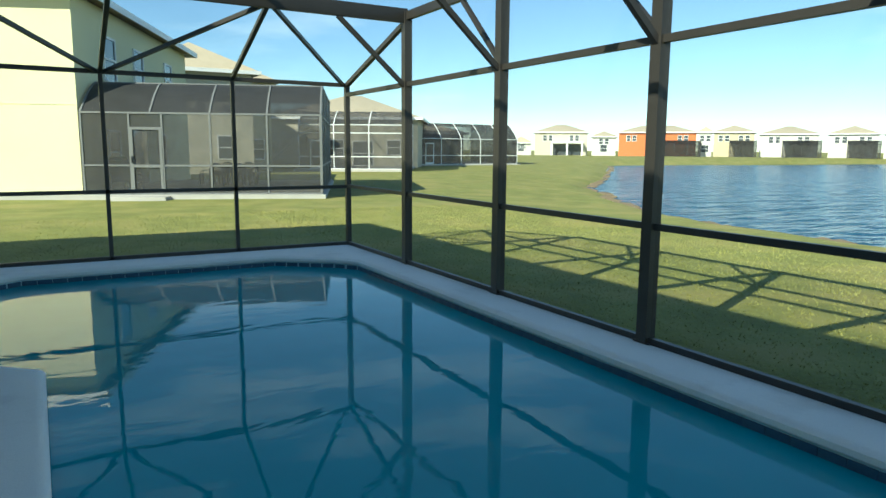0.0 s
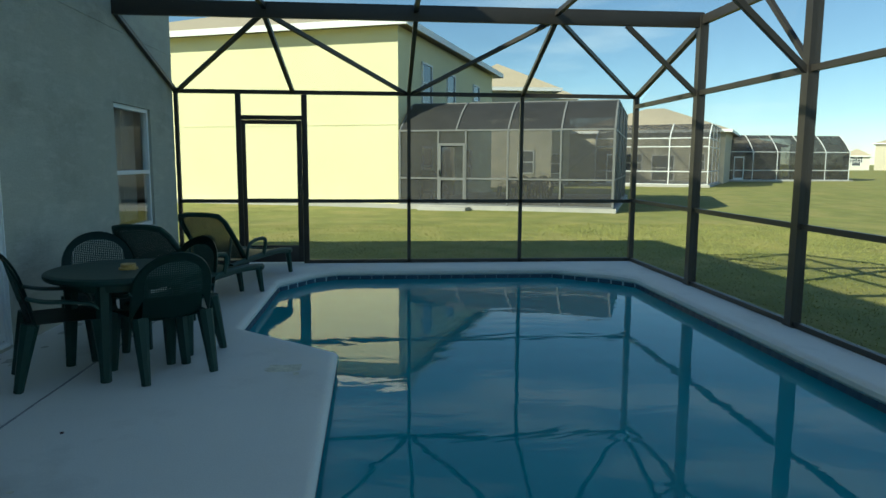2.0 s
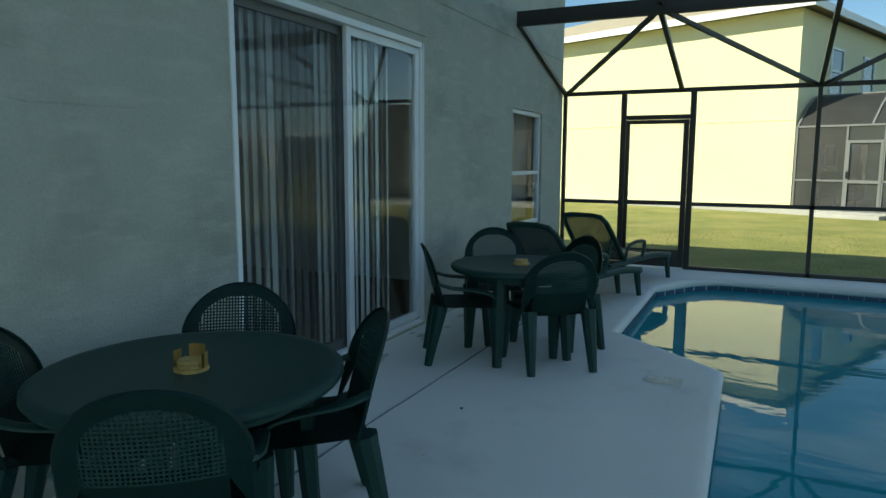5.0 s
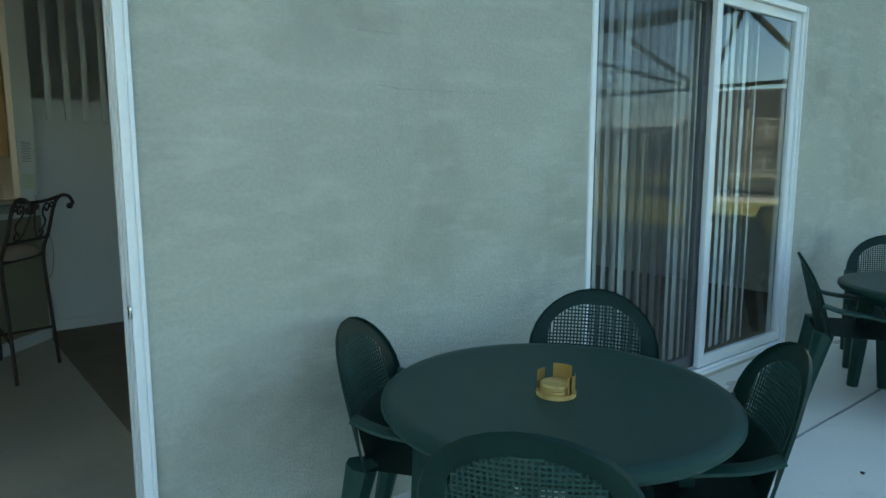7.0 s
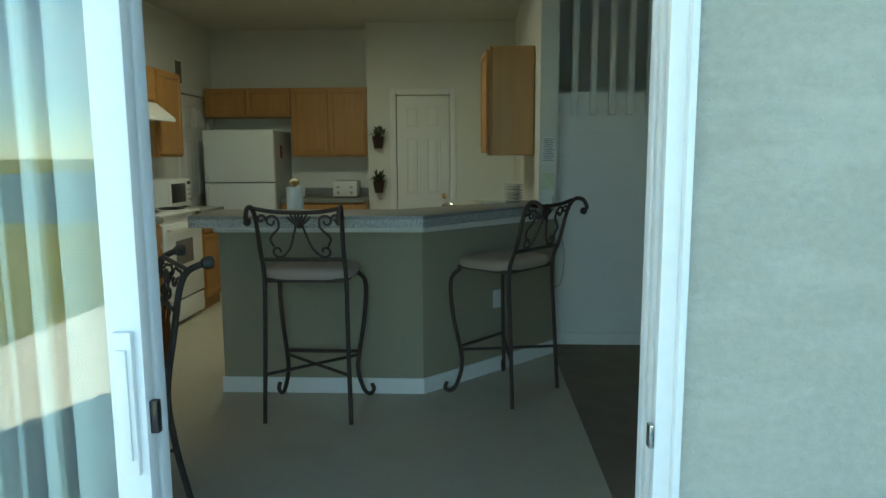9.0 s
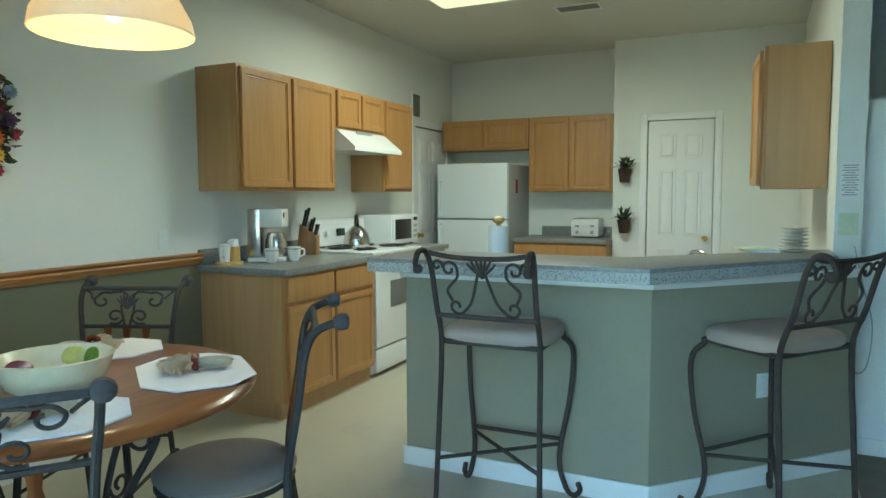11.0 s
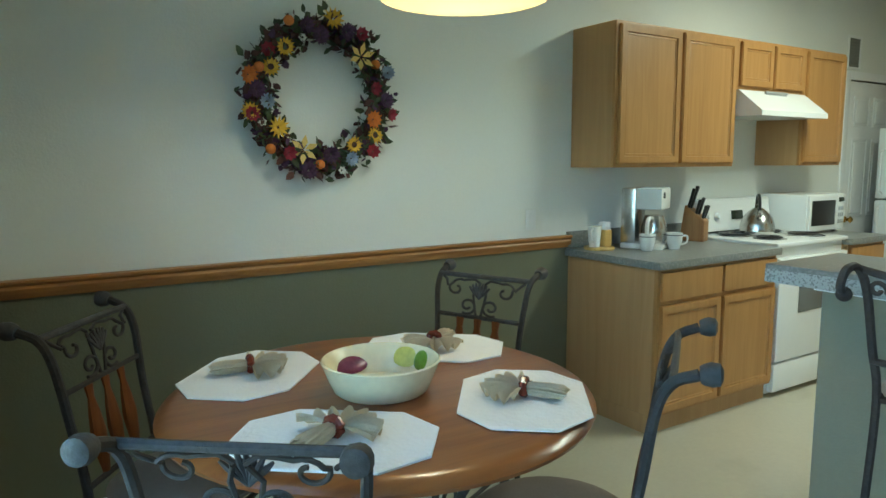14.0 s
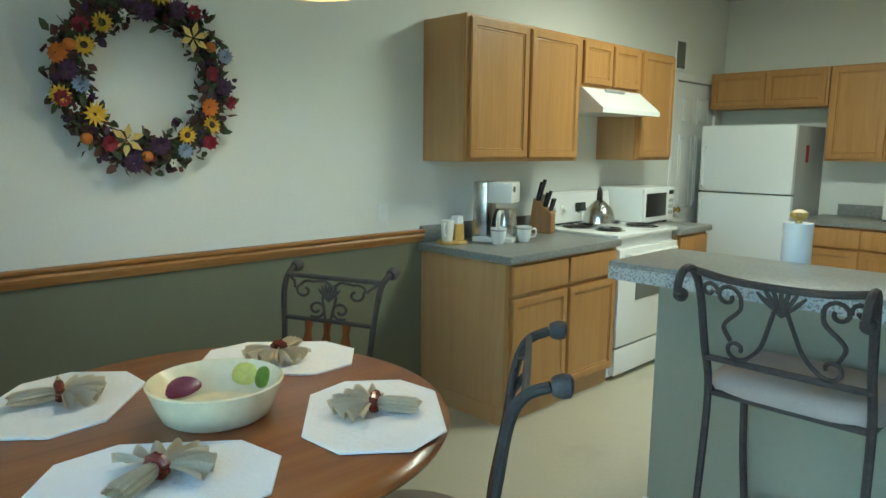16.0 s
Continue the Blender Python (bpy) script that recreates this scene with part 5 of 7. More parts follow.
part("meeting_rail", boxed((-0.09, WIN[0] + 0.05, 1.295), (-0.025, WIN[1] - 0.05, 1.34), 0.003), "whitealu", win)
part("window_sill", boxed((-0.12, WIN[0], 0.62), (0.03, WIN[1], 0.66), 0.006), "stucco", win)
for x, za, zb in ((-0.067, 1.34, 2.03), (-0.047, 0.71, 1.295)):
    pane("pane", [(x, WIN[0] + 0.05, za), (x, WIN[1] - 0.05, za), (x, WIN[1] - 0.05, zb), (x, WIN[0] + 0.05, zb)], "glass", win).visible_shadow = False
b = B()
shell(b, [[(-0.22 + 0.02 * math.sin(k * 1.3), WIN[0] + 0.02 + 1.10 * k / 40, z) for k in range(41)] for z in (0.72, 2.06)], 0.004)
solid("curtain", b, "curtain", "pale pleated curtain behind the window", "curtain")
b = B()
bx(b, (-2.2, 7.0, KZ - 0.2), (-0.086, 9.41, KZ))
bx(b, (-2.2, 7.0, CEIL), (-0.086, 9.41, CEIL + 0.1))
bx(b, (-2.3, 7.0, KZ), (-2.2, 9.41, CEIL))
bx(b, (-2.2, 6.99, KZ), (-0.10, 7.02, CEIL))
solid("wall_bedroom", b, "darkroom", "plain walls of the room behind the window", "wall", "structure")


def blinds(name, label, x, ys, tilt, z0, z1, w=0.088):
    th = thing(name, label, "blinds", pose(x, 0, 0))
    b = B()
    shell(b, [[(0.006 * math.cos(u * 1.57), u * w / 2, z) for u in (-1, -0.5, 0, 0.5, 1)] for z in (z0, z1)], 0.0015)
    me = mesh_of("vane", b, "blind")
    for y in ys:
        share("vane", me, th, pose(0, y, 0, 0, 0, tilt + random.uniform(-5, 5)))
    part("headrail", boxed((-0.03, min(ys) - 0.06, z1 + 0.005), (0.03, max(ys) + 0.06, z1 + 0.05), 0.004), "trim", th)


blinds("vertical_blinds", "pale vertical vinyl blinds behind the living room door", -0.19, [2.96 + 0.082 * k for k in range(25)], 18, 0.10, 2.42)
blinds("vertical_blinds", "white vertical blinds drawn aside at the kitchen door", -0.156, [-0.356 - 0.013 * k for k in range(27)], 48, 0.10, 2.42, 0.076)


# ---- doors inside ----
def panel_door(name, label, w, h, mat, m, knob_side=1, knob=True):
    """White six-panel door in its casing; front looks along +y of its pose, x from 0 to w."""
    d = thing(name, label, "door", m, kind="structure")
    b = B()
    bx(b, (0, -0.035, 0.005), (w, 0.0, h), 0.002)
    leaf = part("leaf", b, mat, d)
    pw = (w - 0.10 * 2 - 0.07) / 2
    for row, (z0, z1) in enumerate(((0.22, 0.82), (0.95, 1.58), (1.68, 1.92))):
        for c in range(2):
            x0 = 0.10 + c * (pw + 0.07)
            b = B()
            bx(b, (x0, 0.0005, z0), (x0 + pw, 0.003, z1))
            bx(b, (x0 + 0.028, 0.0035, z0 + 0.028), (x0 + pw - 0.028, 0.013, z1 - 0.028), 0.008)
            for lo, hi in (((x0, 0.0035, z0), (x0 + 0.012, 0.009, z1)), ((x0 + pw - 0.012, 0.0035, z0), (x0 + pw, 0.009, z1)), ((x0 + 0.012, 0.0035, z0), (x0 + pw - 0.012, 0.009, z0 + 0.012)), ((x0 + 0.012, 0.0035, z1 - 0.012), (x0 + pw - 0.012, 0.009, z1))):
                bx(b, lo, hi, 0.002)
            part("panel", b, mat, leaf)
    b = B()
    for lo, hi in (((-0.075, 0.002, 0), (-0.008, 0.022, h + 0.075)), ((w + 0.008, 0.002, 0), (w + 0.075, 0.022, h + 0.075)), ((-0.008, 0.002, h + 0.008), (w + 0.008, 0.022, h + 0.075))):
        bx(b, lo, hi, 0.005)
    part("casing", b, "trim", d)
    if knob:
        b = B()
        x = w - 0.06 if knob_side > 0 else 0.06
        sweep(b, [(x, 0.002, 0.93), (x, 0.012, 0.93), (x, 0.03, 0.93), (x, 0.04, 0.93), (x, 0.055, 0.93), (x, 0.068, 0.93)], [0.028, 0.028, 0.010, 0.014, 0.028, 0.016], 12)
        part("knob", b, "brass", leaf)
    return d


panel_door("door_pantry", "white six-panel pantry door", 0.585, 2.035, "trim", pose(PX - 0.01, PD[1] - 0.007, KZ, 0, 0, -90), -1)
gd = panel_door("door_garage", "white panelled door with a brass knob beside the refrigerator", 0.745, 2.035, "trim", pose(DX[0] + 0.007, WY - 0.01, KZ, 0, 0, 0), 1)


def grille(name, label, m, w, h, n):
    g = thing(name, label, "air vent", m)
    b = B()
    for lo, hi in (((-w / 2, -h / 2, 0), (w / 2, -h / 2 + 0.02, 0.01)), ((-w / 2, h / 2 - 0.02, 0), (w / 2, h / 2, 0.01)), ((-w / 2, -h / 2 + 0.02, 0), (-w / 2 + 0.02, h / 2 - 0.02, 0.01)), ((w / 2 - 0.02, -h / 2 + 0.02, 0), (w / 2, h / 2 - 0.02, 0.01))):
        bx(b, lo, hi, 0.002)
    part("frame", b, "trim", g)
    part("backing", boxed((-w / 2 + 0.02, -h / 2 + 0.02, 0.0), (w / 2 - 0.02, h / 2 - 0.02, 0.002)), "vent", g)
    me = mesh_of("slat", boxed((-w / 2 + 0.02, -0.006, 0.003), (w / 2 - 0.02, 0.004, 0.006)), "vent")
    for k in range(n):
        share("slat", me, g, pose(0, -h / 2 + 0.03 + (h - 0.06) * k / (n - 1), 0.001, 25, 0, 0))


grille("wall_vent", "grey return air grille above the door", pose(-5.95, WY + 0.001, 2.30, -90, 0, 0), 0.20, 0.26, 9)
grille("ceiling_vent", "dark ceiling air vent in the kitchen", pose(-5.17, -0.83, CEIL - 0.001, 180, 0, 0), 0.20, 0.36, 10)
tub = thing("ceiling_light", "glowing fluorescent ceiling light box", "ceiling light", pose(-4.19, -1.02, 0))
part("frame", boxed((-0.24, -0.65, CEIL - 0.05), (0.24, 0.65, CEIL - 0.001), 0.01), "trim", tub)
b = B()
bx(b, (-0.22, -0.63, CEIL - 0.115), (0.22, 0.63, CEIL - 0.05), 0.03)
part("diffuser", b, "tube", tub, "glowing acrylic diffuser")


# ---- patio furniture ----
def back_point(u, z):
    """A point of the armchair's curved, leaning back: u across, z up."""
    return Vector((u, -0.215 - 0.25 * (z - 0.40) + 0.75 * u * u, z))


def plastic_chair(m, label):
    """Green moulded resin armchair with a rounded lattice back; its front looks along +y."""
    c = thing("garden_chair", label, "chair", m, "green garden chairs")
    arch = lambda w, h, zb: [(-w, zb)] + [(-w * math.cos(radians(a)), zb + (h - zb) * (0.45 + 0.55 * math.sin(radians(a)))) for a in range(0, 181, 12)] + [(w, zb)]
    o, i = arch(0.275, 0.865, 0.40), arch(0.195, 0.80, 0.56)
    b = B()
    shell(b, [[back_point(u, z) for u, z in o], [back_point(u * 0.87 + p[0] * 0.13, z * 0.87 + p[1] * 0.13) + Vector((0, -0.012, 0)) for (u, z), p in zip(o, i)], [back_point(u, z) for u, z in i]], 0.016)
    part("back_frame", b, "greenrim", c)
    b = B()
    shell(b, [[back_point(u, z) for u in (-0.2, -0.1, 0, 0.1, 0.2)] for z in (0.40, 0.48, 0.57)], 0.012)
    part("lower_back", b, "green", c)
    top = lambda u: 0.56 + (0.80 - 0.56) * (0.45 + 0.55 * math.sqrt(max(0, 1 - (u / 0.195) ** 2)))
    b = B()
    for k in range(-13, 14):
        u = k * 0.0145
        sweep(b, [back_point(u, 0.56 + (top(u) - 0.56) * t / 5) for t in range(6)], 0.0040, 4, caps=False)
    for k in range(17):
        z = 0.565 + 0.0145 * k
        us = [u * 0.0195 for u in range(-10, 11) if top(u * 0.0195) >= z]
        if len(us) > 1:
            sweep(b, [back_point(u, z) for u in us], 0.0040, 4, caps=False)
    part("back_lattice", b, "green", c)
    b = B()
    rows = []
    for j in range(8):
        y = -0.23 + 0.47 * j / 7
        rows.append([(x * (0.24 + 0.03 * j / 7), y, 0.425 - 0.02 * (1 - x * x) + (0.012 if j > 5 else 0) * (1 - (j - 5) * 0.9) - (0.02 if j == 7 else 0)) for x in (-1, -0.75, -0.4, 0, 0.4, 0.75, 1)])
    shell(b, rows, 0.02)
    part("seat", b, "green", c)
    for s in (-1, 1):
        b = B()
        sweep(b, [(s * 0.255, 0.19, 0.43), (s * 0.262, 0.20, 0.22), (s * 0.272, 0.21, 0.0)], [0.056, 0.043, 0.030], 8)
        part("leg", b, "green", c)
        b = B()
        sweep(b, [(s * 0.22, -0.20, 0.43), (s * 0.225, -0.245, 0.22), (s * 0.23, -0.29, 0.0)], [0.056, 0.042, 0.029], 8)
        part("leg", b, "green", c)
        b = B()
        sweep(b, smooth_line([back_point(s * 0.255, 0.60), (s * 0.266, -0.12, 0.572), (s * 0.272, 0.03, 0.555), (s * 0.272, 0.14, 0.532), (s * 0.264, 0.19, 0.48), (s * 0.255, 0.19, 0.43)], 6), 0.031, 8, 0.45)
        part("armrest", b, "greenrim", c)
    return c


def plastic_table(m, label, r):
    t = thing("garden_table", label, "table", m, "green garden tables")
    b = B()
    lathe(b, [(0, 0.70), (0.03, 0.70), (0.032, 0.697), (r - 0.06, 0.697), (r - 0.04, 0.701), (r - 0.012, 0.699), (r, 0.690), (r + 0.002, 0.672), (r - 0.01, 0.655), (r - 0.016, 0.668), (0.1, 0.676), (0, 0.676)], 48)
    part("tabletop", b, "green", t)
    b = B()
    lathe(b, [(r * 0.78, 0.60), (r * 0.80, 0.60), (r * 0.80, 0.675), (r * 0.78, 0.675)], 32)
    part("apron", b, "green", t)
    for k in range(4):
        a = radians(45 + 90 * k)
        b = B()
        d = Vector((math.cos(a), math.sin(a), 0))
        sweep(b, [d * r * 0.72 + Vector((0, 0, 0.66)), d * r * 0.76 + Vector((0, 0, 0.3)), d * r * 0.80], [0.052, 0.044, 0.034], 6)
        part("leg", b, "green", t)
    return t


plastic_table(pose(0.875, 1.70, 0, 0, 0, 8) @ Matrix.Diagonal((1, 1, 1.02, 1)), "round dark green plastic garden table beside the wall", 0.548)
plastic_table(pose(1.06, 4.72, 0, 0, 0, -45), "round dark green plastic garden table near the pool", 0.50)


def chair_at(tx, ty, cx, cy, label, turn=0.0):
    """tx, ty: the middle of the chair's top edge; it looks towards cx, cy."""
    d = Vector((cx - tx, cy - ty)).normalized()
    d.rotate(Matrix.Rotation(radians(turn), 2))
    p = Vector((tx, ty)) + d * 0.32
    return plastic_chair(facing(p.x, p.y, 0, d.x, d.y), label)


lab = "dark green moulded plastic armchair at a garden table"
chair_at(0.19, 1.362, 0.87, 1.69, lab, 13)
chair_at(0.405, 2.48, 0.87, 1.71, lab)
chair_at(1.345, 2.27, 0.72, 1.71, lab)
chair_at(1.275, 1.15, 0.84, 1.71, lab)
lab2 = "dark green moulded plastic armchair at the poolside table"
chair_at(0.46, 4.33, 1.06, 4.66, lab2)
chair_at(1.545, 4.35, 1.02, 5.0, lab2)
chair_at(0.49, 5.68, 0.95, 4.80, lab2)
far_chair = chair_at(1.46, 5.30, 1.02, 4.72, lab2)


def coasters(x, y, z, m_turn, label, sides=True):
    c = thing("coaster_holder", label, "coasters", pose(x, y, z, 0, 0, m_turn))
    b = B()
    lathe(b, [(0, 0), (0.062, 0), (0.062, 0.012), (0, 0.012)], 28)
    part("base", b, "bamboo", c)
    for k in range(4):
        b = B()
        rows = [[((0.058 + 0.001 * k) * math.cos(radians(a)), 0.058 * math.sin(radians(a)), zz) for a in range(-32 + 90 * k, 33 + 90 * k, 8)] for zz in (0.0125, 0.07 + 0.012 * (k % 2))]
        shell(b, rows, 0.007)
        if sides and k != 3:
            part("holder_side", b, "bamboo", c)
        else:
            b.free()
    for k in range(3):
        b = B()
        lathe(b, [(0, 0.0125 + 0.009 * k), (0.048, 0.0125 + 0.009 * k), (0.05, 0.016 + 0.009 * k), (0.048, 0.021 + 0.009 * k), (0, 0.021 + 0.009 * k)], 24)
        part("coaster", b, "bamboo", c)


coasters(0.89, 1.68, 0.7115, 20, "round bamboo coasters in a holder on the garden table")
coasters(1.10, 4.70, 0.697, 70, "low round stack of bamboo coasters on the poolside table", False)


def lounger(m, label):
    """Green resin chaise longue with a raised mesh back; foot end along +y."""
    l = thing("sun_lounger", label, "sun lounger", m, "sun loungers")
    W = 0.29
    for s in (-1, 1):
        b = B()
        sweep(b, smooth_line([(s * W, -0.55, 0.30), (s * W, -0.1, 0.33), (s * W, 0.6, 0.33), (s * W, 1.02, 0.29), (s * (W - 0.03), 1.12, 0.27)], 5), 0.032, 8, 1.2)
        part("side_rail", b, "green", l)
        for y in (-0.40, 0.98):
            b = B()
            sweep(b, [(s * W, y, 0.30), (s * (W + 0.01), y + 0.02, 0.15), (s * (W + 0.02), y + 0.04, 0.0)], [0.04, 0.034, 0.028], 6)
            part("leg", b, "green", l)
        b = B()
        sweep(b, smooth_line([(s * (W + 0.02), -0.22, 0.34), (s * (W + 0.04), -0.20, 0.50), (s * (W + 0.045), -0.05, 0.545), (s * (W + 0.045), 0.18, 0.54), (s * (W + 0.04), 0.23, 0.47), (s * (W + 0.02), 0.22, 0.34)], 5), 0.026, 8, 0.7)
        part("armrest", b, "greenrim", l)
    b = B()
    sweep(b, [(-W + 0.03, 1.12, 0.27), (W - 0.03, 1.12, 0.27)], 0.03, 8)
    part("foot_rail", b, "green", l)
    b = B()
    rows = [[(u * (W - 0.025), y, z - 0.012 * (1 - u * u)) for u in (-1, -0.5, 0, 0.5, 1)] for y, z in ((-0.18, 0.335), (0.1, 0.345), (0.5, 0.345), (0.85, 0.325), (1.1, 0.285))]
    shell(b, rows, 0.012)
    part("seat_panel", b, "greenrim", l)
    bp = lambda u, t: Vector((u, -0.18 - 0.50 * t, 0.34 + 0.58 * t - 0.04 * t * t))
    b = B()
    path = [bp(-0.27, 0.0), bp(-0.27, 0.3), bp(-0.265, 0.6), bp(-0.255, 0.85), bp(-0.22, 0.97), bp(-0.12, 1.0), bp(0.12, 1.0), bp(0.22, 0.97), bp(0.255, 0.85), bp(0.265, 0.6), bp(0.27, 0.3), bp(0.27, 0.0)]
    sweep(b, path, 0.032, 8, 0.8, (0, 1, 1))
    part("back_frame", b, "green", l)
    b = B()
    for k in range(-15, 16):
        sweep(b, [bp(k * 0.016, 0.02), bp(k * 0.016, 0.97)], 0.0046, 4, caps=False)
    for k in range(36):
        sweep(b, [bp(-0.245, 0.02 + k * 0.0265), bp(0.245, 0.02 + k * 0.0265)], 0.0046, 4, caps=False)
    part("back_mesh", b, "green", l)
    for s in (-1, 1):
        b = B()
        sweep(b, [bp(s * 0.24, 0.5), (s * 0.24, -0.52, 0.30)], 0.014, 6)
        part("back_prop", b, "green", l)
    return l


L1 = lounger(facing(1.08, 7.92, 0, 0.26, 0.966), "dark green resin sun lounger with a raised mesh back")
copy_thing(L1, facing(0.94, 6.52, 0, 0.28, 0.96))
# the neighbour's patio set, behind the screens
for x, y, a in ((2.4, 6.2, 90), (3.0, 7.2, 180), (3.8, 7.2, 170), (4.6, 6.3, -90), (3.0, 5.2, 10), (3.9, 5.1, -5)):
    cc = copy_thing(far_chair, NB @ pose(x, y, 0.036, 0, 0, a))
    tagged(cc, "dark patio chair on the neighbour's screened terrace", "chair", "neighbour's patio chairs")
tagged(plastic_table(NB @ pose(3.5, 6.2, 0.036), "round dark patio table on the neighbour's terrace", 0.62), "round dark patio table on the neighbour's terrace", "table", "neighbour's patio tables")
for k in range(3):
    tagged(copy_thing(L1, NB @ pose(0.75, 1.4 + 0.05 * k, 0.036 + 0.12 * k, 0, 0, 2 * k)), "grey sun lounger in a stack on the neighbour's terrace", "sun lounger", "stacked loungers")


# ---- kitchen cabinets ----
def cab_door(x0, x1, z0, z1):
    """Recessed-panel door seen from +y, front at y = 0 .. 0.02, in one piece."""
    b = B()
    bx(b, (x0, 0, z0), (x1, 0.02, z1))
    es = [e for e in b.edges if all(v.co.y > 0.019 for v in e.verts)]
    bmesh.ops.bevel(b, geom=es, offset=0.005, segments=2, affect="EDGES")
    front = max(b.faces, key=lambda f: f.calc_center_median().y + f.calc_area())
    for th, dep in ((0.048, 0.0), (0.004, -0.008), (0.013, 0.003), (0.004, -0.004)):
        bmesh.ops.inset_individual(b, faces=[front], thickness=th, depth=dep)
    return b


def cabinet(label, m, w, depth, z0, z1, doors, drawers=False, toe=0.0, side_mat="oakside"):
    """A cabinet with its back at y = 0 and its front towards +y, x from 0 to w."""
    c = thing("wall_cabinet" if not drawers else "base_cabinet", label, "cabinet", m)
    b = B()
    bx(b, (0, 0.002, z0 + toe), (w, depth - 0.02, z1), 0.002)
    part("carcass", b, side_mat, c)
    if toe:
        part("toe_kick", boxed((0, 0.002, z0), (w, depth - 0.035, z0 + toe - 0.001)), side_mat, c)
    fr = B()
    st = 0.035
    for lo, hi in (((0, depth - 0.0195, z0 + toe), (st, depth, z1)), ((w - st, depth - 0.0195, z0 + toe), (w, depth, z1)), ((st, depth - 0.0195, z0 + toe), (w - st, depth, z0 + toe + st)), ((st, depth - 0.0195, z1 - st), (w - st, depth, z1))):
        bx(fr, lo, hi, 0.002)
    if drawers:
        bx(fr, (st, depth - 0.0195, z1 - 0.196), (w - st, depth, z1 - 0.155), 0.002)
    for k in range(1, doors):
        for lo_z, hi_z in ((z0 + toe + st, z1 - 0.196), (z1 - 0.155, z1 - st)) if drawers else ((z0 + toe + st, z1 - st),):
            bx(fr, (w * k / doors - 0.022, depth - 0.0195, lo_z), (w * k / doors + 0.022, depth, hi_z), 0.002)
    part("face_frame", fr, "oak", c)
    n = doors
    gap = 0.022
    dw = (w - 2 * 0.02 - gap * (n - 1)) / n
    for k in range(n):
        x0 = 0.02 + k * (dw + gap)
        top = z1 - 0.018
        if drawers:
            b = boxed((x0, 0, top - 0.145), (x0 + dw, 0.02, top), 0.006)
            part("drawer_front", b, "oak", c).matrix_basis = pose(0, depth + 0.001, 0)
            top -= 0.17
        part("door", cab_door(x0, x0 + dw, z0 + toe + 0.02, top), "oak", c).matrix_basis = pose(0, depth + 0.001, 0)
    return c


SW = lambda x: pose(x, WY, 0)            # along the south wall, front towards +y
cabinet("honey oak two-door wall cabinet over the coffee maker", SW(-3.985), 1.025, 0.325, 1.425, 2.185, 2)
cabinet("small honey oak wall cabinet above the range hood", SW(-4.705), 0.715, 0.325, 1.885, 2.185, 2)
cabinet("narrow honey oak wall cabinet beside the range hood", SW(-5.215), 0.505, 0.325, 1.425, 2.185, 1)
cabinet("honey oak base cabinet with two drawers and doors", SW(-3.97), 1.02, 0.65, KZ, 0.92, 2, True, 0.10)
cabinet("narrow honey oak base cabinet beside the range", SW(-5.215), 0.455, 0.65, KZ, 0.92, 1, True, 0.10)
WW = lambda y: pose(FXW, y, 0, 0, 0, -90)     # along the west wall, front towards +x
cabinet("honey oak wall cabinet over the refrigerator", WW(-1.665), 0.975, 0.325, 1.87, 2.185, 2)
cabinet("honey oak two-door wall cabinet over the toaster", WW(-0.80), 0.855, 0.325, 1.425, 2.185, 2)
cabinet("honey oak base cabinet with drawers under the toaster", WW(-0.80), 0.92, 0.60, KZ, 0.92, 2, True, 0.10)
side = cabinet("pale oak wall cabinet with its door ajar beside the bar", pose(-4.0, 0.838, 0, 0, 0, 180), 0.9, 0.33, 1.425, 2.215, 2)
for o in side.children:
    if o.name.startswith("door"):
        o.matrix_basis = pose(0, 0.334, 0, 0, 0, 5)
        break


def worktop(label, lo, hi, splash):
    w = thing("worktop", label, "worktop")
    part("top", boxed(lo, hi, 0.006), "counter", w)
    part("backsplash", boxed(*splash, 0.004), "counter", w)


worktop("grey speckled laminate worktop with backsplash", (-3.972, WY + 0.001, 0.921), (-2.925, -1.985, 0.962), ((-3.972, WY + 0.001, 0.9625), (-2.935, WY + 0.022, 1.06)))
worktop("short grey laminate worktop beside the range", (-5.235, WY + 0.001, 0.921), (-4.748, -1.985, 0.962), ((-5.235, WY + 0.001, 0.9625), (-4.748, WY + 0.022, 1.06)))
worktop("grey laminate worktop below the toaster", (FXW + 0.001, -1.72, 0.921), (-6.22, -0.795, 0.962), ((FXW + 0.001, -1.60, 0.9625), (FXW + 0.022, -0.80, 1.06)))

# ---- range, hood, refrigerator ----
rg = thing("range", "white electric range with coil burners", "stove", pose(-4.745, WY, KZ))
RW = 0.765
part("body", boxed((0.002, 0.03, 0.02), (RW - 0.002, 0.62, 0.905), 0.004), "appl", rg)
od = part("oven_door", boxed((0.012, 0.6205, 0.22), (RW - 0.012, 0.665, 0.84), 0.008), "appl", rg)
part("oven_window", boxed((0.22, 0.6655, 0.50), (RW - 0.22, 0.670, 0.70), 0.003), "darkglass", od)
b = B()
sweep(b, [(0.08, 0.666, 0.80), (0.08, 0.70, 0.80), (RW - 0.08, 0.70, 0.80), (RW - 0.08, 0.666, 0.80)], 0.011, 8)
part("oven_handle", b, "appl", od)
part("drawer", boxed((0.012, 0.6205, 0.035), (RW - 0.012, 0.66, 0.205), 0.008), "appl", rg)
part("cooktop", boxed((-0.004, 0.03, 0.906), (RW + 0.004, 0.655, 0.93), 0.008), "appl", rg)
b = B()
prof = [(0.03, 0.9305), (0.13, 0.9305), (0.102, 1.145), (0.083, 1.16), (0.03, 1.16)]
lo = [b.verts.new((0.0, y, z)) for y, z in prof]
hi = [b.verts.new((RW, y, z)) for y, z in prof]
b.faces.new(lo)
b.faces.new(hi[::-1])
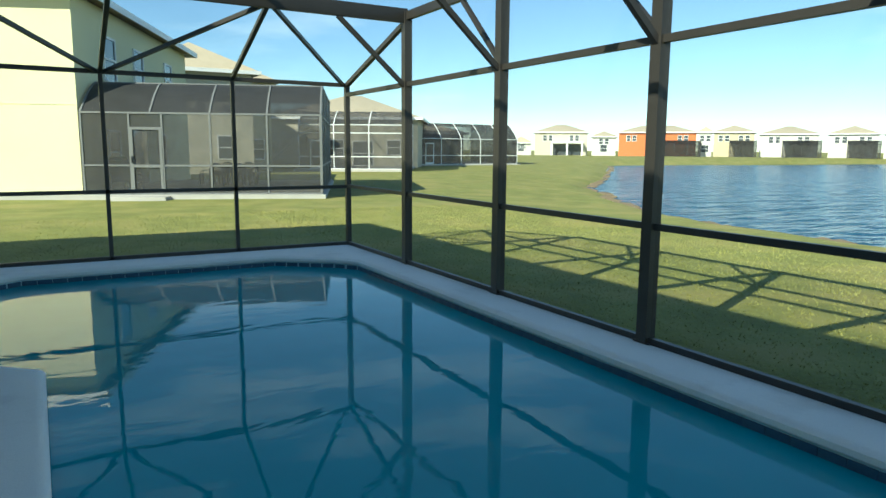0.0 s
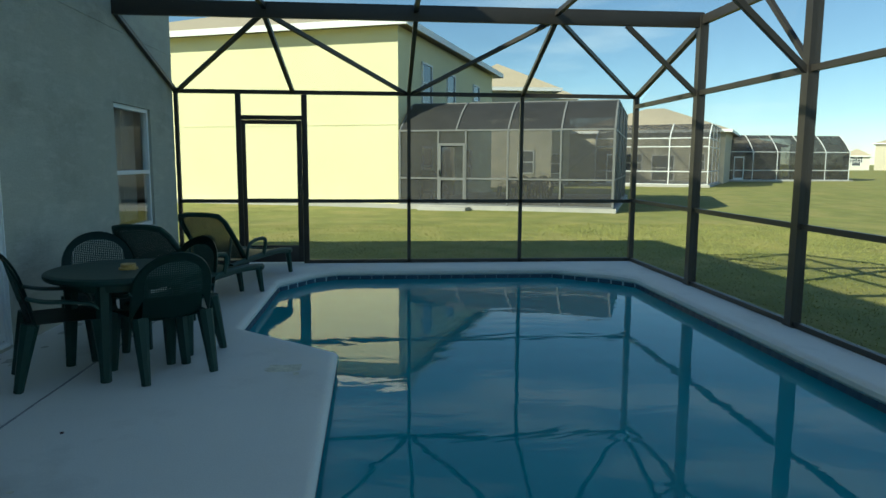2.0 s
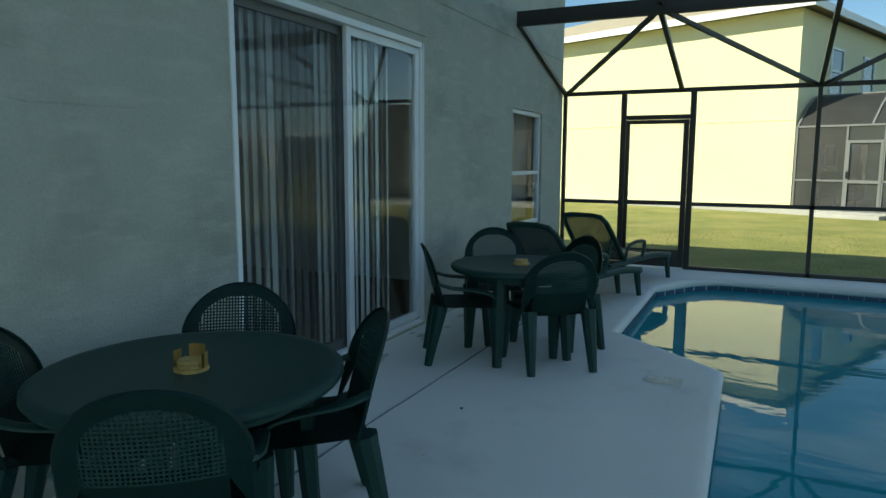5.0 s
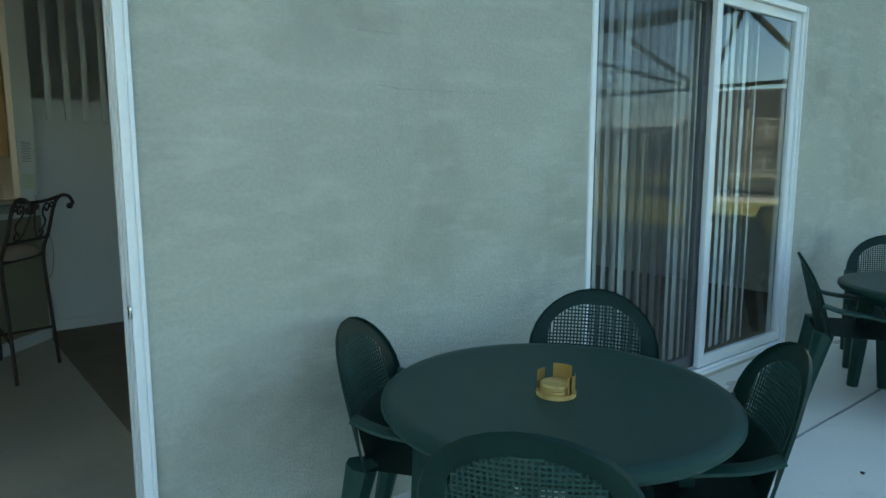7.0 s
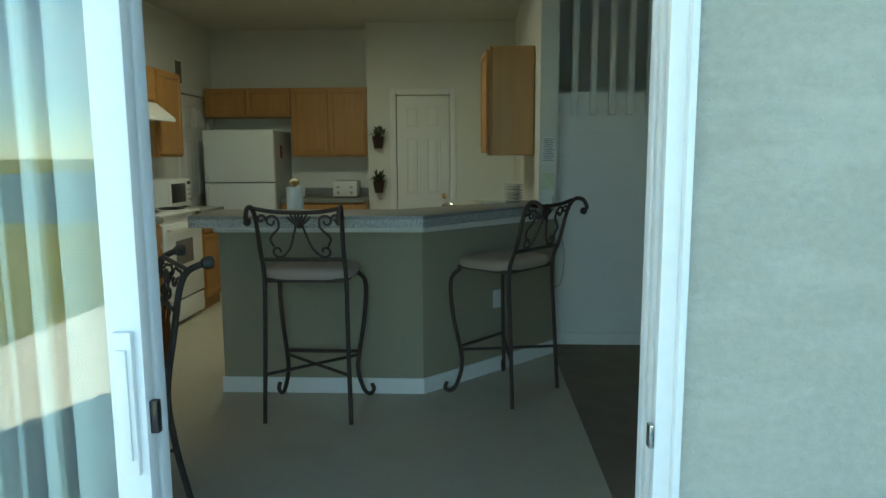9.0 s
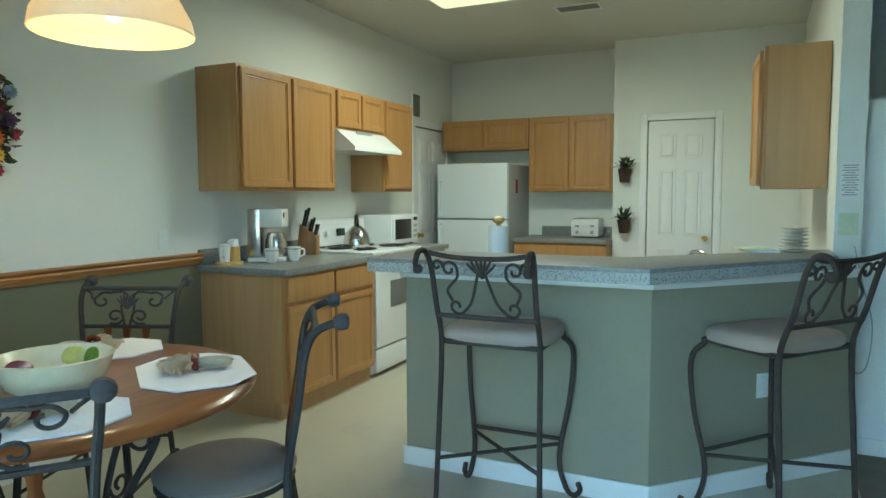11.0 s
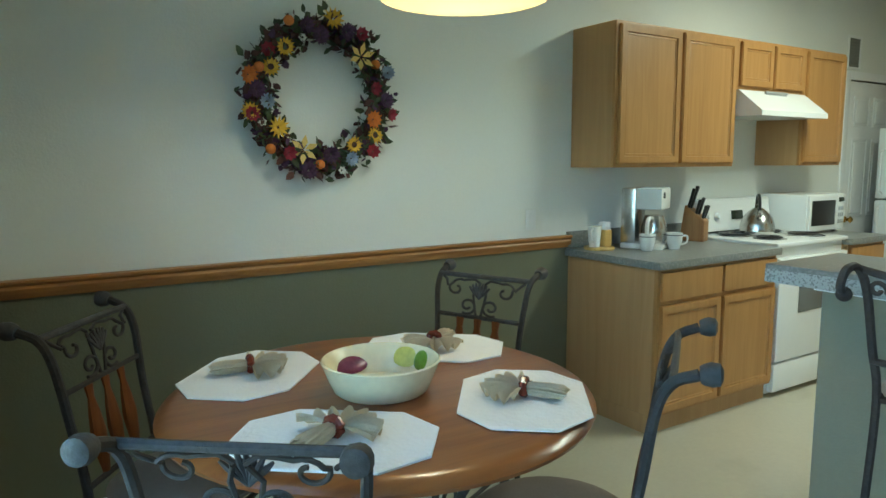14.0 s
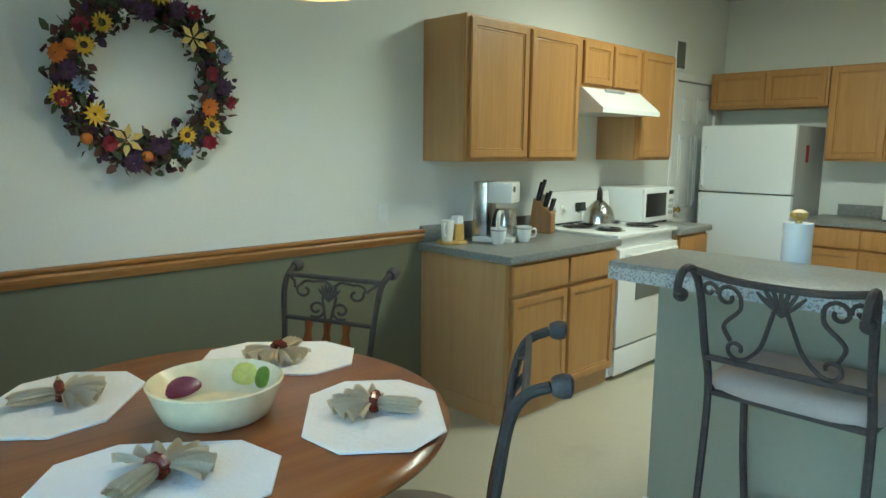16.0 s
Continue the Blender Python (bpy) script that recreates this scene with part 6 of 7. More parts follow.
for k in range(len(prof)):
    b.faces.new((lo[k], lo[(k + 1) % len(prof)], hi[(k + 1) % len(prof)], hi[k]))
bg = part("backguard", b, "appl", rg)
part("vent_slot", boxed((0.01, 0.131, 0.942), (RW - 0.01, 0.136, 0.952)), "black", bg)
m_tilt = pose(0, 0.118, 1.05, 7.5, 0, 0)
part("display", boxed((RW / 2 - 0.06, 0.002, -0.03), (RW / 2 + 0.06, 0.006, 0.03), 0.002), "led", bg).matrix_basis = m_tilt
for x in (0.07, 0.17, RW - 0.17, RW - 0.07):
    b = B()
    sweep(b, [(x, 0.001, 0), (x, 0.006, 0), (x, 0.007, 0), (x, 0.026, 0)], [0.027, 0.027, 0.02, 0.017], 14)
    part("knob", b, "appl", bg).matrix_basis = m_tilt
for x, y, r in ((0.19, 0.48, 0.10), (0.57, 0.48, 0.08), (0.19, 0.24, 0.08), (0.57, 0.24, 0.10)):
    b = B()
    lathe(b, [(r + 0.018, 0.931), (r + 0.02, 0.934), (r + 0.008, 0.936), (r, 0.932), (0, 0.931)], 24, (x, y, 0))
    pan = part("drip_pan", b, "chrome", rg)
    b = B()
    pts = [((0.018 + (r - 0.02) * a / 1440) * math.cos(radians(a)) + x, (0.018 + (r - 0.02) * a / 1440) * math.sin(radians(a)) + y, 0.943) for a in range(0, 1441, 24)]
    sweep(b, pts, 0.006, 5)
    part("coil", b, "black", pan)

hd = thing("range_hood", "white under-cabinet range hood", "range hood", pose(-4.705, WY, 0))
b = B()
prof = [(0.001, 1.735), (0.50, 1.722), (0.50, 1.752), (0.34, 1.884), (0.001, 1.884)]
lo = [b.verts.new((0.002, y, z)) for y, z in prof]
hi = [b.verts.new((0.713, y, z)) for y, z in prof]
b.faces.new(lo)
b.faces.new(hi[::-1])
for k in range(len(prof)):
    b.faces.new((lo[k], lo[(k + 1) % len(prof)], hi[(k + 1) % len(prof)], hi[k]))
part("canopy", b, "appl", hd)
part("control_strip", boxed((0.25, 0.36, 1.868), (0.48, 0.372, 1.8835), 0.002), "fridgeside", hd)
b = B()
bx(b, (-0.11, 0.0005, -0.012), (0.11, 0.004, 0.012), 0.001)
part("vent_slots", b, "fridgeside", hd).matrix_basis = pose(0.36, 0.36, 1.868, 43, 0, 0)

fr = thing("refrigerator", "white two-door top-freezer refrigerator", "refrigerator", pose(-6.82, 0, KZ))
# sides of the white fridge darkened to grey, shade put into their colour
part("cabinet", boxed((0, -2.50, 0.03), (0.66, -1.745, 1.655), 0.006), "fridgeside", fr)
for nm, z0, z1 in (("freezer_door", 1.105, 1.66), ("fridge_door", 0.06, 1.092)):
    d = part(nm, boxed((0.663, -2.505, z0), (0.725, -1.742, z1), 0.012), "fridge", fr)
    b = B()
    sweep(b, [(0.725, -2.46, z0 + 0.04), (0.765, -2.46, z0 + 0.06), (0.765, -2.46, z0 + 0.36), (0.725, -2.46, z0 + 0.38)] if nm == "freezer_door" else [(0.725, -2.46, z1 - 0.04), (0.765, -2.46, z1 - 0.06), (0.765, -2.46, z1 - 0.46), (0.725, -2.46, z1 - 0.48)], 0.012, 8)
    part("handle", b, "fridge", d)
part("base_grille", boxed((0.62, -2.49, 0), (0.66, -1.755, 0.029)), "black", fr)
part("magnet", boxed((0.40, -1.7445, 1.36), (0.46, -1.738, 1.50), 0.002), "petal_red", fr, "small red magnet")

# ---- things on the worktops ----
TOP = 0.9625
cof = thing("coffee_maker", "white and stainless steel drip coffee maker", "coffee maker", pose(-3.34, -2.45, TOP, 0, 0, 25))
part("base", boxed((-0.10, -0.11, 0), (0.10, 0.13, 0.03), 0.008), "mug", cof)
part("water_tank", boxed((-0.10, -0.11, 0.0305), (0.10, -0.025, 0.345), 0.010), "steel", cof)
part("brew_head", boxed((-0.098, -0.0245, 0.225), (0.098, 0.12, 0.345), 0.012), "mug", cof)
b = B()
lathe(b, [(0.0, 0.031), (0.062, 0.032), (0.072, 0.06), (0.072, 0.12), (0.058, 0.17), (0.05, 0.19), (0.0, 0.192)], 24, (0, 0.055, 0))
car = part("carafe", b, "steel", cof)
b = B()
sweep(b, smooth_line([(0.05, 0.055, 0.175), (0.125, 0.055, 0.17), (0.135, 0.055, 0.10), (0.07, 0.055, 0.07)], 5), 0.012, 8)
part("handle", b, "mug", car)
b = B()
sweep(b, [(0.05, 0.1205, 0.305), (0.05, 0.125, 0.305)], 0.018, 16)
part("badge", b, "black", cof)


def mug(x, y, z, turn, label):
    g = thing("mug", label, "mug", pose(x, y, z, 0, 0, turn), "mugs on the worktop")
    b = B()
    lathe(b, [(0, 0.002), (0.028, 0), (0.032, 0.005), (0.042, 0.045), (0.046, 0.092), (0.043, 0.092), (0.038, 0.045), (0.028, 0.008), (0, 0.007)], 24)
    body = part("cup", b, "mug", g)
    b = B()
    lathe(b, [(0.0452, 0.078), (0.0464, 0.082), (0.0458, 0.078)], 24)
    part("band", b, "black", body)
    b = B()
    sweep(b, smooth_line([(0.041, 0, 0.075), (0.072, 0, 0.072), (0.070, 0, 0.035), (0.038, 0, 0.025)], 5), 0.006, 8)
    part("handle", b, "mug", g)


mug(-3.235, -2.335, TOP, 200, "small white china mug with a dark band")
mug(-3.42, -2.30, TOP, 150, "small white china mug with a dark band")
cad = thing("sugar_caddy", "round wooden caddy with a sugar shaker and packets", "caddy", pose(-3.06, -2.53, TOP))
b = B()
lathe(b, [(0, 0), (0.085, 0), (0.088, 0.008), (0.085, 0.016), (0, 0.016)], 28)
part("tray", b, "bamboo", cad)
b = B()
bx(b, (-0.065, -0.03, 0.0165), (-0.01, 0.035, 0.11), 0.006)
part("sugar_jar", b, "bamboo", cad)
b = B()
for k in range(4):
    bx(b, (-0.06 + 0.012 * k, -0.025, 0.1105), (-0.052 + 0.012 * k, 0.03, 0.155 - 0.006 * (k % 2)), 0.001)
part("packets", b, "paper", cad)
b = B()
lathe(b, [(0, 0.0165), (0.030, 0.017), (0.034, 0.06), (0.040, 0.135), (0.036, 0.135), (0, 0.13)], 20, (0.038, 0.0, 0))
jug = part("jug", b, "mug", cad)
b = B()
sweep(b, smooth_line([(0.072, 0.02, 0.12), (0.098, 0.035, 0.11), (0.09, 0.03, 0.06), (0.068, 0.018, 0.05)], 5), 0.006, 8)
part("handle", b, "mug", jug)
kb = thing("knife_block", "wooden knife block with black-handled knives", "knife block", pose(-3.86, -2.50, TOP, 0, 0, 20))
b = B()
ou = [(-0.05, 0.0), (0.10, 0.0), (0.10, 0.13), (-0.02, 0.225)]
lo = [b.verts.new((-0.05, y - 0.03, z)) for y, z in ou]
hi = [b.verts.new((0.05, y - 0.03, z)) for y, z in ou]
b.faces.new(lo)
b.faces.new(hi[::-1])
for k in range(4):
    b.faces.new((lo[k], lo[(k + 1) % 4], hi[(k + 1) % 4], hi[k]))
bmesh.ops.bevel(b, geom=b.edges[:], offset=0.004, segments=2, affect="EDGES")
part("block", b, "knifewood", kb)
for x, t, ln in ((-0.03, 0.15, 0.13), (0.0, 0.2, 0.14), (0.03, 0.15, 0.12), (-0.03, 0.55, 0.10), (0.0, 0.6, 0.10), (0.03, 0.55, 0.09), (-0.02, 0.85, 0.08), (0.02, 0.85, 0.08)):
    p = Vector((x, -0.05 + 0.12 * t, 0.225 - 0.095 * t))
    d = Vector((0, 0.26, 0.966))
    b = B()
    sweep(b, [p - d * 0.01, p + d * 0.02, p + d * ln * 0.6, p + d * ln], [0.010, 0.012, 0.013, 0.014], 8, 0.8)
    part("knife_handle", b, "black", kb)
ket = thing("kettle", "stainless steel stovetop kettle with a black handle", "kettle", pose(-4.30, -2.36, KZ + 0.9495, 0, 0, 40))
b = B()
lathe(b, [(0, 0), (0.095, 0), (0.105, 0.012), (0.104, 0.05), (0.088, 0.10), (0.055, 0.135), (0.042, 0.146), (0.03, 0.156), (0.008, 0.162), (0, 0.163)], 32)
part("body", b, "steel", ket)
b = B()
lathe(b, [(0, 0.163), (0.011, 0.165), (0.014, 0.176), (0, 0.184)], 14)
part("lid_knob", b, "black", ket)
b = B()
sweep(b, smooth_line([(-0.055, 0, 0.125), (-0.07, 0, 0.185), (-0.03, 0, 0.235), (0.03, 0, 0.235), (0.07, 0, 0.19), (0.06, 0, 0.125)], 6), 0.010, 8)
part("handle", b, "black", ket)
b = B()
sweep(b, [(0.065, 0.0, 0.09), (0.11, 0.0, 0.12), (0.125, 0, 0.145)], [0.022, 0.014, 0.012], 12)
part("spout", b, "steel", ket)
mw = thing("microwave", "white microwave oven with a dark window", "microwave", pose(-5.215, -2.64, TOP))
part("body", boxed((0, 0, 0.012), (0.46, 0.34, 0.265), 0.006), "appl", mw)
md = part("door", boxed((0.105, 0.3405, 0.02), (0.455, 0.36, 0.258), 0.005), "appl", mw)
part("door_window", boxed((0.14, 0.3605, 0.055), (0.43, 0.364, 0.225), 0.003), "black", md)
cp = part("control_panel", boxed((0.005, 0.3405, 0.02), (0.10, 0.356, 0.258), 0.004), "appl", mw)
part("display", boxed((0.018, 0.3565, 0.21), (0.088, 0.359, 0.24), 0.001), "led", cp)
for k in range(9):
    x, z = 0.022 + 0.024 * (k % 3), 0.06 + 0.045 * (k // 3)
    part("button", boxed((x, 0.3565, z), (x + 0.018, 0.359, z + 0.028), 0.002), "fridgeside", cp)
b = B()
for x in (0.03, 0.43):
    for y in (0.03, 0.3):
        bx(b, (x - 0.012, y - 0.012, 0), (x + 0.012, y + 0.012, 0.0115))
part("feet", b, "black", mw)
toa = thing("toaster", "white four-slice toaster on the worktop", "toaster", pose(-6.62, -1.06, TOP, 0, 0, -90))
part("body", boxed((-0.14, -0.13, 0.01), (0.14, 0.13, 0.19), 0.02), "appl", toa)
for x in (-0.075, 0.075):
    part("lever", boxed((x - 0.018, 0.1305, 0.11), (x + 0.018, 0.155, 0.128), 0.004), "fridgeside", toa)
    part("dial", boxed((x - 0.016, 0.1305, 0.04), (x + 0.016, 0.142, 0.072), 0.006), "fridgeside", toa)
b = B()
for x in (-0.09, -0.035, 0.035, 0.09):
    bx(b, (x - 0.014, -0.10, 0.1905), (x + 0.014, 0.10, 0.1925))
part("slots", b, "black", toa)
b = B()
bx(b, (-0.12, -0.11, 0), (0.12, 0.11, 0.0095))
part("foot", b, "black", toa)
pt = thing("paper_towel", "white paper towel roll on a wooden holder", "paper towel", pose(-3.03, -0.71, 0.961))
b = B()
lathe(b, [(0, 0), (0.075, 0), (0.075, 0.014), (0.02, 0.016), (0, 0.016)], 24)
part("base", b, "bamboo", pt)
b = B()
lathe(b, [(0.018, 0.0165), (0.050, 0.017), (0.051, 0.02), (0.051, 0.272), (0.050, 0.275), (0.018, 0.275)], 28)
part("roll", b, "paper", pt)
b = B()
lathe(b, [(0.012, 0.0165), (0.012, 0.285), (0.02, 0.288), (0.032, 0.30), (0.03, 0.315), (0.012, 0.325), (0, 0.327)], 16)
part("finial_post", b, "bamboo", pt)
pl = thing("plate_stack", "stack of white dinner plates on the bar", "plates", pose(-3.50, 0.66, 1.1085))
for k in range(7):
    b = B()
    z = 0.018 * k
    lathe(b, [(0, z), (0.036, z), (0.04, z + 0.004), (0.066, z + 0.011), (0.067, z + 0.0135), (0.036, z + 0.007), (0, z + 0.008)], 28)
    part("plate", b, "mug", pl)
for k, (w, h, z, mt, nm) in enumerate(((0.085, 0.185, 1.455, "paper", "house_notice"), (0.085, 0.11, 1.245, "notecard", "note_card"))):
    n_ = thing(nm, "printed white notice taped to the wall end" if k == 0 else "pale green card pinned to the wall end", "notice", pose(-3.5995, 0.90, z))
    part("sheet", boxed((0, -w / 2, -h / 2), (0.002, w / 2, h / 2)), mt, n_)
    if k == 0:
        for j in range(13):
            ww = (0.034, 0.028, 0.036, 0.022)[j % 4]
            part("line_of_print", boxed((0.0022, -ww, h / 2 - 0.018 - 0.012 * j), (0.0027, ww, h / 2 - 0.0135 - 0.012 * j)), "ink", n_)
ph = thing("telephone_cord", "thin grey telephone cord hanging beside the bar", "cord")
b = B()
sweep(b, smooth_line([(-3.594, 0.93, 1.14), (-3.57, 0.97, 0.95), (-3.60, 1.02, 0.75), (-3.58, 1.00, 0.55), (-3.60, 0.95, 0.52), (-3.592, 0.935, 0.70), (-3.596, 0.94, 1.10)], 8), 0.0035, 6)
part("cord", b, "fridgeside", ph)
fo = thing("phone_book", "pale papers and booklet lying on the bar", "papers", pose(-3.47, 0.50, 1.1085, 0, 0, 20))
part("booklet", boxed((-0.10, -0.07, 0), (0.10, 0.07, 0.012), 0.002), "paper", fo)
part("papers", boxed((-0.08, -0.09, 0.0125), (0.09, 0.05, 0.018), 0.001), "notecard", fo)


def hanging_plant(y, z, seed):
    r = random.Random(seed)
    p = thing("wall_plant", "small leafy plant in a dark wall pot", "plant", pose(PX + 0.001, y, z), "pair of wall plants")
    b = B()
    lathe(b, [(0, 0), (0.045, 0), (0.065, 0.125), (0.07, 0.13), (0.06, 0.13), (0.04, 0.01), (0, 0.01)], 16, (0.07, 0, 0))
    part("pot", b, "terracotta", p)
    b = B()
    for k in range(46):
        a, e, ln = r.uniform(0, 6.28), r.uniform(0.15, 1.3), r.uniform(0.10, 0.22)
        d = Vector((math.cos(a) * math.cos(e), math.sin(a) * math.cos(e), math.sin(e)))
        if d.x < -0.2:
            d.x *= -0.4
        o = Vector((0.07, 0, 0.12)) + Vector((r.uniform(-0.03, 0.03), r.uniform(-0.03, 0.03), 0))
        w = Vector((-d.y, d.x, 0)).normalized() * r.uniform(0.008, 0.016) if abs(d.z) < 0.99 else Vector((0.01, 0, 0))
        mid, tip = o + d * ln * 0.55 + Vector((0, 0, 0.01)), o + d * ln - Vector((0, 0, ln * ln * 1.2))
        vs = [b.verts.new(q) for q in (o, mid - w, tip, mid + w)]
        b.faces.new(vs)
    part("foliage", b, "leaf", p)


hanging_plant(-0.665, 1.51, 1)
hanging_plant(-0.665, 1.02, 2)

# ---- dining table and chairs ----
TC = (-1.12, -1.47)
TZ = 0.82
dt = thing("dining_table", "round cherry-stained wooden dining table on an iron base", "table", pose(TC[0], TC[1], KZ))
R = 0.605
b = B()
h = TZ - KZ
lathe(b, [(0, h), (R - 0.045, h), (R - 0.03, h - 0.003), (R - 0.008, h - 0.012), (R, h - 0.024), (R - 0.006, h - 0.036), (R - 0.03, h - 0.042), (R - 0.06, h - 0.045), (0, h - 0.045)], 64)
part("tabletop", b, "cherry", dt)
b = B()
pts = [(0.36 * math.cos(radians(a)), 0.36 * math.sin(radians(a)), h - 0.075) for a in range(0, 361, 12)]
sweep(b, pts, 0.012, 8, 2.0, caps=False)
part("base_ring", b, "iron", dt)
b = B()
pts = [(0.20 * math.cos(radians(a)), 0.20 * math.sin(radians(a)), 0.26) for a in range(0, 361, 12)]
sweep(b, pts, 0.009, 8, caps=False)
part("lower_ring", b, "iron", dt)
for k in range(4):
    a = radians(12 + 90 * k)
    rot = Matrix.Rotation(a, 4, "Z")
    b = B()
    sweep(b, [rot @ Vector(p) for p in smooth_line([(0.36, 0, h - 0.046), (0.35, 0, h - 0.16), (0.24, 0, 0.42), (0.20, 0, 0.26), (0.28, 0, 0.10), (0.40, 0, 0.02), (0.45, 0, 0.03), (0.44, 0, 0.065), (0.41, 0, 0.055)], 6)], 0.012, 8)
    leg = part("leg", b, "iron", dt)
    for cx, cz, r0, a0, a1 in ((0.30, h - 0.15, 0.055, 90, 520), (0.27, 0.33, 0.05, 180, 600)):
        b = B()
        sweep(b, [rot @ Vector((x, 0, z)) for x, z in curl(cx, cz, r0, 0.014, a0, a1, 18)], 0.007, 6)
        part("scroll", b, "iron", leg)


def scroll_set(keys, parent, mat, y_of, r=0.0075, flat=1.0):
    for pts in keys:
        b = B()
        sweep(b, [Vector((x, y_of(z), z)) for x, z in pts], r, 6, flat)
        part("scroll", b, mat, parent)


def leaf_fan(parent, mat, y_of, zc, size):
    """Cast shell-shaped ornament in the middle of the scrolls."""
    b = B()
    for k in range(-3, 4):
        a = radians(k * 15)
        pts = [Vector((math.sin(a) * size * t, y_of(zc + size * t * math.cos(a)) + 0.004 * (1 - abs(k) / 4), zc + math.cos(a) * size * t)) for t in (0.0, 0.35, 0.7, 1.0)]
        sweep(b, pts, [0.003, 0.005, 0.0068, 0.0035], 6)
    part("shell_ornament", b, mat, parent)


def dining_chair(m, label):
    """Iron-backed dining chair with wooden back slats and a round seat; front along +y; floor at z = 0."""
    c = thing("dining_chair", label, "chair", m, "dining chairs")
    yb = lambda z: -0.20 - 0.075 * max(0, (z - 0.45)) / 0.5
    for s in (-1, 1):
        b = B()
        sweep(b, smooth_line([(s * 0.20, -0.26, 0.0), (s * 0.195, -0.215, 0.25), (s * 0.19, -0.20, 0.46), (s * 0.195, yb(0.70), 0.70), (s * 0.21, yb(0.86), 0.86), (s * 0.215, yb(0.94) - 0.02, 0.930), (s * 0.221, yb(0.97) - 0.07, 0.957)], 6), 0.0112, 8, 1.2)
        part("back_post", b, "iron", c)
        b = B()
        p = Vector((s * 0.221, yb(0.97) - 0.075, 0.958))
        sweep(b, [p + Vector((s * 0.0, 0.004, -0.001)), p + Vector((0, -0.004, 0)), p + Vector((0, -0.02, 0.002)), p + Vector((0, -0.036, 0.003)), p + Vector((0, -0.042, 0.003))], [0.018, 0.023, 0.027, 0.024, 0.012], 14)
        part("finial", b, "ironhi", c)
        b = B()
        sweep(b, smooth_line([(s * 0.20, 0.19, 0.45), (s * 0.215, 0.205, 0.25), (s * 0.22, 0.23, 0.0)], 5), [0.014] * 11, 8)
        part("front_leg", b, "iron", c)
        b = B()
        sweep(b, [(s * 0.195, -0.215, 0.22), (s * 0.215, 0.21, 0.22)], 0.008, 6)
        part("stretcher", b, "iron", c)
    b = B()
    sweep(b, [(-0.20, -0.215, 0.30), (0.20, -0.215, 0.30)], 0.008, 6)
    part("stretcher", b, "iron", c)
    b = B()
    sweep(b, smooth_line([(-0.215, yb(0.93) - 0.022, 0.937), (-0.1, yb(0.93) - 0.024, 0.937), (0, yb(0.93) - 0.024, 0.937), (0.1, yb(0.93) - 0.024, 0.937), (0.215, yb(0.93) - 0.022, 0.937)], 5), 0.0092, 8, 1.15)
    part("top_rail", b, "ironhi", c)
    b = B()
    sweep(b, [(-0.197, yb(0.775), 0.775), (0.197, yb(0.775), 0.775)], 0.0085, 6, 1.1)
    part("middle_rail", b, "iron", c)
    b = B()
    sweep(b, [(-0.19, -0.205, 0.50), (0.19, -0.205, 0.50)], 0.010, 6)
    part("lower_rail", b, "iron", c)
    sets = []
    for s in (-1, 1):
        sets.append([(s * x, z) for x, z in curl(0.055, 0.795, 0.044, 0.012, 300, -160, 20)])
        sets.append([(s * x, z) for x, z in [(0.01, 0.905), (0.035, 0.925), (0.07, 0.922)] + curl(0.115, 0.878, 0.045, 0.012, 120, -250, 18)])
        sets.append([(s * x, z) for x, z in [(0.16, 0.89), (0.178, 0.915), (0.195, 0.93)]])
        sets.append([(s * x, z) for x, z in [(0.012, 0.75), (0.022, 0.80), (0.03, 0.85), (0.012, 0.90)]])
    sets = [[(x, 0.783 + (z - 0.75) * 0.80) for x, z in pts] for pts in sets]
    scroll_set(sets, c, "iron", lambda z: yb(z) - (0.02 if z > 0.9 else 0.0), 0.0056)
    leaf_fan(c, "ironhi", lambda z: yb(z) + 0.004, 0.850, 0.068)
    for x in (-0.085, 0.0, 0.085):
        b = B()
        sweep(b, [(x, yb(z) + 0.001, z) for z in (0.505, 0.56, 0.62, 0.68, 0.73, 0.77)], [0.015, 0.026, 0.033, 0.025, 0.014, 0.019], 8, 0.5, (0, 1, 0))
        part("slat", b, "spindle", c, "turned cherry wood back slat")
    b = B()
    lathe(b, [(0, 0.485), (0.14, 0.484), (0.20, 0.476), (0.226, 0.455), (0.215, 0.435), (0.19, 0.428), (0, 0.428)], 32, (0, 0.0, 0), 1.0, 1.02)
    part("seat_cushion", b, "seatgrey", c, "taupe upholstered seat")
    b = B()
    pts = [(0.212 * math.cos(radians(a)), 0.216 * math.sin(radians(a)), 0.418) for a in range(0, 361, 15)]
    sweep(b, pts, 0.010, 6, caps=False)
    part("seat_ring", b, "iron", c)
    return c


lab = "wrought iron dining chair with scrolled back and wooden slats"
back_off = 0.345
for k, (x, y, fx, fy) in enumerate(((-1.639, -0.803, -1.12, -1.50), (-0.385, -2.08, -1.0, -1.62), (-1.925, -2.035, -1.18, -1.72), (-0.52, -0.84, -0.96, -1.40))):
    d = Vector((fx - x, fy - y)).normalized()
    if k == 0:
        ax = Vector((-1.486 + 1.845, -0.645 + 0.915)).normalized()
        d = Vector((ax.y, -ax.x))
    p = Vector((x, y)) + d * back_off
    mm = facing(p.x, p.y, KZ, d.x, d.y)
    if k == 0:
        chair0 = dining_chair(mm, lab)
    else:
        copy_thing(chair0, mm)


